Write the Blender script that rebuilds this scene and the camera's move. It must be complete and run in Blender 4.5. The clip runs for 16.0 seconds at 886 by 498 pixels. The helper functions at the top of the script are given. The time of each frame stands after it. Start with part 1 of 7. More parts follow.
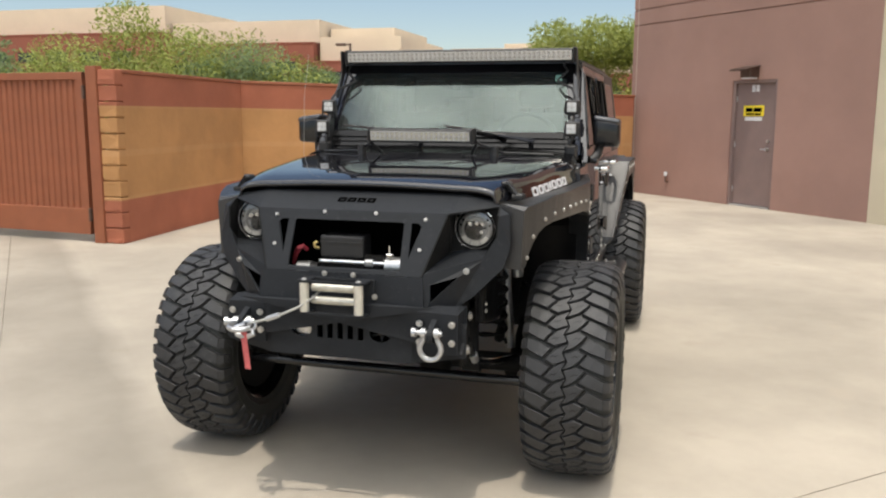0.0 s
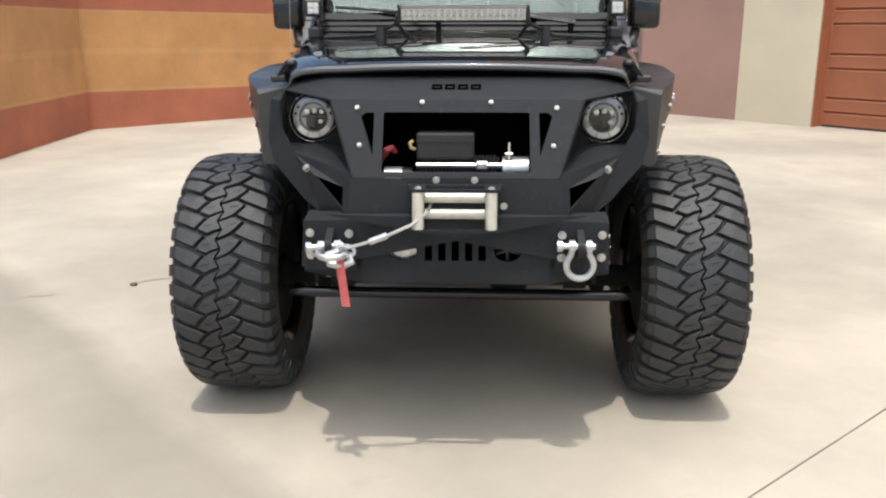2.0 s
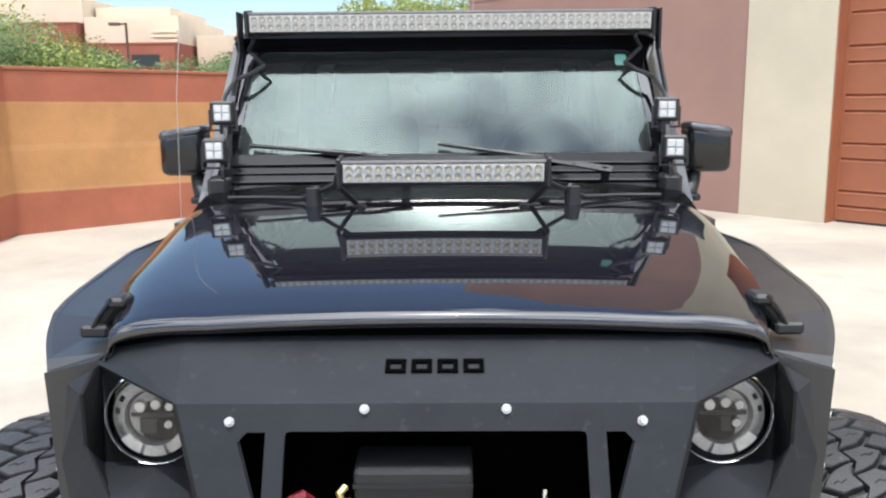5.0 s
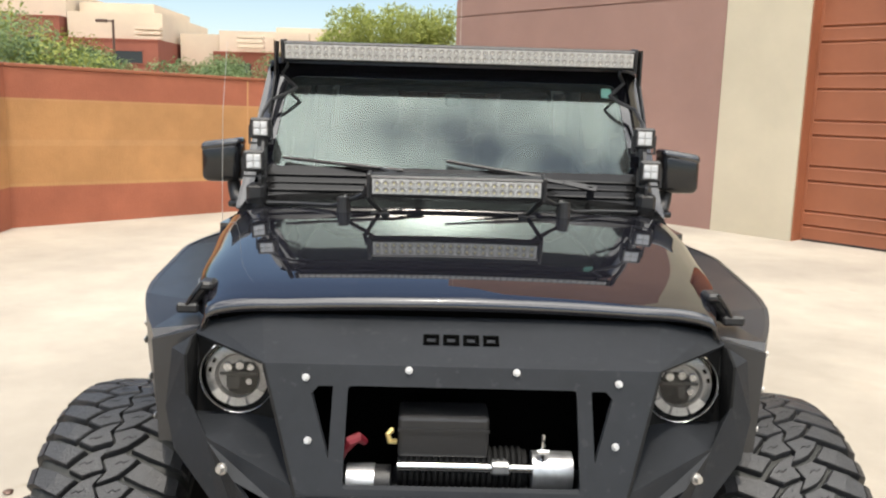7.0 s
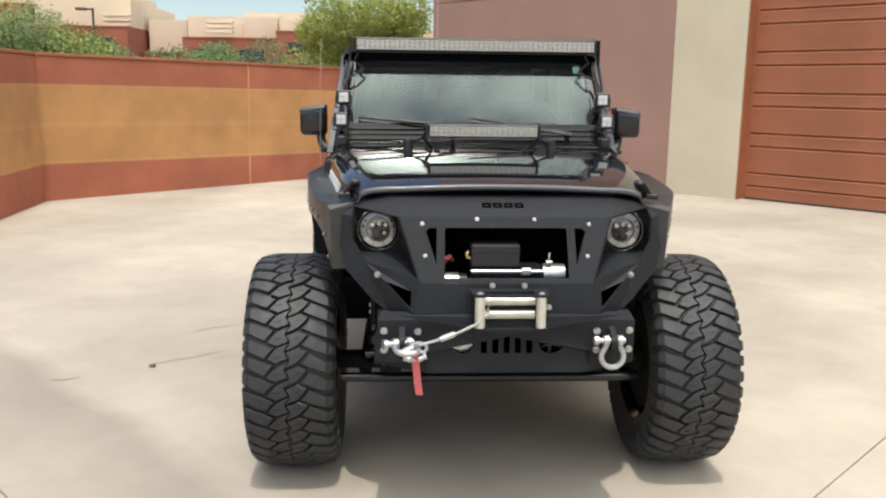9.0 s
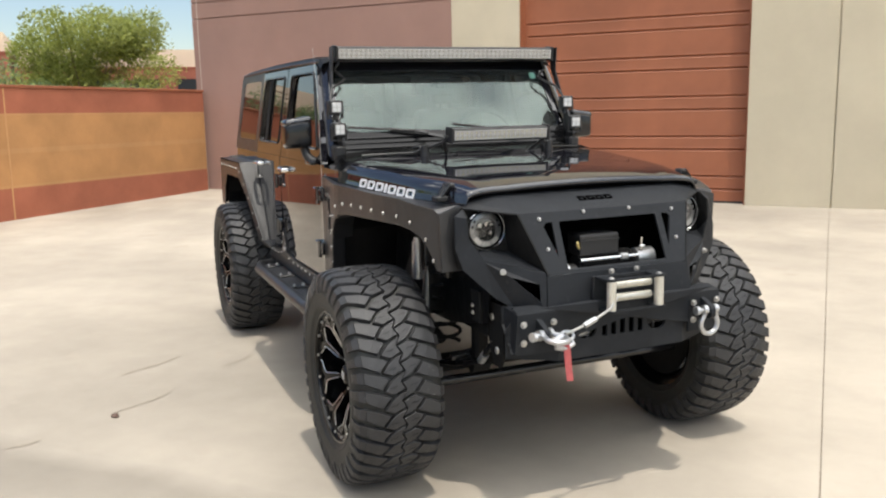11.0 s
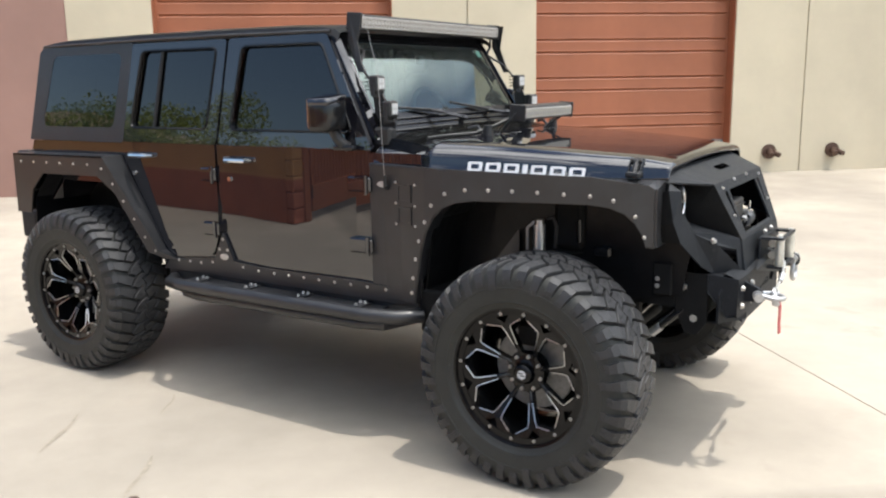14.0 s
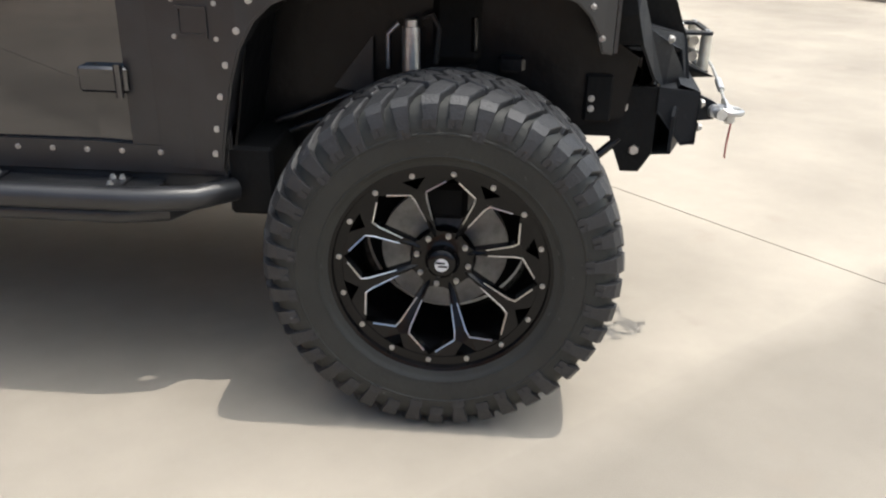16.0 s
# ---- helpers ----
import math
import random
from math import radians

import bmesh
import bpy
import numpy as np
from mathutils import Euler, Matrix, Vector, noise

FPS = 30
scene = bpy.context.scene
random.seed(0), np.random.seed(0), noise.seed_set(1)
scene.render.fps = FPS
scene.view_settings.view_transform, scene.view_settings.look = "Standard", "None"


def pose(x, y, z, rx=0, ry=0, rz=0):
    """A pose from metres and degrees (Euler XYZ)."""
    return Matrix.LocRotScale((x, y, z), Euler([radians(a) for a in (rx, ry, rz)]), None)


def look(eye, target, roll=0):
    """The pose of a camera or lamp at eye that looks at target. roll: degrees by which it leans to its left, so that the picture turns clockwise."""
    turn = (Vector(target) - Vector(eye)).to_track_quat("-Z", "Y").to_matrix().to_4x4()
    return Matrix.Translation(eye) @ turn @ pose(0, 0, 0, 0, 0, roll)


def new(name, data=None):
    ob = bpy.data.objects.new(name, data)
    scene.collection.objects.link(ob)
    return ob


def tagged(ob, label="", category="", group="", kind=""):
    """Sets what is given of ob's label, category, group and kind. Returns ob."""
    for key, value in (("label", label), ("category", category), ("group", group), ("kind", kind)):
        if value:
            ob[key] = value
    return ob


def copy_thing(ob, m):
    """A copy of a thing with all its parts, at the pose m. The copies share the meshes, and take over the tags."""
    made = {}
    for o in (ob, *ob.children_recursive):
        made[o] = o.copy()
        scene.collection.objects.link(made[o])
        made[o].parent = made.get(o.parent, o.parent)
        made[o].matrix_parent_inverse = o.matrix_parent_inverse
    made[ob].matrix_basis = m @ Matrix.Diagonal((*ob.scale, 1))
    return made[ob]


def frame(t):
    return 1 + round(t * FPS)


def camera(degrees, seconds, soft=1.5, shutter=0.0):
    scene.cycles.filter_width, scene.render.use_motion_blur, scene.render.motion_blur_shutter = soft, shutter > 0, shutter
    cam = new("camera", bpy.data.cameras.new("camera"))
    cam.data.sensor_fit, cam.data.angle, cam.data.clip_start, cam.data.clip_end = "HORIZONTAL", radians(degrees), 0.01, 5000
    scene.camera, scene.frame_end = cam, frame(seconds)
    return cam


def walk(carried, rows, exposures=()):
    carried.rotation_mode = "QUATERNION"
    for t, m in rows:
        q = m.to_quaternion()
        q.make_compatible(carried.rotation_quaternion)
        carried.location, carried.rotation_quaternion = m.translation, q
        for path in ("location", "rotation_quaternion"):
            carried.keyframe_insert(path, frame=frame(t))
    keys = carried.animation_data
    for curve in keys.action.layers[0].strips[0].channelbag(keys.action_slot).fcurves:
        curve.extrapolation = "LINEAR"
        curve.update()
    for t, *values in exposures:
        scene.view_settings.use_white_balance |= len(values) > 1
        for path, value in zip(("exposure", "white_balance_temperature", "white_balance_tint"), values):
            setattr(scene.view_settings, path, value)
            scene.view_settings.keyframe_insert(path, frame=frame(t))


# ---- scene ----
cam = camera(55.3, 16.0, soft=2.2)
PATH = [
    (0, (1.249, -3.76, 1.607), (0.731, -1.854, 1.292), 0.3),
    (0.5, (0.828, -3.843, 1.57), (0.456, -1.907, 1.231), 0.2),
    (1, (0.439, -3.856, 1.519), (0.228, -1.912, 1.101), 0.5),
    (1.5, (0.207, -3.604, 1.469), (0.056, -1.669, 0.987), -0.6),
    (2, (0.069, -3.326, 1.45), (-0.011, -1.394, 0.94), -0.1),
    (2.5, (-0.057, -3.017, 1.456), (-0.047, -1.089, 0.924), 0.4),
    (3, (-0.036, -2.717, 1.45), (-0.023, -0.794, 0.901), 0.6),
    (3.5, (0.006, -2.456, 1.473), (-0.013, -0.521, 0.969), 0.6),
    (4, (-0.013, -2.187, 1.552), (-0.013, -0.237, 1.109), 0.3),
    (4.5, (-0.016, -1.924, 1.679), (0.008, 0.027, 1.238), 0.1),
    (4.7, (0.032, -1.836, 1.686), (0.005, 0.131, 1.322), -0.6),
    (6.8, (-0.057, -2.086, 1.748), (-0.03, -0.114, 1.415), 1.3),
    (7, (-0.073, -2.25, 1.751), (-0.043, -0.279, 1.414), 1.6),
    (7.5, (-0.063, -2.681, 1.743), (-0.049, -0.711, 1.398), 1.5),
    (8, (-0.153, -3.093, 1.734), (-0.128, -1.125, 1.38), 1.4),
    (8.5, (-0.262, -3.454, 1.728), (-0.21, -1.489, 1.357), 1.3),
    (9, (-0.41, -3.765, 1.707), (-0.304, -1.804, 1.331), 0.7),
    (9.2, (-0.504, -3.843, 1.7), (-0.366, -1.883, 1.326), 0.1),
    (11.3, (-2.229, -3.348, 1.653), (-1.362, -1.578, 1.312), -1.6),
    (11.5, (-2.403, -3.232, 1.65), (-1.477, -1.493, 1.307), -1.9),
    (12, (-2.845, -2.993, 1.684), (-1.764, -1.344, 1.348), -1.6),
    (12.5, (-3.272, -2.759, 1.698), (-2.039, -1.224, 1.35), -0.9),
    (13, (-3.518, -2.354, 1.686), (-2.17, -0.918, 1.337), -1.3),
    (13.5, (-3.781, -1.954, 1.691), (-2.274, -0.688, 1.331), -1.0),
    (14, (-3.9, -1.507, 1.653), (-2.249, -0.447, 1.264), -0.9),
    (14.5, (-3.83, -1.04, 1.638), (-2.063, -0.23, 1.167), -1.0),
    (15, (-3.633, -0.599, 1.553), (-1.792, -0.083, 0.965), -1.0),
    (15.5, (-3.284, -0.334, 1.477), (-1.443, -0.057, 0.747), -0.2),
    (16, (-3.004, -0.137, 1.405), (-1.174, -0.016, 0.609), 1.3),
]
walk(cam, [(t, look(eye, target, roll)) for t, eye, target, roll in PATH], exposures=((0, -0.20, 6950, 10), (1, -0.16, 6900, 10), (2, 0.03, 6650, 10), (3, 0.22, 6500, 10), (4.5, 0.40, 6150, 10), (7, 0.24, 6900, 10), (8, 0.06, 6950, 10), (9, -0.02, 6850, 10), (11.5, 0.0, 6800, 10), (13, 0.07, 6620, 10), (14, 0.24, 6550, 10), (14.6, 0.25, 6550, 10), (15.2, 0.10, 6600, 10), (15.5, 0.02, 6600, 10), (16, 0.04, 6600, 10)))


# ---- light ----
SUN_WAY = Vector((0.006, -0.30, 1.0)).normalized()      # towards the sun
world = bpy.data.worlds.new("sky")
scene.world = world
world.use_nodes = True
wn, wl = world.node_tree.nodes, world.node_tree.links
wn.clear()
sky = wn.new("ShaderNodeTexSky")
sky.sky_type = "NISHITA"
sky.sun_disc = False
sky.sun_elevation = math.asin(SUN_WAY.z)
sky.sun_rotation = math.atan2(SUN_WAY.x, SUN_WAY.y)
sky.air_density, sky.dust_density, sky.ozone_density = 1.0, 0.5, 1.6
# thin broken cloud over the blue
wco = wn.new("ShaderNodeTexCoord")
wmap = wn.new("ShaderNodeMapping")
wmap.inputs["Scale"].default_value = (1.0, 1.0, 1.3)
wno = wn.new("ShaderNodeTexNoise")
wno.inputs["Scale"].default_value = 4.4
wno.inputs["Detail"].default_value = 3.4
wno.inputs["Roughness"].default_value = 0.5
wra = wn.new("ShaderNodeValToRGB")
wra.color_ramp.elements[0].position, wra.color_ramp.elements[0].color = 0.73, (0, 0, 0, 1)
wra.color_ramp.elements[1].position, wra.color_ramp.elements[1].color = 0.92, (1, 1, 1, 1)
wmix = wn.new("ShaderNodeMix")
wmix.data_type = "RGBA"
wmix.inputs[7].default_value = (12.5, 13.0, 13.6, 1)
wbg = wn.new("ShaderNodeBackground")
wbg.inputs["Strength"].default_value = 0.146
wout = wn.new("ShaderNodeOutputWorld")
wdot = wn.new("ShaderNodeVectorMath")
wdot.operation = "DOT_PRODUCT"
wdot.inputs[1].default_value = SUN_WAY
wpow = wn.new("ShaderNodeMapRange")
wpow.inputs[1].default_value, wpow.inputs[2].default_value = -0.1, 1.0
wpow.inputs[3].default_value, wpow.inputs[4].default_value = 0.0, 1.0
wsum = wn.new("ShaderNodeMath")
wsum.operation = "MULTIPLY_ADD"
wsum.inputs[1].default_value = 0.43
wglow = wn.new("ShaderNodeMix")
wglow.data_type = "RGBA"
wglow.inputs[6].default_value, wglow.inputs[7].default_value = (8.0, 8.4, 8.9, 1), (25.0, 25.4, 25.8, 1)
wl.new(wco.outputs["Generated"], wdot.inputs[0])
wl.new(wdot.outputs["Value"], wpow.inputs[0])
wl.new(wpow.outputs[0], wsum.inputs[0])
wl.new(wpow.outputs[0], wglow.inputs[0])
wsep = wn.new("ShaderNodeSeparateXYZ")
wclear = wn.new("ShaderNodeMath")
wclear.operation = "MULTIPLY_ADD"
wclear.inputs[1].default_value = 0.05
wl.new(wco.outputs["Generated"], wsep.inputs[0])
wl.new(wsep.outputs["X"], wclear.inputs[0])
wl.new(wno.outputs[0], wclear.inputs[2])
wl.new(wclear.outputs[0], wsum.inputs[2])
wl.new(wglow.outputs[2], wmix.inputs[7])
wl.new(wco.outputs["Generated"], wmap.inputs[0])
wl.new(wmap.outputs[0], wno.inputs["Vector"])
wl.new(wsum.outputs[0], wra.inputs[0])
wl.new(wra.outputs[0], wmix.inputs[0])
wl.new(sky.outputs[0], wmix.inputs[6])
# bright haze close round the sun
whaze = wn.new("ShaderNodeMath")
whaze.operation = "POWER"
whaze.use_clamp = True
whaze.inputs[1].default_value = 420.0
wadd = wn.new("ShaderNodeMix")
wadd.data_type, wadd.blend_type = "RGBA", "ADD"
wadd.inputs[7].default_value = (140, 138, 132, 1)
wl.new(wdot.outputs["Value"], whaze.inputs[0])
wl.new(whaze.outputs[0], wadd.inputs[0])
wl.new(wmix.outputs[2], wadd.inputs[6])
wl.new(wadd.outputs[2], wbg.inputs[0])
wl.new(wbg.outputs[0], wout.inputs[0])
sun_data = bpy.data.lights.new("sun", "SUN")
sun_data.energy, sun_data.angle, sun_data.color = 2.54, radians(0.53), (1.0, 0.95, 0.87)
sun_lamp = new("sun", sun_data)
sun_lamp.matrix_world = look(SUN_WAY * 60, (0, 0, 0))


# ---- materials ----
def material(name, colour, rough=0.5, metal=0.0, coat=0.0, vary=0.0, scale=6.0, bump=0.0, bump_scale=80.0, tint=None, spec=0.5, rough_vary=0.0, stain=0.0, stain_scale=0.6, coat_ior=1.5):
    """A surface with its colour varied at two scales and a fine relief."""
    m = bpy.data.materials.new(name)
    m.use_nodes = True
    n, l = m.node_tree.nodes, m.node_tree.links
    b = n["Principled BSDF"]
    b.inputs["Base Color"].default_value = (*colour, 1)
    b.inputs["Roughness"].default_value, b.inputs["Metallic"].default_value = rough, metal
    b.inputs["Coat Weight"].default_value, b.inputs["Coat Roughness"].default_value, b.inputs["Coat IOR"].default_value = coat, 0.02, coat_ior
    b.inputs["Specular IOR Level"].default_value = spec
    co = n.new("ShaderNodeTexCoord")
    if vary or stain:
        big = n.new("ShaderNodeTexNoise")
        big.inputs["Scale"].default_value, big.inputs["Detail"].default_value = scale, 8
        big.inputs["Roughness"].default_value = 0.65
        l.new(co.outputs["Object"], big.inputs["Vector"])
        mix = n.new("ShaderNodeMix")
        mix.data_type = "RGBA"
        t = tint or tuple(c * (1 - vary) for c in colour)
        mix.inputs[6].default_value = (*t, 1)
        mix.inputs[7].default_value = (*[min(1, c * (1 + vary)) for c in colour], 1)
        ramp = n.new("ShaderNodeMapRange")
        ramp.inputs[1].default_value, ramp.inputs[2].default_value = 0.3, 0.7
        l.new(big.outputs[0], ramp.inputs[0])
        l.new(ramp.outputs[0], mix.inputs[0])
        out = mix.outputs[2]
        if stain:
            st = n.new("ShaderNodeTexNoise")
            st.inputs["Scale"].default_value, st.inputs["Detail"].default_value = stain_scale, 5
            l.new(co.outputs["Object"], st.inputs["Vector"])
            r2 = n.new("ShaderNodeMapRange")
            r2.inputs[1].default_value, r2.inputs[2].default_value = 0.38, 0.62
            r2.inputs[3].default_value, r2.inputs[4].default_value = 1 - stain, 1 + stain * 0.4
            l.new(st.outputs[0], r2.inputs[0])
            mul = n.new("ShaderNodeMix")
            mul.data_type, mul.blend_type = "RGBA", "MULTIPLY"
            mul.inputs[0].default_value = 1
            l.new(out, mul.inputs[6])
            l.new(r2.outputs[0], mul.inputs[7])
            out = mul.outputs[2]
        l.new(out, b.inputs["Base Color"])
        if rough_vary:
            rr = n.new("ShaderNodeMapRange")
            rr.inputs[3].default_value, rr.inputs[4].default_value = max(0, rough - rough_vary), min(1, rough + rough_vary)
            l.new(big.outputs[0], rr.inputs[0])
            l.new(rr.outputs[0], b.inputs["Roughness"])
    if bump:
        fine = n.new("ShaderNodeTexNoise")
        fine.inputs["Scale"].default_value, fine.inputs["Detail"].default_value = bump_scale, 6
        l.new(co.outputs["Object"], fine.inputs["Vector"])
        bp = n.new("ShaderNodeBump")
        bp.inputs["Strength"].default_value, bp.inputs["Distance"].default_value = bump, 0.01
        l.new(fine.outputs[0], bp.inputs["Height"])
        l.new(bp.outputs[0], b.inputs["Normal"])
    return m


def glass(name, colour, ior=1.5, dust=0.0, sheen=(1, 1, 1)):
    """A tinted pane: see-through, with a Fresnel reflection."""
    m = bpy.data.materials.new(name)
    m.use_nodes = True
    n, l = m.node_tree.nodes, m.node_tree.links
    n.remove(n["Principled BSDF"])
    clear, shine, mix, fr = n.new("ShaderNodeBsdfTransparent"), n.new("ShaderNodeBsdfGlossy"), n.new("ShaderNodeMixShader"), n.new("ShaderNodeFresnel")
    clear.inputs[0].default_value = (*colour, 1)
    shine.inputs["Roughness"].default_value = 0.01
    shine.inputs[0].default_value = (*sheen, 1)
    fr.inputs[0].default_value = ior
    l.new(fr.outputs[0], mix.inputs[0])
    l.new(clear.outputs[0], mix.inputs[1])
    l.new(shine.outputs[0], mix.inputs[2])
    last = mix
    if dust:
        film, mix2 = n.new("ShaderNodeBsdfDiffuse"), n.new("ShaderNodeMixShader")
        film.inputs[0].default_value = (0.6, 0.64, 0.62, 1)
        mix2.inputs[0].default_value = dust
        l.new(mix.outputs[0], mix2.inputs[1])
        l.new(film.outputs[0], mix2.inputs[2])
        last = mix2
    l.new(last.outputs[0], n["Material Output"].inputs[0])
    return m


PAINT = material("black_paint", (0.008, 0.008, 0.011), 0.5, 0.0, 1.0, coat_ior=1.88, vary=0.15, scale=3, spec=0.0)
STEEL = material("black_powder_steel", (0.0148, 0.0166, 0.0196), 0.53, 0.0, vary=0.2, scale=9, bump=0.12, bump_scale=900, rough_vary=0.08, spec=0.20)
FLARE = material("satin_black_steel", (0.019, 0.0195, 0.0215), 0.34, 0.0, vary=0.25, scale=7, bump=0.08, bump_scale=700, rough_vary=0.08, spec=0.62)
PLASTIC = material("black_plastic", (0.014, 0.014, 0.015), 0.45, vary=0.2, scale=14, bump=0.15, bump_scale=300)
COWL = material("cowl_plastic", (0.006, 0.006, 0.0065), 0.17, vary=0.2, scale=14, bump=0.03, bump_scale=300, spec=0.35)
UNDER = material("undercarriage_black", (0.006, 0.006, 0.006), 0.75, vary=0.35, scale=12, bump=0.2, bump_scale=60, spec=0.2)
RUBBER = material("tyre_rubber", (0.0235, 0.024, 0.026), 0.5, vary=0.25, scale=9, bump=0.3, bump_scale=160, rough_vary=0.1)
SIDEWALL = material("tyre_sidewall", (0.0245, 0.0255, 0.023), 0.6, vary=0.15, scale=9, bump=0.2, bump_scale=60, stain=0.10, stain_scale=5, spec=0.4)
GLOSS = material("gloss_black", (0.003, 0.003, 0.0035), 0.2, 0.0, 0.0, vary=0.3, scale=20, spec=0.3)
GLOSSTRIM = material("gloss_trim", (0.010, 0.010, 0.011), 0.17, vary=0.2, scale=12)
MILLED = material("milled_aluminium", (0.78, 0.78, 0.78), 0.28, 1.0)
BOLT = material("zinc_bolt", (0.50, 0.49, 0.47), 0.45, 0.9, vary=0.1, scale=200)
CHROME = material("chrome", (0.85, 0.85, 0.85), 0.08, 1.0)
ROLLER = material("roller_alloy", (0.62, 0.60, 0.53), 0.42, 0.55, vary=0.12, scale=30, bump=0.1, bump_scale=200)
GALV = material("galvanised_steel", (0.52, 0.53, 0.54), 0.36, 0.85, vary=0.15, scale=60)
ROPE = material("steel_cable", (0.5, 0.5, 0.48), 0.5, 0.6, vary=0.3, scale=300, bump=0.6, bump_scale=500)
REDLEAD = material("red_lead", (0.16, 0.006, 0.015), 0.6, vary=0.2, scale=40)
RED = material("red_strap", (0.46, 0.10, 0.10), 0.8, vary=0.2, scale=60, bump=0.3, bump_scale=500)
LEDFACE = material("lamp_lens", (0.60, 0.59, 0.57), 0.18, 0.2, 0.8, vary=0.2, scale=60)
YELLOWBOLT = material("brass_bolt", (0.75, 0.58, 0.25), 0.35, 0.8)
PODLENS = material("work_lamp_lens", (0.55, 0.56, 0.57), 0.2, 0.1, 0.8, vary=0.15, scale=90)
WHITE = material("white_decal", (0.66, 0.66, 0.67), 0.4)
LAMPDARK = material("lamp_inside", (0.5, 0.5, 0.5), 0.2, 0.8, vary=0.4, scale=70)
LAMPRIM = material("lamp_bezel", (0.27, 0.27, 0.275), 0.3, 0.7, vary=0.3, scale=70)
LAMPPALE = material("lamp_cup", (0.33, 0.32, 0.30), 0.3, 0.2, vary=0.25, scale=90)
LAMPYELLOW = material("lamp_chip", (0.50, 0.44, 0.22), 0.4, vary=0.2, scale=60)
STAIN = material("tyre_scuff", (0.285, 0.25, 0.20), 0.9, vary=0.25, scale=30)
DISC = material("brake_steel", (0.26, 0.26, 0.255), 0.5, 0.7, vary=0.2, scale=40)
LINER = material("wheel_liner_plastic", (0.006, 0.006, 0.0065), 0.32, vary=0.3, scale=10, bump=0.5, bump_scale=12, spec=0.2)
# plain black: print and bands, also shade put into gaps and slits
BLACK_AND_SHADE = material("black_and_shade", (0.002, 0.002, 0.002), 0.9, spec=0.0)
TEAL = material("windscreen_sticker", (0.25, 0.55, 0.45), 0.5)
SEAT = material("seat_cloth", (0.05, 0.05, 0.052), 0.85, vary=0.2, scale=40, bump=0.2, bump_scale=300)
DASH = material("dashboard_vinyl", (0.06, 0.062, 0.064), 0.6, vary=0.15, scale=30, bump=0.2, bump_scale=250)
WINDSCREEN = glass("windscreen_glass", (0.56, 0.76, 0.72), 2.02, 0.035, (0.84, 1.0, 0.94))
TINTED = glass("dark_tinted_glass", (0.03, 0.031, 0.033), 1.68)
LENS = glass("headlamp_lens", (0.93, 0.94, 0.95), 1.45)

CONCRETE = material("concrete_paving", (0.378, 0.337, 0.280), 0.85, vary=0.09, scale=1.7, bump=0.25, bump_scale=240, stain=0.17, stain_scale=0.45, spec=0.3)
JOINTSTRIP = material("joint_sealant", (0.50, 0.27, 0.12), 0.8, vary=0.1, scale=6)
JOINT = material("joint_filler", (0.322, 0.282, 0.235), 0.9, vary=0.3, scale=20)
EARTH = material("desert_ground", (0.42, 0.34, 0.25), 0.95, vary=0.25, scale=0.4, bump=0.3, bump_scale=8)
ROSE = material("rose_stucco", (0.324, 0.1935, 0.1575), 0.9, vary=0.06, scale=1.2, bump=0.35, bump_scale=110, stain=0.08, stain_scale=0.5)
BEIGE = material("beige_stucco", (0.558, 0.495, 0.369), 0.9, vary=0.05, scale=1.2, bump=0.35, bump_scale=110, stain=0.07, stain_scale=0.5)
ORANGE = material("brown_steel_door", (0.312, 0.107, 0.051), 0.55, vary=0.07, scale=2.5, bump=0.12, bump_scale=120, stain=0.1, stain_scale=1.3)
GREYDOOR = material("mauve_painted_door", (0.2115, 0.1485, 0.135), 0.6, vary=0.07, scale=4, bump=0.1, bump_scale=150)
GATE = material("brown_gate_steel", (0.261, 0.0855, 0.0405), 0.6, vary=0.12, scale=3, bump=0.1, bump_scale=120)
CAULK = material("pale_sealant", (0.50, 0.40, 0.34), 0.8, vary=0.08, scale=8)
BRONZE = material("bronze_fitting", (0.10, 0.06, 0.045), 0.45, 0.4, vary=0.2, scale=30)
YELLOW = material("yellow_sign", (0.78, 0.60, 0.03), 0.5, vary=0.05, scale=20)
CREAM = material("cream_wall", (0.594, 0.495, 0.378), 0.9, vary=0.06, scale=0.5)
MAROON = material("maroon_wall", (0.234, 0.0765, 0.0495), 0.9, vary=0.1, scale=0.6)
DARKGLASS = material("far_window", (0.02, 0.025, 0.03), 0.15)
BARK = material("bark", (0.16, 0.13, 0.08), 0.9, vary=0.3, scale=12, bump=0.6, bump_scale=40)


def leaf_material(name, dark, light):
    m = bpy.data.materials.new(name)
    m.use_nodes = True
    n, l = m.node_tree.nodes, m.node_tree.links
    b = n["Principled BSDF"]
    b.inputs["Roughness"].default_value = 0.6
    geo, mix = n.new("ShaderNodeNewGeometry"), n.new("ShaderNodeMix")
    mix.data_type = "RGBA"
    mix.inputs[6].default_value, mix.inputs[7].default_value = (*dark, 1), (*light, 1)
    l.new(geo.outputs["Random Per Island"], mix.inputs[0])
    l.new(mix.outputs[2], b.inputs["Base Color"])
    tr, ms = n.new("ShaderNodeBsdfTranslucent"), n.new("ShaderNodeMixShader")
    l.new(mix.outputs[2], tr.inputs[0])
    ms.inputs[0].default_value = 0.35
    l.new(b.outputs[0], ms.inputs[1])
    l.new(tr.outputs[0], ms.inputs[2])
    l.new(ms.outputs[0], n["Material Output"].inputs[0])
    return m


LEAF_YELLOW = leaf_material("yellow_green_leaves", (0.16, 0.20, 0.040), (0.36, 0.40, 0.09))
LEAF_GREEN = leaf_material("green_leaves", (0.09, 0.145, 0.055), (0.22, 0.30, 0.12))


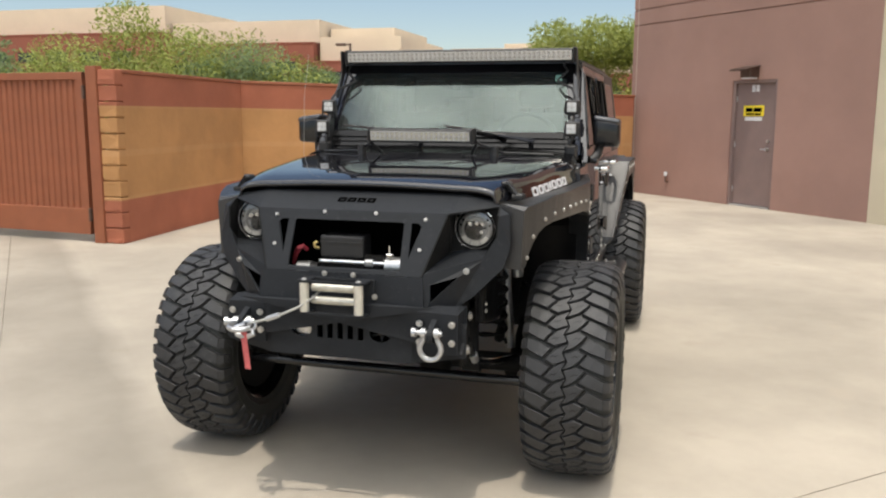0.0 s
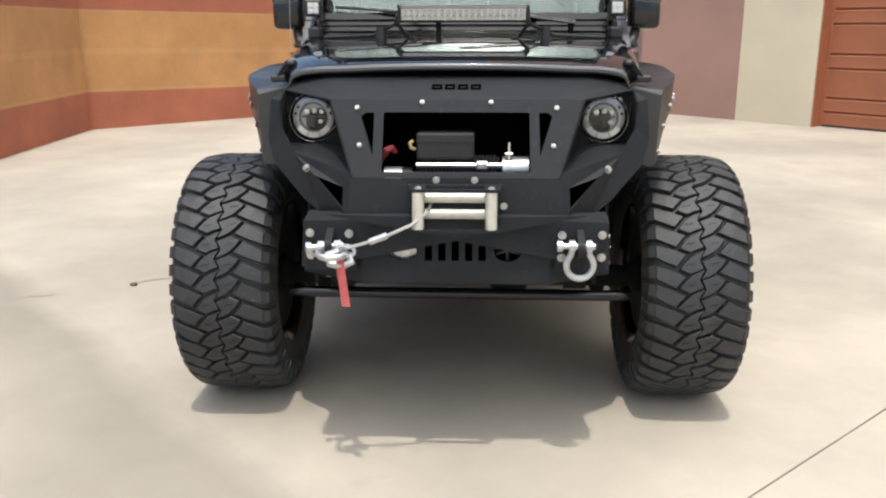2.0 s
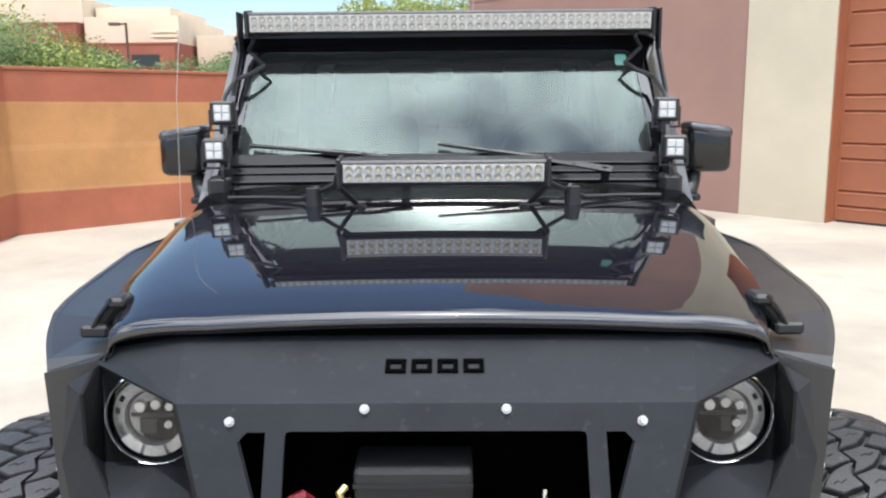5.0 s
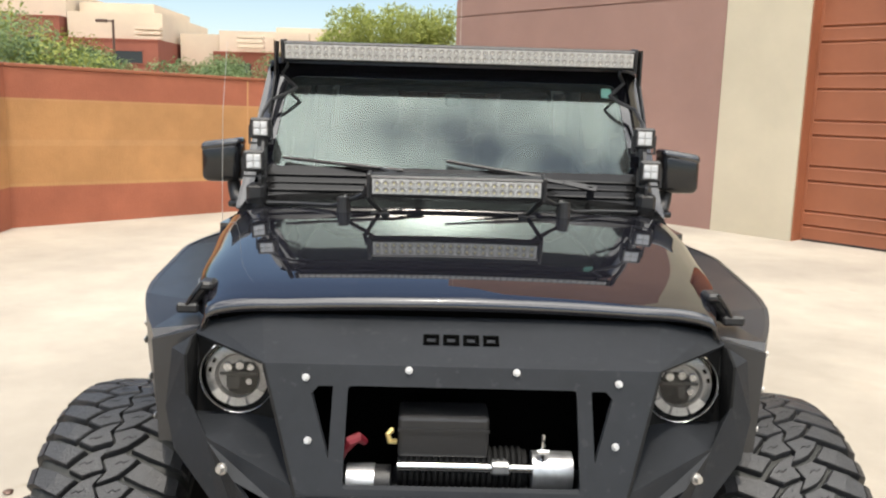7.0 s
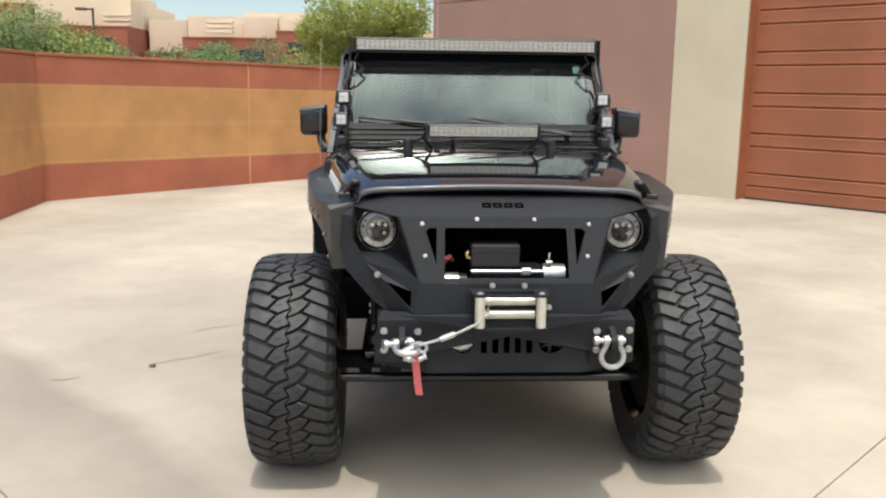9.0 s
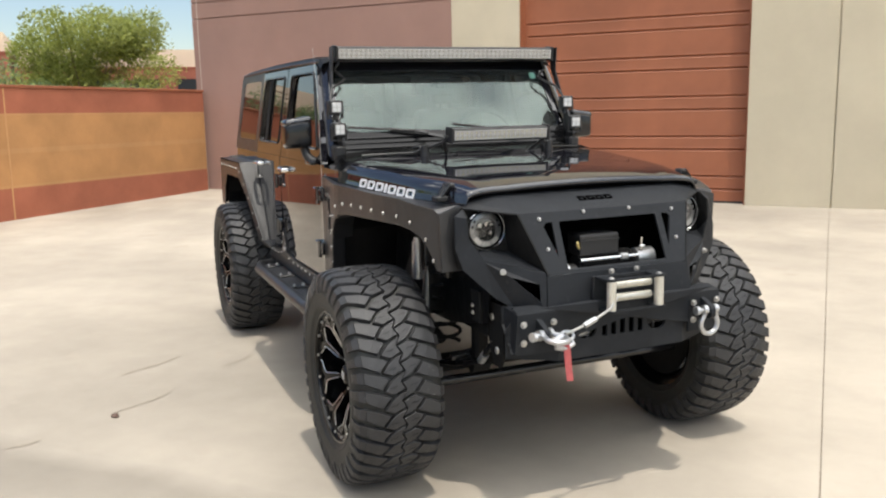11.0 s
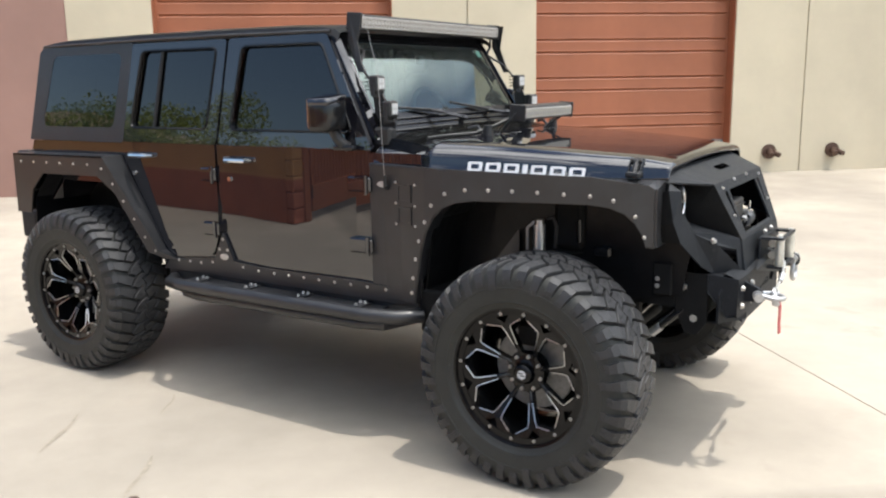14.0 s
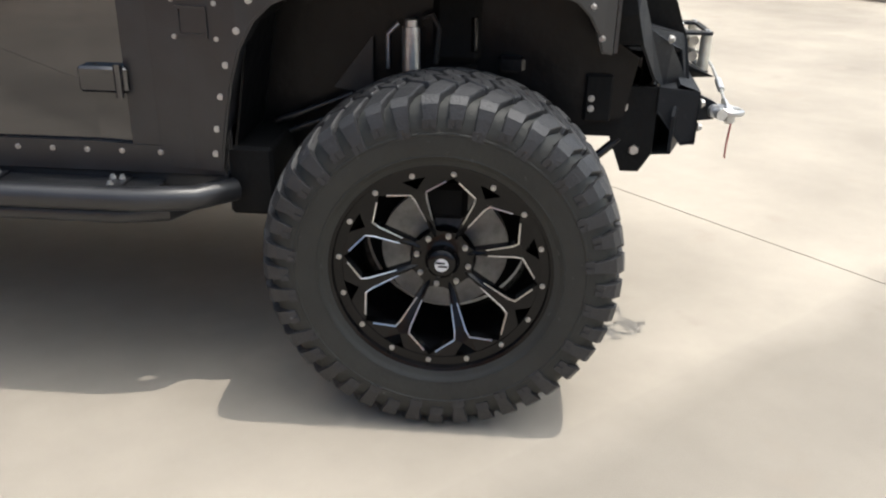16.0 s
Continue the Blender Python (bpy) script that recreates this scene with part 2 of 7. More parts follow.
def banded(name, low, mid, line):
    """Coloured block courses: dark bands above and below, lighter lines between the middle ones."""
    m = material(name, mid, 0.9, vary=0.1, scale=2.2, bump=0.7, bump_scale=55, stain=0.12, stain_scale=0.9)
    n, l = m.node_tree.nodes, m.node_tree.links
    b = n["Principled BSDF"]
    old = b.inputs["Base Color"].links[0].from_socket
    co, sep, ramp = n.new("ShaderNodeTexCoord"), n.new("ShaderNodeSeparateXYZ"), n.new("ShaderNodeValToRGB")
    div = n.new("ShaderNodeMath")
    div.operation = "DIVIDE"
    div.inputs[1].default_value = 2.25
    l.new(co.outputs["Object"], sep.inputs[0])
    l.new(sep.outputs[2], div.inputs[0])
    l.new(div.outputs[0], ramp.inputs[0])
    r = ramp.color_ramp
    r.interpolation = "CONSTANT"
    k = [c / mm for c, mm in zip(low, mid)]
    q = [c / mm for c, mm in zip(line, mid)]
    r.elements[0].position, r.elements[0].color = 0.0, (*k, 1)
    r.elements[1].position, r.elements[1].color = 0.235, (*q, 1)
    for p, c in ((0.255, (1, 1, 1)), (0.475, q), (0.51, (1, 1, 1)), (0.735, q), (0.75, k)):
        e = r.elements.new(p)
        e.color = (*c, 1)
    mul = n.new("ShaderNodeMix")
    mul.data_type, mul.blend_type = "RGBA", "MULTIPLY"
    mul.inputs[0].default_value = 1
    mul.clamp_result = False
    l.new(old, mul.inputs[6])
    l.new(ramp.outputs[0], mul.inputs[7])
    l.new(mul.outputs[2], b.inputs["Base Color"])
    return m


BLOCKS = banded("banded_block_wall", (0.34, 0.112, 0.063), (0.435, 0.225, 0.090), (0.455, 0.245, 0.105))


def scuffed(m, colour, size, least):
    """Small pale scuffs scattered over a surface."""
    n, l = m.node_tree.nodes, m.node_tree.links
    b = n["Principled BSDF"]
    old = b.inputs["Base Color"].links[0].from_socket
    co, no, rng, mix = n.new("ShaderNodeTexCoord"), n.new("ShaderNodeTexNoise"), n.new("ShaderNodeMapRange"), n.new("ShaderNodeMix")
    no.inputs["Scale"].default_value, no.inputs["Detail"].default_value = size, 5
    rng.inputs[1].default_value, rng.inputs[2].default_value = least, least + 0.06
    rng.inputs[4].default_value = 0.7
    mix.data_type = "RGBA"
    mix.inputs[7].default_value = (*colour, 1)
    l.new(co.outputs["Object"], no.inputs["Vector"])
    l.new(no.outputs[0], rng.inputs[0])
    l.new(rng.outputs[0], mix.inputs[0])
    l.new(old, mix.inputs[6])
    l.new(mix.outputs[2], b.inputs["Base Color"])


scuffed(STEEL, (0.026, 0.028, 0.031), 46, 0.62)
scuffed(CONCRETE, (0.35, 0.305, 0.25), 2.3, 0.63)
scuffed(RUBBER, (0.13, 0.128, 0.125), 60, 0.69)
scuffed(SIDEWALL, (0.11, 0.105, 0.10), 46, 0.685)


def slab_tone(m, amount):
    """A slightly different tone for every slab."""
    n, l = m.node_tree.nodes, m.node_tree.links
    b = n["Principled BSDF"]
    old = b.inputs["Base Color"].links[0].from_socket
    info, rng, mul = n.new("ShaderNodeObjectInfo"), n.new("ShaderNodeMapRange"), n.new("ShaderNodeMix")
    rng.inputs[3].default_value, rng.inputs[4].default_value = 1 - amount, 1 + amount
    mul.data_type, mul.blend_type = "RGBA", "MULTIPLY"
    mul.inputs[0].default_value = 1
    mul.clamp_result = False
    l.new(info.outputs["Random"], rng.inputs[0])
    l.new(old, mul.inputs[6])
    l.new(rng.outputs[0], mul.inputs[7])
    l.new(mul.outputs[2], b.inputs["Base Color"])


slab_tone(CONCRETE, 0.03)


def darker_band(m, a, b, reach, amount):
    """A long, soft darker band beside the line from a to b, fading away from it."""
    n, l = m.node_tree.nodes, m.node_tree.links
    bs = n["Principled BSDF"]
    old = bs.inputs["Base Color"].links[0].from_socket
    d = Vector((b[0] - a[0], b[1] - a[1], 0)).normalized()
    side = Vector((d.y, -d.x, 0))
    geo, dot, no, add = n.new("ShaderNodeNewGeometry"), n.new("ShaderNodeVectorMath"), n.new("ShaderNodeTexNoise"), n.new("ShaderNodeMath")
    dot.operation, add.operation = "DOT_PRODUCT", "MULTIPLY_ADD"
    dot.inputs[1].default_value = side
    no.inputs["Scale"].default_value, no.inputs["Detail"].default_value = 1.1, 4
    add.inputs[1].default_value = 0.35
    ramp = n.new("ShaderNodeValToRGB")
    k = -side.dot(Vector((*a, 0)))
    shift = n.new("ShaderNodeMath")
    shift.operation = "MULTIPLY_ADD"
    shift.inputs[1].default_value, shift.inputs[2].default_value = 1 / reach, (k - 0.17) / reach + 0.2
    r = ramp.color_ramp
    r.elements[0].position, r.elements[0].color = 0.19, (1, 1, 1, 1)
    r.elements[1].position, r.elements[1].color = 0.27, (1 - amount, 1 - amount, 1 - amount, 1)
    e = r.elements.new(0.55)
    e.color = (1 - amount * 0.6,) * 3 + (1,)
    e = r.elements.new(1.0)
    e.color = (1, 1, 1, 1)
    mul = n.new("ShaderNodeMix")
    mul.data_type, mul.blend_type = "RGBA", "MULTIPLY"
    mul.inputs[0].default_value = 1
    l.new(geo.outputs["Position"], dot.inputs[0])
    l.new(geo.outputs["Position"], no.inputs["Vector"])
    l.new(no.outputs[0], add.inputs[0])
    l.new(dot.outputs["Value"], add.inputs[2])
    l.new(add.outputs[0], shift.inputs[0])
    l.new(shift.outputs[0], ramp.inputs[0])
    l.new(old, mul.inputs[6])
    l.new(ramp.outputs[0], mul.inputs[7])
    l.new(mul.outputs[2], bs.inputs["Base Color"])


darker_band(CONCRETE, (-1.648, 0.341), (0.159, -1.633), 2.2, 0.27)


# ---- mesh helpers ----
def part(name, bm, mat, parent=None, label="", smooth=False, kind="", normals=True):
    """Links a bmesh as one mesh object under a thing or a part."""
    if normals:
        bmesh.ops.recalc_face_normals(bm, faces=bm.faces[:])
    me = bpy.data.meshes.new(name)
    bm.to_mesh(me)
    bm.free()
    me.materials.append(mat)
    if smooth:
        for p in me.polygons:
            p.use_smooth = True
        me.set_sharp_from_angle(angle=radians(38))
    ob = new(name, me)
    ob.parent = parent
    return tagged(ob, label, kind=kind)


def share(name, data, parent, m=None, label=""):
    """One more object on a mesh that stands already."""
    ob = new(name, data)
    ob.parent = parent
    if m is not None:
        ob.matrix_basis = m
    return tagged(ob, label)


def empty(name, m, label, category, group=""):
    ob = new(name)
    ob.matrix_basis = m
    return tagged(ob, label, category, group)


def box(bm, lo, hi, bevel=0.0, seg=1, m=None):
    r = bmesh.ops.create_cube(bm, size=1, matrix=Matrix.Translation([(a + b) / 2 for a, b in zip(lo, hi)]) @ Matrix.Diagonal([b - a for a, b in zip(lo, hi)] + [1]))
    vs = r["verts"]
    if bevel:
        es = list({e for v in vs for e in v.link_edges})
        o = bmesh.ops.bevel(bm, geom=vs + es, offset=bevel, segments=seg, profile=0.5, affect="EDGES")
        vs = list({v for f in o["faces"] for v in f.verts} | {v for v in vs if v.is_valid})
    if m is not None:
        bmesh.ops.transform(bm, matrix=m, verts=vs)
    return bm


def boxes(*items, bevel=0.0, seg=1):
    bm = bmesh.new()
    for lo, hi in items:
        box(bm, lo, hi, bevel, seg)
    return bm


def rod(bm, a, b, r, n=10, r2=None):
    a, b = Vector(a), Vector(b)
    m = Matrix.Translation((a + b) / 2) @ (b - a).to_track_quat("Z", "Y").to_matrix().to_4x4()
    bmesh.ops.create_cone(bm, cap_ends=True, segments=n, radius1=r, radius2=r if r2 is None else r2, depth=(b - a).length, matrix=m)
    return bm


def tube(bm, pts, r, n=8, closed=False):
    """A round bar along the points."""
    pts = [Vector(p) for p in pts]
    rings, k = [], len(pts)
    side = None
    for i, p in enumerate(pts):
        a = pts[i - 1] if i or closed else p
        b = pts[(i + 1) % k] if i < k - 1 or closed else p
        d = (b - a).normalized()
        if side is None:
            side = d.orthogonal().normalized()
        side = (side - d * side.dot(d)).normalized()
        up = d.cross(side)
        rr = r[i] if isinstance(r, (list, tuple)) else r
        rings.append([bm.verts.new(p + rr * (math.cos(2 * math.pi * j / n) * side + math.sin(2 * math.pi * j / n) * up)) for j in range(n)])
    for i in range(k if closed else k - 1):
        q, w = rings[i], rings[(i + 1) % k]
        for j in range(n):
            bm.faces.new((q[j], q[(j + 1) % n], w[(j + 1) % n], w[j]))
    if not closed:
        bm.faces.new(rings[0])
        bm.faces.new(rings[-1][::-1])
    return bm


def lathe(bm, prof, n=48, axis="x"):
    """Turns (along, radius) pairs about the x axis."""
    rings = []
    for a, r in prof:
        rings.append([bm.verts.new((a, r * math.cos(2 * math.pi * j / n), r * math.sin(2 * math.pi * j / n))) for j in range(n)])
    for q, w in zip(rings, rings[1:]):
        for j in range(n):
            bm.faces.new((q[j], q[(j + 1) % n], w[(j + 1) % n], w[j]))
    return bm


def sheet(bm, outer, holes, put, thick):
    """A plate with holes from 2D outlines; put(u, v, d) gives the place, d from 0 to thick into the plate."""
    loops = [outer] + list(holes)
    es = []
    for lp in loops:
        vs = [bm.verts.new((u, v, 0)) for u, v in lp]
        es += [bm.edges.new((vs[i], vs[(i + 1) % len(vs)])) for i in range(len(vs))]
    fs = [g for g in bmesh.ops.triangle_fill(bm, use_beauty=True, use_dissolve=False, edges=es)["geom"] if isinstance(g, bmesh.types.BMFace)]
    ex = bmesh.ops.extrude_face_region(bm, geom=fs)["geom"]
    back = {g for g in ex if isinstance(g, bmesh.types.BMVert)}
    front = {v for f in fs if f.is_valid for v in f.verts} | {e.verts[0] for e in es if e.is_valid} | {e.verts[1] for e in es if e.is_valid}
    for v in back:
        v.co = Vector(put(v.co.x, v.co.y, thick))
    for v in front - back:
        v.co = Vector(put(v.co.x, v.co.y, 0))
    return bm


def plates(bm, faces, thick):
    """Flat plates with a thickness, given as lists of places; neighbours share corners."""
    seen = {}

    def at(p):
        k = tuple(round(c, 4) for c in p)
        if k not in seen:
            seen[k] = bm.verts.new(k)
        return seen[k]
    fs = [bm.faces.new([at(p) for p in f]) for f in faces]
    bmesh.ops.recalc_face_normals(bm, faces=fs)
    bmesh.ops.solidify(bm, geom=fs, thickness=thick)
    return bm


def mirrored(pts, s):
    return [(s * p[0], *p[1:]) for p in pts]


def round_corners(poly, r, n=4):
    """Rounds the corners of a 2D outline; r is one radius or one a corner."""
    out, k = [], len(poly)
    for i in range(k):
        p, a, b = Vector(poly[i]), Vector(poly[i - 1]), Vector(poly[(i + 1) % k])
        rr = r[i] if isinstance(r, (list, tuple)) else r
        if rr <= 0:
            out.append(tuple(p))
            continue
        d1, d2 = (a - p), (b - p)
        q = min(rr, d1.length * 0.45, d2.length * 0.45)
        s, e = p + d1.normalized() * q, p + d2.normalized() * q
        for j in range(n + 1):
            t = j / n
            out.append(tuple((1 - t) ** 2 * s + 2 * t * (1 - t) * p + t * t * e))
    return out


def stud(bm, at, way, r=0.009, h=0.006):
    """A domed bolt head on a washer."""
    at, way = Vector(at), Vector(way).normalized()
    rod(bm, at, at + way * h * 0.35, r * 1.25, 10)
    rod(bm, at + way * h * 0.3, at + way * h, r, 6, r * 0.8)
    return bm


_stud_mesh = {}


def studs(parent, places, way, r=0.009, h=0.007, mat=None, name="bolt"):
    """Bolts that share one mesh, each an object of its own."""
    key = (r, h, (mat or BOLT).name)
    if key not in _stud_mesh:
        bm = bmesh.new()
        stud(bm, (0, 0, 0), (0, 0, 1), r, h)
        bmesh.ops.recalc_face_normals(bm, faces=bm.faces[:])
        me = bpy.data.meshes.new("bolt")
        bm.to_mesh(me)
        bm.free()
        me.materials.append(mat or BOLT)
        _stud_mesh[key] = me
    for p in places:
        share(name, _stud_mesh[key], parent, Matrix.Translation(p) @ Vector(way).to_track_quat("Z", "Y").to_matrix().to_4x4())


# ---- the yard ----
W0, WALL_TURN = (0.405, 14.566, 0.0), -48.67      # corner of the building; x runs along its front, y into it
BUILD = pose(*W0, 0, 0, WALL_TURN)


def on_site(ob):
    ob.matrix_basis = BUILD
    return ob


def ground():
    bm = bmesh.new()
    bmesh.ops.create_grid(bm, x_segments=8, y_segments=8, size=900)
    g = part("ground", bm, EARTH, kind="structure")
    g.location.z = -0.03
    tagged(g, "dry tan desert earth reaching to the horizon", "ground")
    base = boxes(((-26, -34, -0.029), (34, 0.6, -0.012)))
    pv = on_site(part("pavement", base, JOINT, kind="structure"))
    tagged(pv, "pale sunlit concrete paving with sawn joints", "pavement")

    def edge(d):
        return 11.76 - 0.0205 * d
    g2, d1, d2, far = 0.0038, -10.92, -11.72, -34
    polys = [[(-26, 0.6), (edge(0.6) - g2, 0.6), (edge(d1) - g2, d1), (-26, d1)],
             [(-26, d1), (edge(d1) - g2, d1), (edge(d2) - g2, d2 + g2), (-26, d2 + g2)],
             [(-26, d2 - g2), (edge(d2) - g2, d2 - g2), (edge(far) - g2, far), (-26, far)],
             [(edge(0.6) + g2, 0.6), (34, 0.6), (34, d2 + g2), (edge(d2) + g2, d2 + g2)],
             [(edge(d2) + g2, d2 - g2), (34, d2 - g2), (34, far), (edge(far) + g2, far)]]
    for poly in polys:
        bm = bmesh.new()
        top = [bm.verts.new((x, y, 0)) for x, y in poly]
        bot = [bm.verts.new((x, y, -0.02)) for x, y in poly]
        bm.faces.new(top)
        for i in range(4):
            bm.faces.new((top[i], bot[i], bot[(i + 1) % 4], top[(i + 1) % 4]))
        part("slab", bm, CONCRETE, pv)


def wall_piece(name, label, mat, items):
    ob = on_site(part(name, boxes(items[0]), mat, kind="structure"))
    for it in items[1:]:
        part("wall_panel", boxes(it), mat, ob)
    return tagged(ob, label, "wall")


def garage_door(s0, s1, top, label):
    """Sectional door set back in its opening: a broad and a narrow panel in each section, with raised lips and dark grooves, and guide rails."""
    rec, pitch, narrow = 0.24, 0.627, 0.205
    d = on_site(tagged(new("garage_door"), label, "garage door", "garage doors of the building"))

    def panel(h):
        bm = bmesh.new()
        prof = [(0.016, 0.0), (0.012, 0.003), (-0.014, 0.022), (-0.0165, 0.032), (-0.013, 0.044), (-0.012, h * 0.5), (-0.012, h - 0.040), (-0.0155, h - 0.030), (-0.002, h - 0.007), (0.013, h - 0.002), (0.016, h)]
        rows = [[bm.verts.new((x, a, z)) for a, z in prof] for x in (s0, s1)]
        for a in range(len(prof) - 1):
            bm.faces.new((rows[0][a], rows[1][a], rows[1][a + 1], rows[0][a + 1]))
        return bm
    meshes = {}
    z, k = 0.21 - pitch + narrow, 0
    while z < top - 0.05:
        h = narrow if k % 2 else pitch - narrow
        lo = max(z, 0.0)
        key = round(min(z + h, top) - lo, 3)
        if key not in meshes:
            ob = part("door_section", panel(key), ORANGE, d)
            meshes[key] = ob.data
        else:
            ob = share("door_section", meshes[key], d)
        ob.location = (0, rec, lo)
        z, k = z + h, k + 1
    for x in (s0, s1 - 0.06):
        part("guide_rail", boxes(((x, rec - 0.02, 0), (x + 0.06, rec + 0.05, top)), bevel=0.004), ORANGE, d, "brown steel guide rail")
    for x in (s0 + 0.001, s1 - 0.021):
        part("jamb", boxes(((x, 0.004, 0), (x + 0.02, rec - 0.021, top - 0.022))), ORANGE, d, "brown painted steel jamb")
    part("head", boxes(((s0 + 0.001, 0.004, top - 0.021), (s1 - 0.001, rec - 0.021, top - 0.001))), ORANGE, d, "brown painted steel head")
    part("bottom_seal", boxes(((s0 + 0.06, rec - 0.022, 0.0), (s1 - 0.06, rec - 0.0185, 0.03))), PLASTIC, d, "black rubber bottom seal")
    return d


def building():
    top, dk = 9.8, 0.35
    gh = 4.599
    d0, d1, dz = 2.72, 3.745, 2.226
    # rose part: pieces between two horizontal reveals, round the door, and a strip beyond an upright joint at the corner
    e = 5.652
    items = [((0.015, 0, 0), (d0, dk, 3.41)), ((d1, 0, 0), (e, dk, 3.41)), ((d0, 0, dz), (d1, dk, 3.41)),
             ((0.015, 0.025, 3.41), (e, dk, 3.435)), ((0.015, 0, 3.435), (e, dk, 3.72)), ((0.015, 0.025, 3.72), (e, dk, 3.745)), ((0.015, 0, 3.745), (e, dk, top)),
             ((-0.13, 0.004, 0), (-0.012, dk, 3.41)), ((-0.13, 0.03, 3.41), (-0.012, dk, 3.435)), ((-0.13, 0.004, 3.435), (-0.012, dk, 3.72)), ((-0.13, 0.03, 3.72), (-0.012, dk, 3.745)), ((-0.13, 0.004, 3.745), (-0.012, dk, top))]
    wall_piece("wall_rose", "dusty rose stucco wall with two reveal lines", ROSE, items)
    cj = on_site(part("corner_joint", boxes(((-0.012, 0.006, 0), (0.015, 0.2, top))), CAULK, kind="structure"))
    tagged(cj, "pale sealant joint near the corner of the rose wall", "trim")
    # beige part with garage openings, thin upright joints between
    g, G3 = 0.012, (21.75, 24.1)
    cols = [(e + 0.002, 6.897), (10.57, 11.779 - g), (11.779 + g, 12.92), (16.40, 17.71 - g), (17.71 + g, G3[0]), (G3[1], 30)]
    items = [((a, -0.02, 0), (b, dk, top)) for a, b in cols]
    items += [((11.779 - g, 0.01, 0), (11.779 + g, dk, top)), ((17.71 - g, 0.01, 0), (17.71 + g, dk, top))]
    items += [((a, -0.02, gh), (b, dk, top)) for a, b in ((6.897, 10.57), (12.92, 16.40), G3)]
    wall_piece("wall_beige", "pale beige stucco wall between the garage doors", BEIGE, items)
    wall_piece("wall_side", "rose stucco end wall of the building", ROSE, [((-0.129, dk, 0), (0.35, 18, top))])
    wall_piece("wall_back", "rose stucco back wall of the building", ROSE, [((0.35, 17.65, 0), (30, 18, top)), ((29.65, dk, 0), (30, 17.65, top))])
    r = on_site(part("roof", boxes(((0.35, dk, 9.5), (29.65, 17.65, 9.65))), CREAM, kind="structure"))
    tagged(r, "flat pale roof behind the parapet", "roof")
    f = on_site(part("floor", boxes(((0.35, dk, -0.011), (29.65, 17.65, 0.0))), CONCRETE, kind="structure"))
    tagged(f, "concrete floor inside the building", "floor")
    garage_door(6.897, 10.57, gh, "orange-brown ribbed steel roll-up garage door, closed")
    garage_door(12.92, 16.40, gh, "orange-brown ribbed steel roll-up garage door, closed")
    garage_door(G3[0], G3[1], gh, "orange-brown steel garage door behind the ramp railing")
    # personnel door
    d = on_site(tagged(new("door_1"), "mauve painted steel door in a darker frame, closed", "door", kind="structure"))
    bm = boxes(((d0, 0.02, 0), (d0 + 0.06, 0.2, dz)), ((d1 - 0.06, 0.02, 0), (d1, 0.2, dz)), ((d0 + 0.06, 0.02, dz - 0.06), (d1 - 0.06, 0.2, dz)), bevel=0.004)
    part("door_frame", bm, GREYDOOR, d)
    leaf = part("door_leaf", boxes(((d0 + 0.063, 0.07, 0.03), (d1 - 0.063, 0.115, dz - 0.063)), bevel=0.003), GREYDOOR, d)
    part("threshold", boxes(((d0 + 0.06, 0.0, 0.0), (d1 - 0.06, 0.2, 0.025)), bevel=0.004), GALV, d, "worn metal threshold")
    bm = bmesh.new()
    rod(bm, (3.545, 0.07, 1.03), (3.545, 0.02, 1.03), 0.03, 14)
    tube(bm, [(3.545, 0.025, 1.03), (3.485, 0.02, 1.03), (3.435, 0.022, 1.028)], 0.011)
    part("door_handle", bm, GALV, leaf, "brushed metal lever handle")
    bm = bmesh.new()
    rod(bm, (3.545, 0.07, 1.17), (3.545, 0.05, 1.17), 0.028, 14)
    part("deadbolt", bm, GALV, leaf, "round metal deadbolt")
    for z in (0.3, 1.1, 1.9):
        bm = bmesh.new()
        rod(bm, (d0 + 0.066, 0.062, z - 0.05), (d0 + 0.066, 0.062, z + 0.05), 0.008)
        part("hinge", bm, GALV, leaf)
    # two white characters stand as plain bars
    bm = boxes(((3.125, 0.062, 2.02), (3.195, 0.069, 2.14)), ((3.22, 0.062, 2.02), (3.29, 0.069, 2.14)))
    part("unit_mark", bm, WHITE, leaf, "white painted unit mark")
    sg = on_site(tagged(new("door_sign"), "yellow notice sign with dark writing on the door", "sign"))
    part("panel", boxes(((2.953, 0.060, 1.60), (3.423, 0.066, 1.785)), bevel=0.002), YELLOW, sg)
    part("lower_panel", boxes(((2.99, 0.060, 1.52), (3.38, 0.066, 1.585)), bevel=0.002), WHITE, sg, "white strip sign")
    for x0, x1, z0, z1 in ((3.01, 3.16, 1.675, 1.745), (3.19, 3.37, 1.675, 1.745), (3.02, 3.20, 1.62, 1.65), (3.22, 3.36, 1.62, 1.65)):
        part("writing", boxes(((x0, 0.057, z0), (x1, 0.0598, z1))), BLACK_AND_SHADE, sg, "dark writing")
    # hooded wall lamp over the door
    wl_ = on_site(tagged(new("wall_lamp"), "dark bronze hooded wall lamp above the door", "lamp"))
    part("housing", boxes(((3.09, -0.22, 2.26), (3.33, -0.001, 2.44)), bevel=0.015), BRONZE, wl_)
    bm = bmesh.new()
    plates(bm, [[(2.96, -0.34, 2.40), (3.36, -0.34, 2.40), (3.36, -0.002, 2.47), (2.96, -0.002, 2.47)], [(2.96, -0.34, 2.40), (2.96, -0.34, 2.37), (3.36, -0.34, 2.37), (3.36, -0.34, 2.40)]], 0.012)
    part("hood", bm, BRONZE, wl_)
    part("diffuser", boxes(((3.11, -0.2, 2.24), (3.31, -0.03, 2.259))), WHITE, wl_, "white lamp diffuser")
    # garden tap
    hb = on_site(tagged(new("wall_tap"), "small metal garden tap on the rose wall", "tap"))
    bm = bmesh.new()
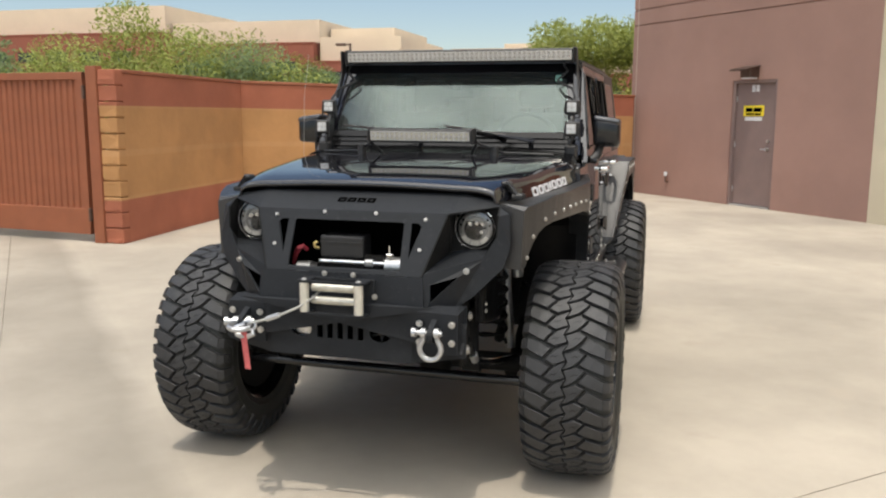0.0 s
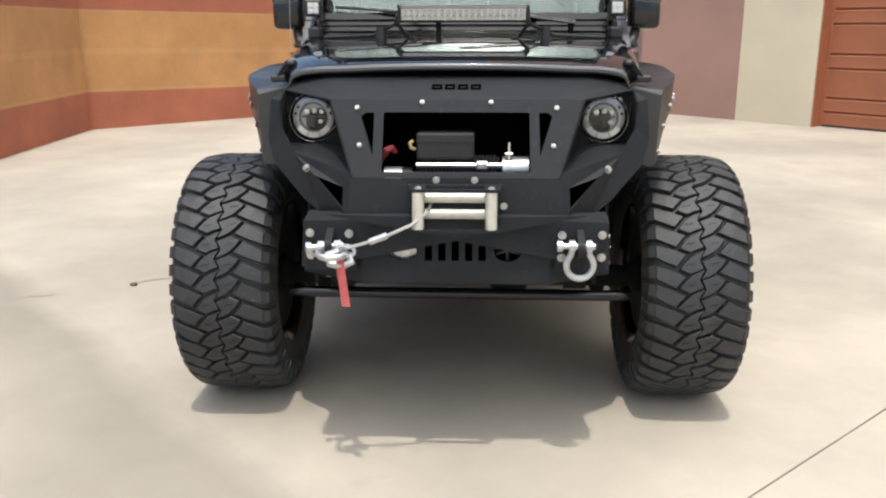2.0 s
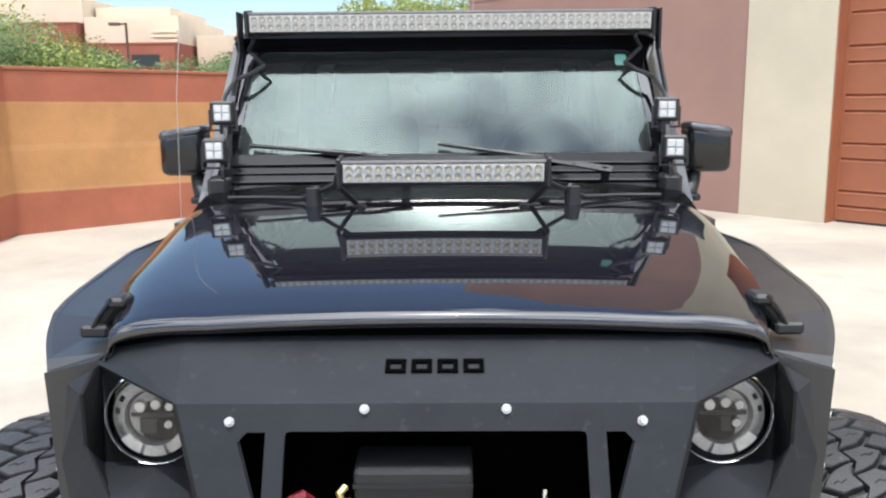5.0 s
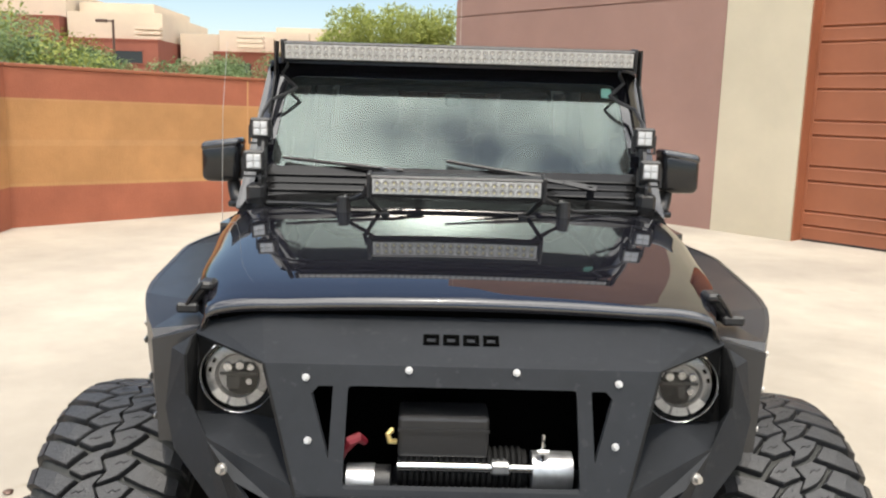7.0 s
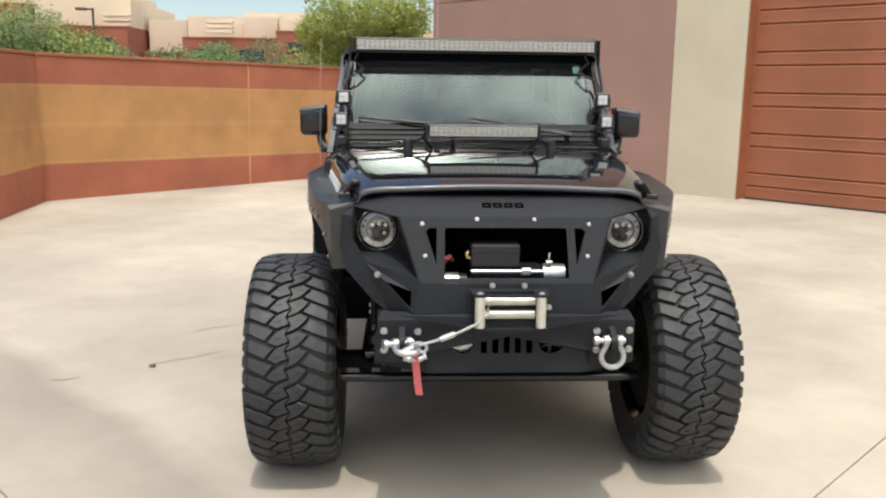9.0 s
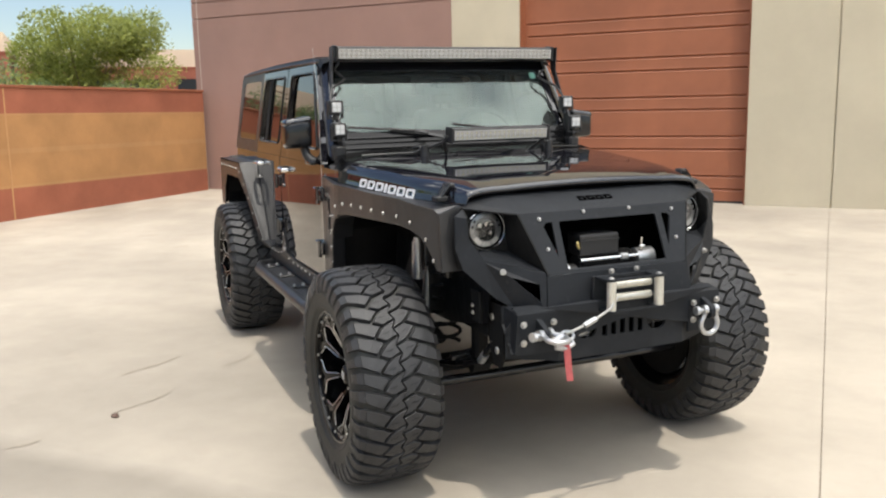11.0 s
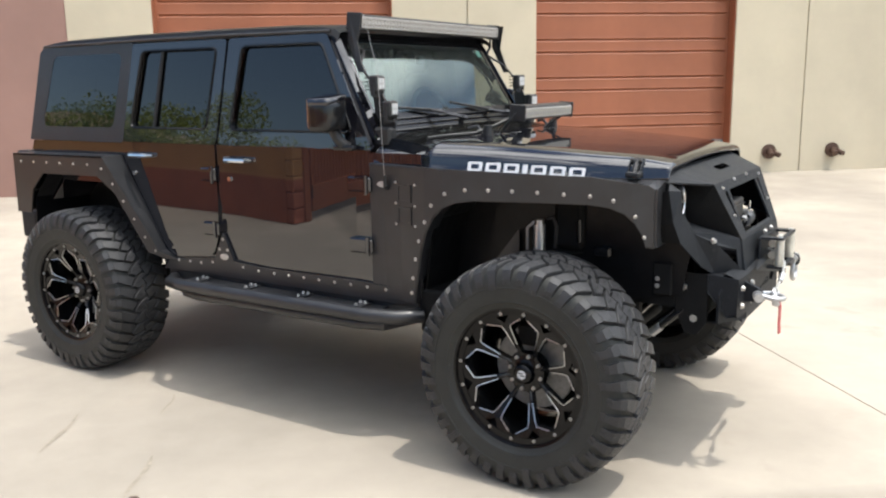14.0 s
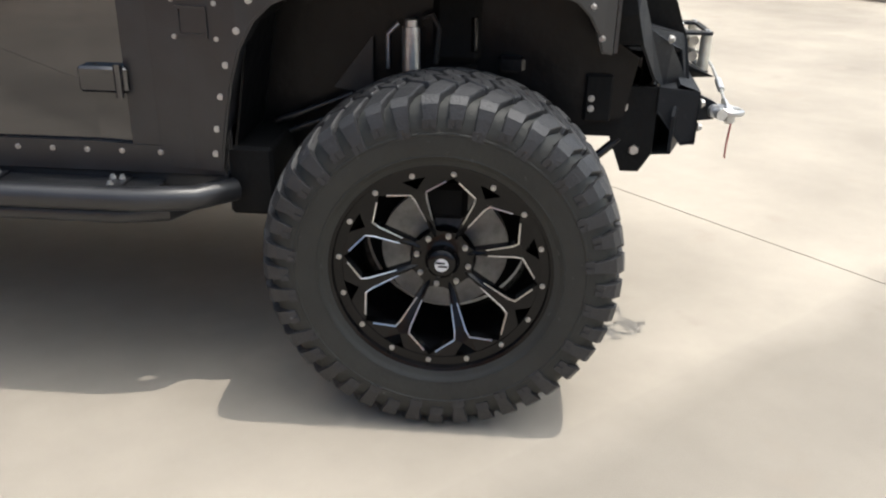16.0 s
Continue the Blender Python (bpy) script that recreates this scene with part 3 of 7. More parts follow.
    tube(bm, [(1.12, 0.0, 0.30), (1.12, -0.06, 0.30), (1.12, -0.07, 0.44)], 0.017)
    part("pipe", bm, BRONZE, hb)
    bm = bmesh.new()
    rod(bm, (1.12, -0.07, 0.42), (1.12, -0.07, 0.50), 0.035, 12)
    part("cap", bm, WHITE, hb, "pale plastic cap")
    # two pipe inlets low on the beige wall
    for i, s in enumerate((17.12, 18.32)):
        p = on_site(tagged(new("wall_inlet"), "dark twin pipe inlet with a round flange on the beige wall", "pipe fitting", "pipe inlets on the wall"))
        bm = bmesh.new()
        rod(bm, (s, -0.02, 0.36), (s, -0.05, 0.36), 0.13, 20)
        part("flange", bm, BRONZE, p)
        bm = bmesh.new()
        rod(bm, (s, -0.05, 0.36), (s, -0.17, 0.34), 0.06, 14)
        part("body", bm, BRONZE, p)
        for q in (-0.07, 0.07):
            bm = bmesh.new()
            rod(bm, (s + q * 0.5, -0.14, 0.35), (s + q, -0.26, 0.31), 0.045, 14)
            part("outlet", bm, BRONZE, p)
    # ramp kerb and rail
    k = on_site(part("ramp_kerb", boxes(((21.0, -9.0, 0), (21.30, -0.021, 0.27)), bevel=0.012), CONCRETE, kind="structure"))
    tagged(k, "low concrete kerb wall of a ramp", "kerb")
    rl = on_site(tagged(new("railing"), "brown steel pipe railing on the ramp kerb", "railing"))
    for i in range(7):
        bm = bmesh.new()
        rod(bm, (21.18, -0.15 - i * 1.45, 0.27), (21.18, -0.15 - i * 1.45, 1.33), 0.024, 8)
        part("post", bm, GATE, rl)
    for i in range(9):
        z = 0.42 + i * 0.112
        bm = bmesh.new()
        rod(bm, (21.18, -0.15, z), (21.18, -8.85, z), 0.019 if i == 8 else 0.014, 8)
        part("bar", bm, GATE, rl)


def fence_run(a, b, name, fall=0.0):
    """Banded block wall from a to b with a cap course and upright joints."""
    a, b = Vector(a), Vector(b)
    ln, ang = (b - a).length, math.degrees(math.atan2(b.y - a.y, b.x - a.x))
    w = part(name, boxes(((0, -0.1, -0.02), (ln, 0.1, 2.075)), bevel=0.006), BLOCKS, kind="structure")
    w.matrix_basis = pose(a.x, a.y, 0, 0, fall, ang)
    tagged(w, "banded red and ochre block yard wall", "wall")
    part("cap", boxes(((-0.02, -0.115, 2.077), (ln + 0.02, 0.115, 2.125)), bevel=0.008), GATE, w, "reddish brown cap course")
    return w, ln


def fence():
    fence_run((-5.38, 5.32), (-5.655, 8.85), "wall_fence")
    w, ln = fence_run((-5.64, 8.82), (0.31, 14.43), "wall_fence_back", 0.75)
    part("joint_strip", boxes(((3.52, -0.106, 0.0), (3.545, -0.1005, 2.07))), JOINTSTRIP, w, "pale upright joint strip")
    # split-faced end of the wall beside the gate
    q = part("gate_pier", bmesh.new(), BLOCKS, kind="structure")
    q.matrix_basis = pose(-5.38, 5.32, 0, 0, 0, 0)
    tagged(q, "split-faced block end of the yard wall beside the gate", "pier")
    for i in range(11):
        bm = boxes(((-0.13, -0.16, i * 0.193 + 0.004), (0.12, -0.005, i * 0.193 + 0.189)), bevel=0.012)
        bmesh.ops.subdivide_edges(bm, edges=bm.edges[:], cuts=2)
        for v in bm.verts:
            v.co.y += noise.noise(v.co * 9 + Vector((0, i, 0))) * 0.02 if v.co.y < -0.1 else 0
            v.co.z = min(v.co.z, i * 0.193 + 0.192)
        part("block", bm, BLOCKS, q)
    # ribbed gate leaf
    gt = tagged(new("yard_gate"), "brown ribbed steel yard gate with a flat frame, closed", "gate")
    gt.matrix_basis = pose(-5.60, 5.20, 0, 0, 0, 174.0)
    part("gate_post", boxes(((-0.10, -0.06, 0), (0.06, 0.06, 2.16)), bevel=0.006), GATE, gt)
    L = 5.2
    part("top_rail", boxes(((0.14, -0.035, 2.0), (L, 0.035, 2.09)), bevel=0.005), GATE, gt)
    part("bottom_rail", boxes(((0.14, -0.035, 0.10), (L, 0.035, 0.42)), bevel=0.005), GATE, gt)
    for x in (0.14, L - 0.08):
        part("stile", boxes(((x, -0.036, 0.10), (x + 0.08, 0.036, 2.09)), bevel=0.005), GATE, gt)
    bm = bmesh.new()
    pts, x = [], 0.22
    while x < L - 0.1:
        pts += [(x, 0.012), (x + 0.045, 0.012), (x + 0.06, -0.012), (x + 0.085, -0.012)]
        x += 0.10
    rows = [[bm.verts.new((px, py, z)) for px, py in pts] for z in (0.42, 2.0)]
    for i in range(len(pts) - 1):
        bm.faces.new((rows[0][i], rows[0][i + 1], rows[1][i + 1], rows[1][i]))
    part("ribbed_panel", bm, GATE, gt)
    for z in (0.35, 1.85):
        bm = bmesh.new()
        rod(bm, (0.10, 0.06, z - 0.08), (0.10, 0.06, z + 0.08), 0.022)
        part("hinge", bm, BRONZE, gt)
    # plain walls that close the yard beyond the gate
    fence_run((-11.0, 6.45), (-13.5, -14.0), "wall_fence_far")


ground()
building()
fence()


# ---- planting and distance ----
def leaf_cloud(bm, blobs, count, size, rng, flat=0.8):
    """Many small leaves on and inside uneven clumps."""
    tot = sum(b[1] ** 2 for b in blobs)
    for c, r in blobs:
        for _ in range(int(count * r * r / tot)):
            while True:
                d = Vector((rng.uniform(-1, 1), rng.uniform(-1, 1), rng.uniform(-1, 1)))
                if 0.05 < d.length < 1:
                    break
            d.normalize()
            k = r * (0.55 + 0.55 * rng.random() ** 0.7) * (1 + 0.35 * noise.noise(Vector(c) + d * 2.3))
            p = Vector(c) + Vector((d.x, d.y, d.z * flat)) * k
            a = Vector((rng.gauss(0, 1), rng.gauss(0, 1), rng.gauss(0, 1))).normalized()
            b = a.orthogonal().normalized()
            s = size * rng.uniform(0.6, 1.3)
            w = a.cross(b)
            bm.faces.new([bm.verts.new(p + q) for q in (a * s, b * s * 0.45 + w * 0.1 * s, -a * s, -b * s * 0.45)])


def bush(name, label, category, mat, seed, width, height, leaves, size, stem=0.0):
    rng = random.Random(seed)
    t = tagged(new(name), label, category)
    bm = bmesh.new()
    base = Vector((0, 0, 0))
    tips = []
    for i in range(7):
        a = i * 2.4 + rng.random()
        r = width * 0.33 * rng.uniform(0.4, 1.0)
        tip = Vector((math.cos(a) * r, math.sin(a) * r, stem + (height - stem) * rng.uniform(0.45, 0.85)))
        mid = Vector((tip.x * 0.35, tip.y * 0.35, max(stem, tip.z * 0.45)))
        fork = Vector((0, 0, stem * 0.6))
        tube(bm, [base, fork + Vector((rng.uniform(-.05, .05), rng.uniform(-.05, .05), 0.05)), mid, tip], [0.03 * height / 2 + 0.01, 0.025 * height / 2, 0.016 * height / 2, 0.006], 6)
        tips.append(tip)
    part("trunk", bm, BARK, t, smooth=True)
    bm = bmesh.new()
    blobs = []
    for tip in tips:
        for _ in range(4):
            q = tip + Vector((rng.uniform(-1, 1) * width * 0.2, rng.uniform(-1, 1) * width * 0.2, rng.uniform(-0.3, 0.16) * height))
            q.z = min(max(q.z, stem + 0.2), height * 0.9)
            blobs.append((tuple(q), width * rng.uniform(0.10, 0.2)))
    leaf_cloud(bm, blobs, leaves, size, rng)
    part("crown", bm, mat, t, normals=False)
    return t


def planting():
    small = [bush("shrub", "rounded green desert shrub behind the yard wall", "shrub", LEAF_GREEN, 11 + i, 2.4, 2.0, 24000, 0.024) for i in range(2)]
    tall = [bush("bush", "tall yellow-green desert bush behind the yard wall", "bush", LEAF_YELLOW, 21 + i, 2.8, 2.5, 26000, 0.026) for i in range(2)]
    rows = [  # kind, x, y, size, turn
        (tall, -7.7, 11.0, 1.42, 20), (tall, -9.6, 11.0, 1.30, 140), (small, -6.9, 11.6, 1.50, 80), (small, -6.2, 12.6, 1.22, 200),
        (tall, -12.5, 10.0, 1.52, 300), (small, -10.9, 8.6, 1.45, 10), (small, -13.5, 10.5, 1.8, 77), (tall, -13.0, 8.0, 1.5, 190),
        (tall, -8.0, 13.4, 1.25, 250), (small, -6.8, 14.6, 1.22, 33), (small, -4.9, 15.0, 1.24, 120), (small, -3.9, 16.2, 1.36, 10),
        (small, -2.7, 16.9, 1.14, 280), (tall, -9.8, 14.6, 1.3, 100), (small, -1.7, 18.3, 1.08, 340), (small, -0.4, 19.6, 1.12, 60),
        (small, -5.6, 14.1, 1.24, 160), (small, -4.4, 15.6, 1.12, 220),
    ]
    used = set()
    for kinds, x, y, s, turn in rows:
        k = kinds[(int(abs(x) * 10)) % 2]
        m = pose(x, y, -0.03, 0, 0, turn)
        if k.name in used:
            o = copy_thing(k, m)
        else:
            o, _ = k, used.add(k.name)
            o.matrix_basis = m
        o.scale = (s, s, s)
    for k in small + tall:
        if k.name not in used:
            k.matrix_basis = pose(-15.0, 12 + len(used), -0.03)
            used.add(k.name)
    t = bush("tree", "yellow-green palo verde tree behind the wall beside the building", "tree", LEAF_YELLOW, 5, 5.0, 4.35, 30000, 0.055, 0.9)
    t.matrix_basis = pose(-1.55, 23.5, -0.03)


planting()


def far_building():
    """Low office block beyond the wall: maroon base with windows, cream parapets and roof units."""
    f = tagged(new("office_building"), "far low office building, maroon below and cream above", "building")
    f.matrix_basis = pose(0, 60, 0)
    # from, to, forward step, top of the maroon wall, top of the cream parapet
    blocks = ((-75, -41, 0.0, 8.3, 10.6), (-41, -27.2, 0.8, 7.3, 9.2), (-27.0, -19.9, 0.0, 5.75, 7.7), (-19.7, -16.6, 3.0, 4.1, 6.55),
              (-16.4, -9.5, 1.6, 5.15, 6.75), (-9.3, -5.8, 0.0, 5.6, 6.5), (-5.6, 9.0, 0.8, 4.6, 5.9), (9.2, 30, 0.0, 4.2, 5.2))
    for a, b, y, h, p in blocks:
        part("wall", boxes(((a, y, -0.03), (b, 14, h))), MAROON, f)
        part("parapet", boxes(((a + 0.1, y + 1.5, h + 0.002), (b - 0.1, 14, p))), CREAM, f, "cream rendered parapet")
        part("coping", boxes(((a, y - 0.06, h - 0.12), (b, y - 0.004, h)), bevel=0.02), MAROON, f)
        x = a + 0.8
        while x + 2.2 < b:
            z = h - (1.7 if b > -27 else 2.4)
            win = part("window", boxes(((x, y - 0.05, z), (x + 2.0, y + 0.1, z + 0.85))), DARKGLASS, f, "dark window strip")
            part("frame", sheet(bmesh.new(), [(x - 0.06, z - 0.06), (x + 2.06, z - 0.06), (x + 2.06, z + 0.91), (x - 0.06, z + 0.91)], [[(x, z), (x + 2.0, z), (x + 2.0, z + 0.85), (x, z + 0.85)]], lambda u, v, d, y=y: (u, y - 0.08 + d, v), 0.07), MAROON, win)
            x += 3.2
    # cream upper storeys that step back behind the parapets
    for a, b, y, p in ((-27.0, -21.4, 4.0, 8.6), (-14.2, -12.2, 2.8, 6.3), (-12.2, -6.3, 4.0, 7.15)):
        part("upper_storey", boxes(((a, y, 5.2), (b, 13.5, p))), CREAM, f, "cream upper storey")
    for x, y, z, n in ((-21.8, 0.6, 5.78, 3), (-14.5, 0.9, 5.42, 3)):
        for j in range(n):
            part("roof_louvre", boxes(((x, y, z + j * 0.34), (x + 1.9, y + 0.7, z + j * 0.34 + 0.2)), bevel=0.02), CREAM, f)
    sl = tagged(new("street_lamp"), "dark slender street lamp with a flat head", "street lamp")
    sl.matrix_basis = pose(-11.97, 30.0, -0.03)
    bm = bmesh.new()
    rod(bm, (0, 0, 0), (0, 0, 4.52), 0.06, 10, 0.045)
    part("pole", bm, BRONZE, sl)
    part("arm", boxes(((-0.55, -0.03, 4.44), (0.03, 0.03, 4.50))), BRONZE, sl)
    part("lamp_head", boxes(((-0.62, -0.12, 4.42), (-0.22, 0.12, 4.53)), bevel=0.03, seg=2), BRONZE, sl)


far_building()


# ---- the off-road vehicle: x across, front towards -y, front axle over the origin ----
CAR = empty("off_road_vehicle", pose(0, 0, 0), "glossy black lifted four-door off-road vehicle on big mud tyres", "vehicle")
WHEEL_R, HALF_TRACK, BASE_LEN = 0.480, 0.83, 2.946


def tyre_at(v):
    """Across the tyre: (sideways from its middle, radius); |v| up to 1 is tread, past that the wall."""
    pts = ((0, 0, 0.480), (0.5, 0.094, 0.480), (0.85, 0.160, 0.475), (1.0, 0.188, 0.466), (1.12, 0.205, 0.450), (1.25, 0.215, 0.421), (1.4, 0.220, 0.39), (1.6, 0.219, 0.355), (1.8, 0.211, 0.32), (2.0, 0.193, 0.288))
    a = min(abs(v), 2.0)
    for p, q in zip(pts, pts[1:]):
        if a <= q[0]:
            t = (a - p[0]) / (q[0] - p[0])
            return math.copysign(p[1] + t * (q[1] - p[1]), v) * 0.86 - 0.03, p[2] + t * (q[2] - p[2])
    return math.copysign(0.193, v) * 0.86 - 0.03, 0.288


def tyre_mesh():
    bm = bmesh.new()
    vs = [-2.0, -1.9, -1.86, -1.85, -1.80, -1.79, -1.6, -1.50, -1.49, -1.46, -1.45, -1.4, -1.25, -1.12, -1.0, -0.85, -0.5, 0, 0.5, 0.85, 1.0, 1.12, 1.25, 1.4, 1.45, 1.46, 1.49, 1.50, 1.6, 1.79, 1.80, 1.85, 1.86, 1.9, 2.0]
    prof = []
    for v in vs:
        x, r = tyre_at(v)
        sink = 0.019 if abs(v) <= 1.12 else 0.006 if abs(v) <= 1.25 else 0.0
        ridge = 0.002 if 1.455 < abs(v) < 1.495 or 1.795 < abs(v) < 1.855 else 0.0
        prof.append((x - math.copysign(0.002 if 0.9 < abs(v) < 1.3 else 0, v) + math.copysign(ridge, v), r - sink))
    lathe(bm, prof, 84)
    return bm


def on_tyre(v, ang, lift):
    """Place on the tyre's surface at v across and an angle round it, lifted by lift."""
    x, r = tyre_at(v)
    if abs(v) > 1.0:
        x += math.copysign(0.006 + lift * 0.3, v)
    return Vector((x, -math.sin(ang) * (r + lift), math.cos(ang) * (r + lift)))


def lug(bm, poly, ang0, pitch, taper=0.10):
    """One tread block from an outline of (v, phase) corners: a flat top with drawn-in corners and sloping flanks."""
    cv, cp = sum(v for v, _ in poly) / len(poly), sum(p for _, p in poly) / len(poly)
    rings = []
    for grow, lift in ((1.0 + taper, -0.024), (1.0, -0.0035), (0.93, 0.0)):
        rings.append([bm.verts.new(on_tyre(cv + (v - cv) * grow, ang0 + (cp + (p - cp) * grow) * pitch, lift)) for v, p in poly])
    n = len(poly)
    for a, b in zip(rings, rings[1:]):
        for i in range(n):
            bm.faces.new((a[i], a[(i + 1) % n], b[(i + 1) % n], b[i]))
    mid = bm.verts.new(on_tyre(cv, ang0 + cp * pitch, 0.0))
    for i in range(n):
        bm.faces.new((rings[-1][i], rings[-1][(i + 1) % n], mid))


def inset(poly, d):
    """Draws a (v, phase) outline in by d metres on every side; one v is 0.162 m, one phase 0.0725 m."""
    pts = [Vector((v * 0.162, p * 0.0725)) for v, p in poly]
    n, out = len(pts), []
    area = sum(pts[i].x * pts[(i + 1) % n].y - pts[(i + 1) % n].x * pts[i].y for i in range(n))
    side = 1 if area > 0 else -1
    for i in range(n):
        a, b, c = pts[i - 1], pts[i], pts[(i + 1) % n]
        e, f = (b - a).normalized(), (c - b).normalized()
        m, k = Vector((-e.y, e.x)) * side, Vector((-f.y, f.x)) * side
        h = (m + k)
        q = b + h * (d / max(0.55, 1 + m.dot(k)))
        out.append((q.x / 0.162, q.y / 0.0725))
    return out


TREAD_PITCHES = 41
SHOULDER = [(-1.0, 0.0), (-0.62, 0.36), (-0.27, 0.695), (-0.40, 1.02), (-0.55, 1.4275), (-0.78, 1.21), (-1.0, 1.0)]
CENTRE = [(-0.55, 0.4275), (-0.42, 0.02), (-0.27, -0.305), (-0.12, -0.48), (0.082, -0.615), (0.022, -0.34), (-0.038, -0.09), (0.022, 0.16), (0.082, 0.385), (-0.12, 0.54), (-0.27, 0.695)]


def tread_mesh():
    """Four rows of interlocking blocks: sloped shoulder blocks, hooked blocks in the middle; half a turn maps one side on the other."""
    bm = bmesh.new()
    pitch = 2 * math.pi / TREAD_PITCHES
    rnd = random.Random(5)
    turned = 0.32
    for k in range(TREAD_PITCHES):
        jit = rnd.uniform(-0.008, 0.008)
        a0 = k * pitch + jit
        end = (1.36 if k % 2 else 1.27) + rnd.uniform(-0.02, 0.02)
        sh = inset(SHOULDER, 0.0078)
        hi, lo = sh[0][1] + 0.05, sh[-1][1] - 0.10
        sh[0], sh[-1] = (-1.0, hi), (-1.0, lo)
        wrap = [(-1.0, lo), (-1.12, lo - 0.03), (-1.22, lo - 0.06), (-end, lo - 0.10), (-end, hi + 0.06), (-1.22, hi + 0.03), (-1.12, hi + 0.01), (-1.0, hi)]
        ce = round_corners(inset(CENTRE, 0.0056), [0.03, 0, 0, 0, 0.05, 0, 0.03, 0, 0.05, 0, 0.03], 2)
        for half in (1, -1):
            def flip(poly, half=half):
                return poly if half > 0 else [(-v, turned - p) for v, p in poly]
            lug(bm, flip(sh), a0, pitch)
            lug(bm, flip(ce), a0, pitch)
            # the block's side running down on to the wall, as a strip of facets
            q = flip(wrap)
            n = len(q) // 2
            top = [(bm.verts.new(on_tyre(q[i][0], a0 + q[i][1] * pitch, 0.0)), bm.verts.new(on_tyre(q[-1 - i][0], a0 + q[-1 - i][1] * pitch, 0.0))) for i in range(n)]
            low = [(bm.verts.new(on_tyre(q[i][0], a0 + q[i][1] * pitch, -0.026)), bm.verts.new(on_tyre(q[-1 - i][0], a0 + q[-1 - i][1] * pitch, -0.026))) for i in range(n)]
            for i in range(n - 1):
                bm.faces.new((top[i][0], top[i + 1][0], top[i + 1][1], top[i][1]))
                bm.faces.new((top[i][0], top[i + 1][0], low[i + 1][0], low[i][0]))
                bm.faces.new((top[i][1], top[i + 1][1], low[i + 1][1], low[i][1]))
            bm.faces.new((top[-1][0], top[-1][1], low[-1][1], low[-1][0]))
            # ribs below the block on the wall
            v0 = -end * half
            x, r = tyre_at(v0)
            for ph in (0.30, 0.62):
                g = a0 + (ph if half > 0 else turned - ph) * pitch
                m = Matrix.Rotation(g, 4, "X") @ Matrix.Translation((x - half * 0.003, 0, r - 0.008))
                box(bm, (-0.003, -0.007, -0.014), (0.003, 0.007, 0.008), m=m)
    return bm


def sipe_shade_mesh():
    """Short bent strips on the middle blocks; the shade of slits is put into their black."""
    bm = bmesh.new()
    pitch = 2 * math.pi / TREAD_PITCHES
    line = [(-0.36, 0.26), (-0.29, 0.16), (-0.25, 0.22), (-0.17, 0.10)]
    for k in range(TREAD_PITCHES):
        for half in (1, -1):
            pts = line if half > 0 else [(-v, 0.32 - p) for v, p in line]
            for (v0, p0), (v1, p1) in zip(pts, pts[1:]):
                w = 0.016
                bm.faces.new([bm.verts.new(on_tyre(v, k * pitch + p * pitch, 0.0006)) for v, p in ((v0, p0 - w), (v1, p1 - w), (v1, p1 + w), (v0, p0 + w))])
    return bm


def rim_face_mesh():
    """Eight-spoke plate: eight pointed windows between hub and lip, dished towards the hub; outer side towards -x."""
    bm = bmesh.new()

    def dish(r):
        t = min(1, max(0, (r - 0.085) / (0.245 - 0.085)))
        return -0.110 - 0.068 * t ** 0.8
    for k in range(8):
        c = math.radians(45 * k + 6)

        def put(u, v, d, c=c):
            r = math.hypot(u, v)
            a = math.atan2(u, v) + c
            return (dish(r) + d, -math.sin(a) * r, math.cos(a) * r)
        h = math.radians(22.5)
        g = math.radians(15.2)
        arc = [(0.226 * math.sin(-h), 0.226 * math.cos(-h))] + [(0.260 * math.sin(q), 0.260 * math.cos(q)) for q in (-g, -g / 2, 0, g / 2, g)] + [(0.226 * math.sin(h), 0.226 * math.cos(h))]
        inn = [(0.060 * math.sin(q), 0.060 * math.cos(q)) for q in (h, h / 2, 0, -h / 2, -h)]
        side1 = [(r * math.sin(h), r * math.cos(h)) for r in (0.18, 0.13)]
        side2 = [(r * math.sin(-h), r * math.cos(-h)) for r in (0.13, 0.18)]
        # the window between two spokes
        win = [(0.0, 0.256), (0.060, 0.206), (0.058, 0.184), (0.027, 0.084), (0.0, 0.076), (-0.027, 0.084), (-0.058, 0.184), (-0.060, 0.206)]
        sheet(bm, arc + side1 + inn + side2, [win], put, 0.030)
    bmesh.ops.remove_doubles(bm, verts=bm.verts[:], dist=0.0004)
    return bm


def rim_edge_mesh(k):
    """Bright milled edge of one window."""
    bm = bmesh.new()
    c = math.radians(45 * k + 6)
    left = [(-0.040, 0.118), (-0.0605, 0.186), (-0.0625, 0.206), (-0.016, 0.2445)]

    def q(u, v, w):
        r = math.hypot(u, v)
        a = math.atan2(u, v) + c
        t = min(1, max(0, (r - 0.085) / 0.16))
        return (-0.110 - 0.068 * t ** 0.8 - w, -math.sin(a) * r, math.cos(a) * r)
    for m in (-1, 1):
        tube(bm, [q(-m * u, v, 0.0003) for u, v in left], [0.0016, 0.0024, 0.0024, 0.0022], 5)
    return bm


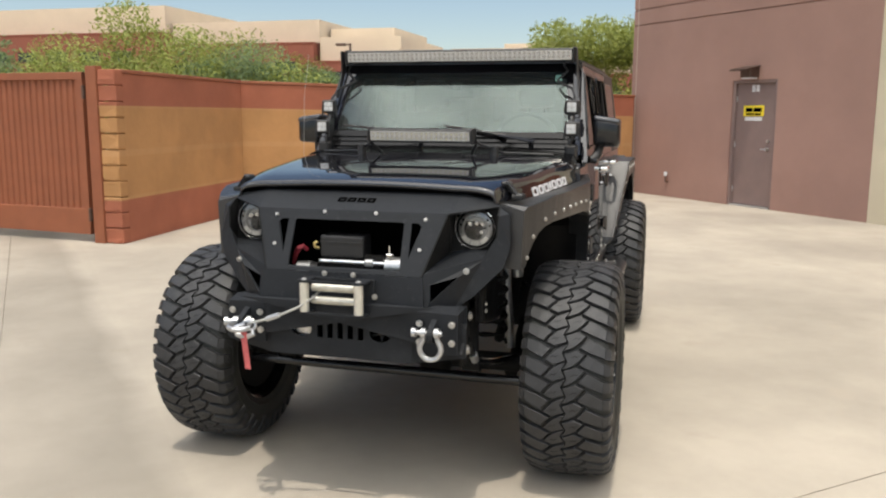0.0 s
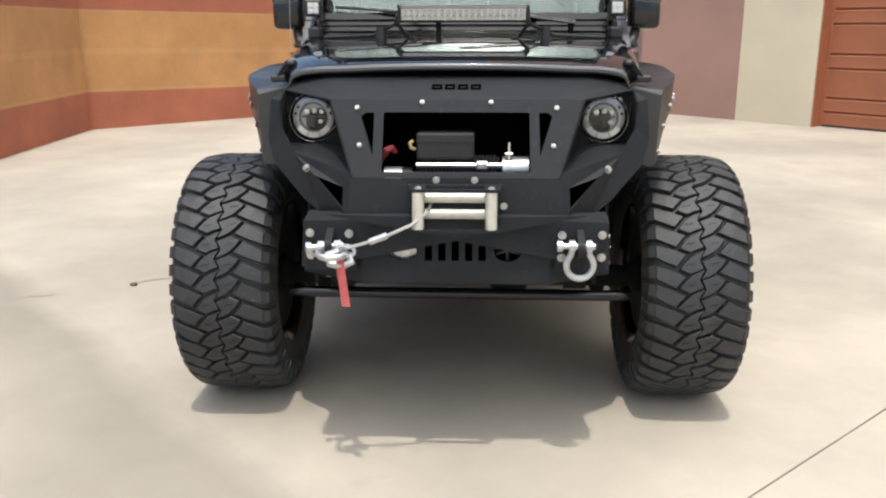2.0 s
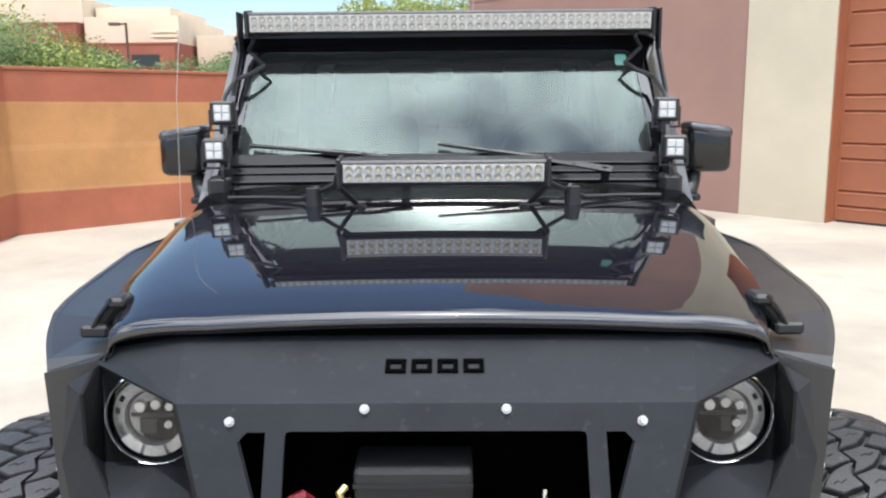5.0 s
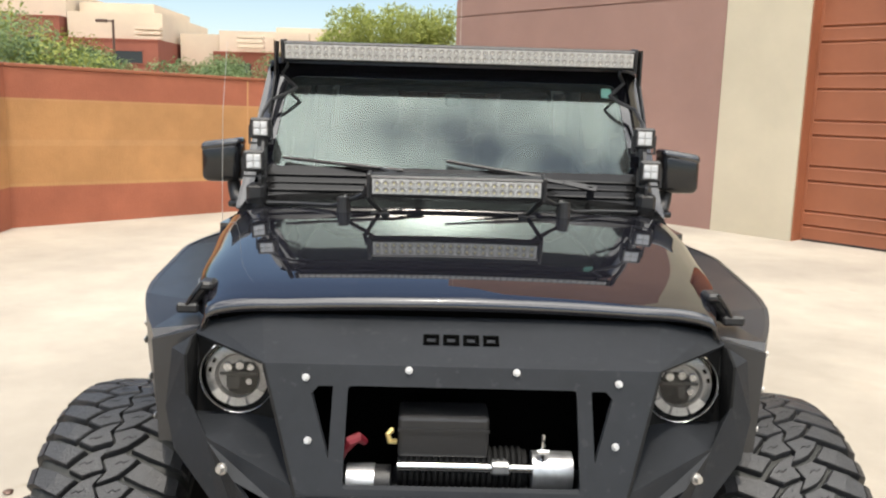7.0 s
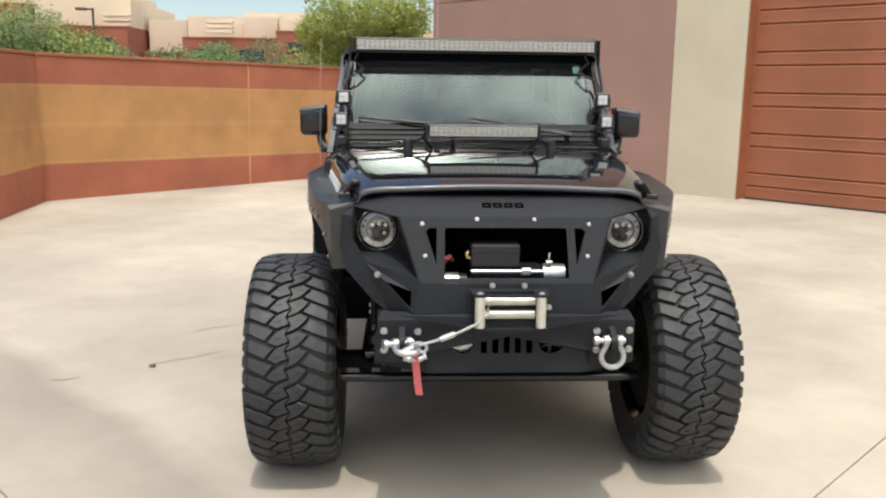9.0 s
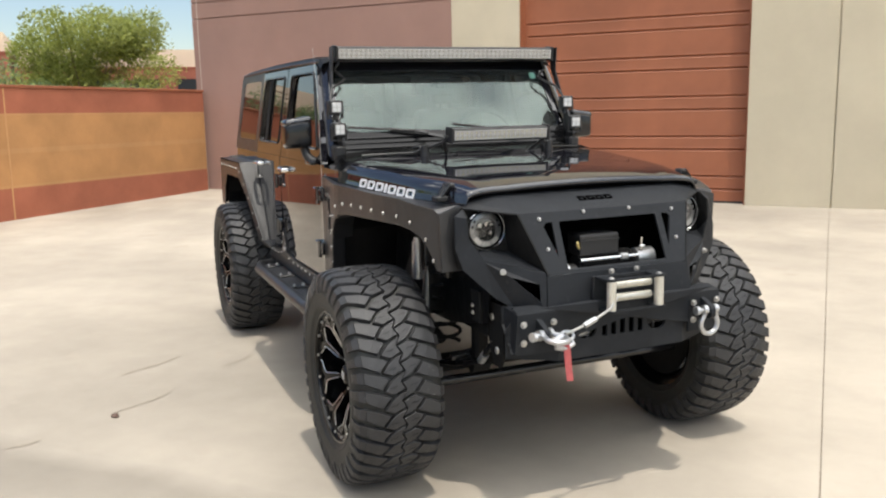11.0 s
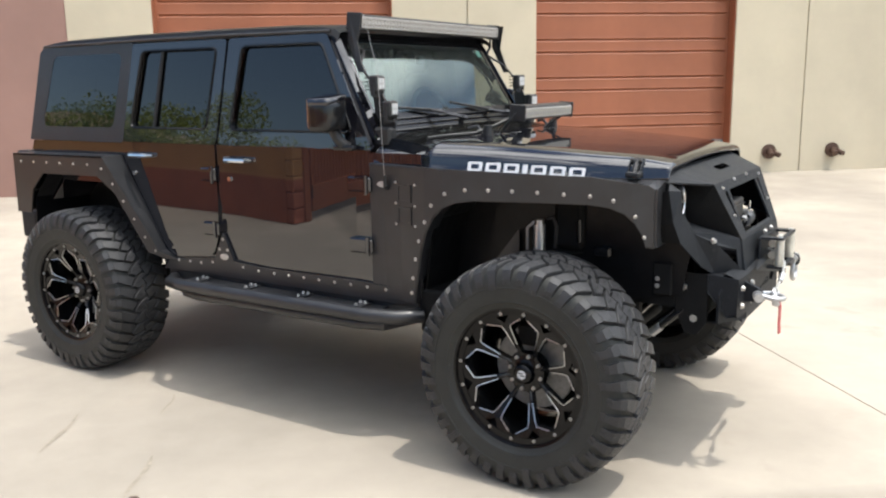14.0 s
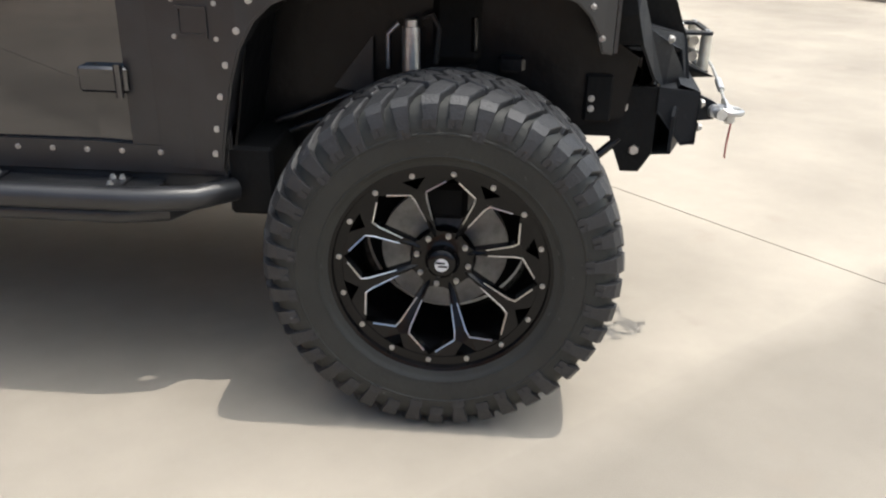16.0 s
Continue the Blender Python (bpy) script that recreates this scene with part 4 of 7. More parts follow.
def make_wheels():
    data = {}
    bm = tyre_mesh()
    first = None
    spots = [(-HALF_TRACK, 0, 0), (HALF_TRACK, 0, 180), (-HALF_TRACK, BASE_LEN, 0), (HALF_TRACK, BASE_LEN, 180)]
    cap_prof = [(-0.146, 0.0), (-0.147, 0.024), (-0.144, 0.034), (-0.137, 0.041), (-0.118, 0.047), (-0.113, 0.060), (-0.110, 0.082), (-0.09, 0.090)]
    for i, (x, y, turn) in enumerate(spots):
        w = new("wheel")
        w.parent = CAR
        w.matrix_basis = pose(x, y, WHEEL_R - 0.004, 17 * i if i else 0, 0, turn)
        tagged(w, "black alloy wheel with milled edges and a mud tyre")
        if i == 0:
            t = part("tyre", bm, SIDEWALL, w, "worn black mud-terrain tyre", smooth=True)
            tr = part("tread", tread_mesh(), RUBBER, w, "chunky hooked tread blocks")
            sp = part("sipe_pattern", sipe_shade_mesh(), BLACK_AND_SHADE, w, "flat black strips, the shade of slits in the tread blocks", kind="stuff")
            b = bmesh.new()
            lathe(b, [(-0.168, 0.30), (-0.194, 0.298), (-0.199, 0.292), (-0.196, 0.284), (-0.184, 0.281), (-0.182, 0.258), (-0.120, 0.254), (-0.02, 0.235), (0.08, 0.235), (0.12, 0.262), (0.135, 0.29)], 72)
            rm = part("rim", b, GLOSS, w, "gloss black rim barrel and lip", smooth=True)
            fc = part("rim_face", rim_face_mesh(), GLOSS, w, "gloss black spoked wheel face")
            edges = [part("milled_edge", rim_edge_mesh(k), MILLED, w, "bright milled window edge") for k in range(8)]
            b = lathe(bmesh.new(), cap_prof, 32)
            hb = part("hub_cap", b, GLOSS, w, "black hub cap", smooth=True)
            b = bmesh.new()
            rod(b, (-0.1455, 0, 0), (-0.1485, 0, 0), 0.0185, 20)
            em = part("emblem_plate", b, WHITE, w, "small round white emblem")
            b = boxes(((-0.150, -0.015, -0.006), (-0.1480, 0.009, -0.001)), ((-0.150, -0.009, 0.004), (-0.1480, 0.016, 0.009)))
            lg = part("hub_emblem", b, GLOSS, w, "dark mark on the emblem")
            b = bmesh.new()
            lathe(b, [(-0.03, 0.06), (-0.03, 0.175), (0.0, 0.175), (0.0, 0.06)], 40)
            ds = part("brake_disc", b, DISC, w, "dark steel brake disc", smooth=True)
            b = lathe(bmesh.new(), [(0.085, 0.05), (0.085, 0.228), (0.10, 0.234), (0.10, 0.05)], 36)
            bs = part("dust_shield", b, UNDER, w, "black brake dust shield", smooth=True)
            b = boxes(((-0.075, -0.06, 0.10), (0.035, 0.06, 0.20)), bevel=0.015)
            cp = part("brake_caliper", b, UNDER, w)
            b = bmesh.new()
            lathe(b, [(-0.09, 0.0), (-0.09, 0.07), (0.12, 0.075), (0.19, 0.0)], 20)
            st = part("hub", b, UNDER, w)
            data.update(tyre=t.data, tread=tr.data, sipe_pattern=sp.data, rim=rm.data, rim_face=fc.data, hub_cap=hb.data, hub_emblem=lg.data, emblem_plate=em.data, brake_disc=ds.data, brake_caliper=cp.data, dust_shield=bs.data, hub=st.data, edges=[e.data for e in edges])
        else:
            for k in ("tyre", "tread", "sipe_pattern", "rim", "rim_face", "hub_cap", "hub_emblem", "emblem_plate", "brake_disc", "brake_caliper", "dust_shield", "hub"):
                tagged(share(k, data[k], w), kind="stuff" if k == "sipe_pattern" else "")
            for e in data["edges"]:
                share("milled_edge", e, w)
        ring = [(-0.184, -math.sin(a) * 0.2675, math.cos(a) * 0.2675) for a in (math.radians(22.5 * k + 6) for k in range(16))]
        studs(w, ring, (-1, 0, 0), 0.0058, 0.007)
        nuts = [(-0.111, -math.sin(a) * 0.071, math.cos(a) * 0.071) for a in (math.radians(45 * k + 12) for k in range(8))]
        studs(w, nuts, (-1, 0, 0), 0.0062, 0.014, BOLT, "wheel_nut")


make_wheels()


# ---- body ----
def pane_mesh(pts, out):
    """One pane whose face looks outwards."""
    bm = bmesh.new()
    f = bm.faces.new([bm.verts.new(p) for p in pts])
    f.normal_update()
    if f.normal.dot(Vector(out)) < 0:
        f.normal_flip()
    return bm


def side_x(z):
    """Half width of the body at a height: upright below the belt, leaning in above."""
    return 0.79 if z < 1.33 else 0.79 - (z - 1.33) * 0.135


def arch(cy, pts):
    return [(cy + a, z) for a, z in pts]


def make_body():
    # tub with open rear wheel arches
    prof = [(0.60, 0.64), (0.60, 1.335), (3.52, 1.335), (3.56, 1.25), (3.56, 0.80), (3.42, 0.78), (3.40, 0.95), (3.24, 1.10), (2.66, 1.10), (2.46, 0.92), (2.36, 0.64)]
    bm = bmesh.new()
    l = [bm.verts.new((-0.788, y, z)) for y, z in prof]
    r = [bm.verts.new((0.788, y, z)) for y, z in prof]
    bm.faces.new(l)
    bm.faces.new(r[::-1])
    for i in range(len(prof)):
        j = (i + 1) % len(prof)
        bm.faces.new((l[i], r[i], r[j], l[j]))
    body = part("body", bm, PAINT, CAR, "gloss black body tub")
    # black sills with a row of bolts
    for s in (-1, 1):
        poly = [(0.62, 0.64), (0.62, 0.71), (0.98, 0.725), (1.60, 0.722), (1.80, 0.735), (1.83, 0.80), (1.87, 0.88), (1.91, 0.80), (1.94, 0.74), (2.30, 0.705), (2.36, 0.64)]
        bm = bmesh.new()
        sheet(bm, poly, [], lambda u, v, d, s=s: (s * (0.806 - d), u, v), 0.017)
        sill = part("sill_guard", bm, FLARE, CAR, "satin black bolted sill guard")
        row = [(s * 0.806, y, 0.7 + 0.028 * math.exp(-((y - 1.86) / 0.12) ** 2)) for y in (0.70, 0.80, 0.91, 1.01, 1.11, 1.21, 1.31, 1.41, 1.51, 1.62, 1.73, 1.96, 2.05, 2.14, 2.23)]
        row += [(s * 0.806, 1.84, 0.79), (s * 0.806, 1.90, 0.79), (s * 0.806, 1.872, 0.845)]
        studs(sill, row, (s, 0, 0), 0.0065, 0.005)
        bm = bmesh.new()
        rod(bm, (s * 0.806, 1.865, 0.752), (s * 0.811, 1.865, 0.752), 0.020, 16)
        bmesh.ops.scale(bm, vec=(1, 1.5, 0.85), space=Matrix.Translation((0, -1.865, -0.752)), verts=bm.verts[:])
        part("badge", bm, GALV, sill, "small silver oval badge")
    # doors: lower skin, window frame and panes
    doors = {
        "front": ([(0.885, 1.345), (0.885, 0.80), (0.95, 0.735), (1.58, 0.73), (1.72, 0.76), (1.82, 0.90), (1.875, 1.06), (1.875, 1.345)],
                  [0, 0.02, 0.06, 0.1, 0.12, 0.1, 0.05, 0], [(0.862, 1.346), (0.895, 1.40), (1.165, 1.885), (1.815, 1.885), (1.872, 1.346)],
                  [(0.985, 1.425), (1.195, 1.842), (1.72, 1.842), (1.785, 1.425)], (1.72, 1.272), 0.9),
        "rear": ([(1.892, 1.345), (1.892, 1.06), (1.905, 0.86), (1.95, 0.745), (2.28, 0.715), (2.40, 0.93), (2.56, 1.15), (2.645, 1.30), (2.645, 1.345)],
                 [0, 0, 0.05, 0.06, 0.05, 0.05, 0.05, 0.02, 0], [(1.888, 1.346), (1.832, 1.885), (2.575, 1.885), (2.642, 1.346)],
                 [(1.965, 1.425), (1.905, 1.842), (2.495, 1.842), (2.575, 1.425)], (2.48, 1.272), 1.93),
    }
    for s in (-1, 1):
        for which, (low, rad, frame_, hole, handle, hinge_y) in doors.items():
            bm = bmesh.new()
            sheet(bm, round_corners(low, rad, 5), [], lambda u, v, d, s=s: (s * (0.803 - d), u, v), 0.016)
            bmesh.ops.bevel(bm, geom=[e for e in bm.edges if e.calc_face_angle(0) > 1.2], offset=0.004, segments=2, affect="EDGES")
            # the side draws in a little towards the screen pillar
            for k in range(1, 30):
                bmesh.ops.bisect_plane(bm, geom=bm.verts[:] + bm.edges[:] + bm.faces[:], plane_co=(0, 0.86 + 0.05 * k, 0), plane_no=(0, 1, 0))
            for v in bm.verts:
                v.co.x -= s * 0.018 * max(0.0, (1.75 - v.co.y) / 0.85) ** 2
            door = part("door", bm, PAINT, CAR, "gloss black %s door" % which, smooth=True)
            bm = bmesh.new()
            sheet(bm, round_corners(frame_, 0.02, 3), [round_corners(hole, 0.035, 4)], lambda u, v, d, s=s: (s * (side_x(v) + 0.010 - d), u, v), 0.03)
            part("window_frame", bm, PAINT, door)
            # rubber seal round the pane
            rh = round_corners(hole, 0.035, 4)
            bm = bmesh.new()
            tube(bm, [(s * (side_x(v) + 0.011), u, v) for u, v in rh], 0.007, 6, closed=True)
            part("window_seal", bm, COWL, door, "black rubber window seal")
            pane = part("window", pane_mesh([(s * (side_x(v) - 0.008), u, v) for u, v in rh], (s, 0, 0)), TINTED, door, "dark tinted window", normals=False)
            if which == "rear":
                bm = bmesh.new()
                a, b_ = (2.385, 1.425), (2.33, 1.842)
                tube(bm, [(s * (side_x(v) + 0.002), u, v) for u, v in (a, b_)], 0.010, 6)
                part("divider_bar", bm, PLASTIC, door)
            # handle with its keyhole
            hy, hz = handle
            bm = bmesh.new()
            tube(bm, [(s * 0.806, hy - 0.085, hz), (s * 0.838, hy - 0.075, hz + 0.002), (s * 0.842, hy, hz + 0.003), (s * 0.838, hy + 0.06, hz + 0.002)], [0.010, 0.012, 0.013, 0.012], 8)
            part("handle", bm, CHROME, door, "chrome pull handle", smooth=True)
            bm = boxes(((min(s * 0.803, s * 0.836), hy + 0.05, hz - 0.016), (max(s * 0.803, s * 0.836), hy + 0.085, hz + 0.018)), bevel=0.006)
            part("handle_button", bm, PLASTIC, door)
            bm = bmesh.new()
            rod(bm, (s * 0.803, hy + 0.02 + 0.05, hz - 0.10), (s * 0.812, hy + 0.07, hz - 0.10), 0.012, 14)
            part("keyhole", bm, CHROME, door, "chrome keyhole")
            for hzz in (1.19, 0.90):
                lo, hi = (hinge_y - 0.035, hinge_y + 0.10) if which == "front" else (hinge_y - 0.045, hinge_y + 0.07)
                xs = sorted((s * 0.775, s * 0.822))
                bm = boxes(((xs[0], lo, hzz - 0.035), (xs[1], hi, hzz + 0.035)), bevel=0.007)
                rod(bm, (s * 0.826, lo + 0.02, hzz - 0.045), (s * 0.826, lo + 0.02, hzz + 0.045), 0.011)
                part("hinge", bm, PAINT, door, "black outside hinge")
        # hard top side with quarter window
        outer = [(2.648, 1.338), (2.578, 1.888), (2.60, 1.905), (3.40, 1.905), (3.46, 1.86), (3.545, 1.338)]
        hole = round_corners([(2.735, 1.42), (2.672, 1.838), (3.315, 1.838), (3.415, 1.42)], 0.05, 4)
        bm = bmesh.new()
        sheet(bm, outer, [hole], lambda u, v, d, s=s: (s * (side_x(v) + 0.006 - d), u, v), 0.03)
        top_side = part("hardtop_side", bm, FLARE, CAR, "satin black hard top side")
        part("quarter_window", pane_mesh([(s * (side_x(v) + 0.004), u, v) for u, v in hole], (s, 0, 0)), TINTED, top_side, "dark tinted quarter window", normals=False)
        # gutter strip over the doors
        bm = bmesh.new()
        tube(bm, [(s * 0.716, 1.15, 1.895), (s * 0.719, 1.8, 1.902), (s * 0.719, 2.6, 1.902), (s * 0.716, 3.42, 1.896)], 0.009, 6)
        part("roof_gutter", bm, FLARE, CAR)
        # tail lamp and rear bumper end
        xs = sorted((s * 0.76, s * 0.85))
        lamp = part("tail_lamp", boxes(((xs[0], 3.50, 1.02), (xs[1], 3.63, 1.27)), bevel=0.012), PLASTIC, CAR, "black tail lamp housing")
        part("lens", boxes(((xs[0] + 0.012, 3.628, 1.04), (xs[1] - 0.012, 3.636, 1.25))), RED, lamp, "red lamp lens")
    # roof with a crown and rounded edges
    bm = bmesh.new()
    ys = [1.10, 1.13, 1.20, 1.4, 2.0, 2.6, 3.2, 3.38, 3.45]
    zs = [1.895, 1.915, 1.927, 1.935, 1.94, 1.94, 1.932, 1.922, 1.88]
    xs = [-0.722, -0.705, -0.66, -0.4, 0, 0.4, 0.66, 0.705, 0.722]
    dz = [-0.045, -0.012, 0.0, 0.012, 0.016, 0.012, 0.0, -0.012, -0.045]
    grid = [[bm.verts.new((x, y, z + d)) for x, d in zip(xs, dz)] for y, z in zip(ys, zs)]
    for a, b_ in zip(grid, grid[1:]):
        for i in range(len(xs) - 1):
            bm.faces.new((a[i], a[i + 1], b_[i + 1], b_[i]))
    bmesh.ops.solidify(bm, geom=bm.faces[:], thickness=0.03)
    part("roof", bm, FLARE, CAR, "satin black hard top roof", smooth=True)
    # rear glass, tailgate and rear bumper close the back
    bm = bmesh.new()
    sheet(bm, [(-0.775, 1.338), (0.775, 1.338), (0.712, 1.90), (-0.712, 1.90)], [round_corners([(-0.58, 1.42), (0.58, 1.42), (0.55, 1.83), (-0.55, 1.83)], 0.05)], lambda u, v, d: (u, 3.53 - (v - 1.338) * 0.16 - d, v), 0.03)
    back = part("hardtop_back", bm, FLARE, CAR, "satin black hard top rear frame")
    part("rear_window", pane_mesh([(u, 3.515 - (v - 1.338) * 0.16, v) for u, v in ((-0.58, 1.42), (0.58, 1.42), (0.55, 1.83), (-0.55, 1.83))], (0, 1, 0)), TINTED, back, "dark tinted rear window", normals=False)
    part("rear_bumper", boxes(((-0.80, 3.57, 0.70), (0.80, 3.74, 0.88)), bevel=0.02, seg=2), STEEL, CAR, "black steel rear bumper")


def screen_y(z):
    return 0.850 + (z - 1.378) * 0.595


def make_screen():
    # frame of the windscreen
    bm = bmesh.new()
    outer = [(-0.752, 1.385), (0.752, 1.385), (0.700, 1.895), (-0.700, 1.895)]
    hole = round_corners([(-0.680, 1.505), (0.680, 1.505), (0.640, 1.845), (-0.640, 1.845)], 0.045, 4)
    sheet(bm, round_corners(outer, 0.03, 3), [hole], lambda u, v, d: (u, screen_y(v) - 0.002 + d, v - d * 0.45), 0.05)
    bmesh.ops.bevel(bm, geom=[e for e in bm.edges if e.calc_face_angle(0) > 1.2], offset=0.006, segments=2, affect="EDGES")
    fr = part("windscreen_frame", bm, PAINT, CAR, "gloss black windscreen frame")
    w = part("windscreen", pane_mesh([(u, screen_y(v) + 0.004, v) for u, v in hole], (0, -1, 0)), WINDSCREEN, CAR, "greenish laminated windscreen", normals=False)
    w.visible_shadow = False
    # black painted band along the top of the pane
    bm = bmesh.new()
    sheet(bm, [(-0.645, 1.806), (-0.3, 1.819), (0.3, 1.819), (0.645, 1.806), (0.638, 1.847), (-0.638, 1.847)], [], lambda u, v, d: (u, screen_y(v) + 0.0065 + d, v), 0.002)
    part("shade_band", bm, BLACK_AND_SHADE, w, "black band along the pane's top edge")
    bm = boxes(((-0.03, 1.115, 1.745), (0.03, 1.145, 1.79)), bevel=0.008)
    mir = part("rear_view_mirror", bm, DASH, CAR)
    bm = boxes(((-0.10, 1.15, 1.70), (0.10, 1.175, 1.75)), bevel=0.01)
    part("mirror_shell", bm, DASH, mir)
    bm = bmesh.new()
    sheet(bm, round_corners([(0.580, 1.793), (0.618, 1.793), (0.618, 1.829), (0.580, 1.829)], 0.008), [], lambda u, v, d: (u, screen_y(v) - 0.0005 + d, v), 0.002)
    part("sticker", bm, TEAL, w, "small pale green sticker")
    # cowl between bonnet and screen
    bm = bmesh.new()
    rows = [(0.60, 1.362, 0.755), (0.66, 1.378, 0.757), (0.76, 1.395, 0.757), (0.845, 1.395, 0.752)]
    grid = []
    for y, z, w_ in rows:
        grid.append([bm.verts.new((x * w_, y, z + 0.035 * (1 - abs(x) ** 3) - (0.05 if abs(x) > 0.99 else 0))) for x in (-1, -0.97, -0.8, -0.4, 0, 0.4, 0.8, 0.97, 1)])
    for a, b_ in zip(grid, grid[1:]):
        for i in range(8):
            bm.faces.new((a[i], a[i + 1], b_[i + 1], b_[i]))
    bmesh.ops.solidify(bm, geom=bm.faces[:], thickness=0.02)
    part("cowl", bm, COWL, CAR, "black plastic cowl panel", smooth=True)
    # painted shoulders that carry the bonnet's side on to the pillars
    for s in (-1, 1):
        shape = [(0.62, 1.393), (0.66, 1.388), (0.705, 1.375), (0.738, 1.352), (0.756, 1.322), (0.765, 1.290), (0.770, 1.262)]
        bm = bmesh.new()
        rows = [[bm.verts.new((s * (x + 0.010 * k), 0.604 + 0.256 * k / 3, z - 0.003 * k)) for x, z in shape] for k in range(4)]
        for a, b_ in zip(rows, rows[1:]):
            for i in range(len(shape) - 1):
                bm.faces.new((a[i], a[i + 1], b_[i + 1], b_[i]))
        bmesh.ops.recalc_face_normals(bm, faces=bm.faces[:])
        bmesh.ops.solidify(bm, geom=bm.faces[:], thickness=0.008)
        part("cowl_shoulder", bm, PAINT, CAR, "gloss black cowl shoulder", smooth=True)
    # dark cowl screen below the pane with long ribs
    bm = bmesh.new()
    sheet(bm, [(-0.735, 1.392), (0.735, 1.392), (0.722, 1.512), (-0.722, 1.512)], [], lambda u, v, d: (u, screen_y(v) - 0.0205 + d, v), 0.003)
    cs = part("cowl_screen", bm, COWL, CAR, "black screen below the windscreen")
    for z, r, w in ((1.425, 0.007, 0.70), (1.452, 0.004, 0.68), (1.478, 0.006, 0.70)):
        part("rib", tube(bmesh.new(), [(-w, screen_y(z) - 0.022, z), (0, screen_y(z) - 0.026, z + 0.006), (w, screen_y(z) - 0.022, z)], r, 6), COWL, cs)
    # wipers
    for piv, tip, el in (((-0.12, 0.80, 1.452), (-0.63, 0.922, 1.540), (-0.27, 0.885, 1.512)), ((0.50, 0.80, 1.447), (-0.02, 0.922, 1.542), (0.27, 0.880, 1.502))):
        bm = bmesh.new()
        p0, p1 = Vector(piv) + Vector((0, -0.02, 0.022)), Vector(el)
        along = (p1 - p0).normalized()
        across = Vector((0, -0.70, 0.71)).cross(along).normalized()
        for a, b_, wide in ((p0 - along * 0.02, p0 + along * 0.10, 0.012), (p0 + along * 0.105, p1, 0.007)):
            up = Vector((0, -0.002 if wide > 0.01 else 0.001, 0.002 if wide > 0.01 else -0.001))
            plates(bm, [[a - across * wide + up, a + across * wide + up, b_ + across * wide * 0.8 + up, b_ - across * wide * 0.8 + up]], 0.008)
        rod(bm, (piv[0], piv[1], piv[2] - 0.02), (piv[0], piv[1] - 0.01, piv[2] + 0.03), 0.014)
        arm = part("wiper", bm, GLOSSTRIM, CAR, "black windscreen wiper")
        bm = bmesh.new()
        a, b_ = Vector(el), Vector(tip)
        for t0, t1 in ((-0.25, 0.35), (0.3, 0.75), (0.7, 1.0)):
            tube(bm, [a + (b_ - a) * t0, a + (b_ - a) * t1], 0.009 if t0 < 0 else 0.007, 6)
        part("blade", bm, PLASTIC, arm)
    # rounded outer edges of the screen frame
    for s in (-1, 1):
        zs = [1.39 + 0.505 * k / 8 for k in range(9)]
        bm = bmesh.new()
        rail = []
        for k, z in enumerate(zs):
            w, y = 0.752 - 0.052 * k / 8, screen_y(z)
            rail.append([(s * (w - 0.024), y - 0.017, z), (s * (w + 0.004), y + 0.004, z + 0.004), (s * (w + 0.004), y + 0.03, z + 0.01)])
        plates(bm, [[a[i], b_[i], b_[i + 1], a[i + 1]] for a, b_ in zip(rail, rail[1:]) for i in (0, 1)], 0.006)
        part("screen_pillar_edge", bm, PAINT, CAR, "gloss black chamfered pillar edge")
    # interior seen through the panes
    bm = bmesh.new()
    pr = [(0.90, 1.34), (0.93, 1.445), (1.02, 1.47), (1.14, 1.462), (1.22, 1.43), (1.24, 1.34)]
    lft = [bm.verts.new((-0.70, y, z)) for y, z in pr]
    rgt = [bm.verts.new((0.70, y, z)) for y, z in pr]
    bm.faces.new(lft)
    bm.faces.new(rgt[::-1])
    for i in range(6):
        bm.faces.new((lft[i], rgt[i], rgt[(i + 1) % 6], lft[(i + 1) % 6]))
    part("dashboard", bm, DASH, CAR, "dark grey dashboard", smooth=True)
    ring = [(0.38 + 0.185 * math.cos(a), 1.30 + 0.06 * math.sin(a), 1.45 + 0.16 * math.sin(a)) for a in (2 * math.pi * k / 28 for k in range(28))]
    bm = tube(bmesh.new(), ring, 0.014, 8, closed=True)
    sw = part("steering_wheel", bm, DASH, CAR, "black steering wheel", smooth=True)
    bm = boxes(((0.32, 1.28, 1.42), (0.44, 1.31, 1.49)), bevel=0.02)
    rod(bm, (0.22, 1.30, 1.45), (0.54, 1.30, 1.45), 0.012)
    rod(bm, (0.38, 1.29, 1.45), (0.38, 1.16, 1.42), 0.03)
    part("spokes", bm, DASH, sw)
    for y, zt, xs_ in ((1.78, 1.62, (-0.36, 0.36)), (2.62, 1.52, (-0.42, 0.0, 0.42))):
        for x in xs_:
            w_ = 0.24 if y < 2 else 0.20
            bm = boxes(((x - w_, y, 1.336), (x + w_, y + 0.14, zt)), bevel=0.05, seg=3)
            se = part("seat", bm, SEAT, CAR, "dark cloth seat", smooth=True)
            bm = boxes(((x - 0.12, y + 0.03, zt + 0.03), (x + 0.12, y + 0.12, zt + 0.20)), bevel=0.035, seg=3)
            rod(bm, (x - 0.05, y + 0.08, zt - 0.02), (x - 0.05, y + 0.08, zt + 0.06), 0.007)
            rod(bm, (x + 0.05, y + 0.08, zt - 0.02), (x + 0.05, y + 0.08, zt + 0.06), 0.007)
            part("headrest", bm, SEAT, se, smooth=True)
    # roll bar hoop
    bm = bmesh.new()
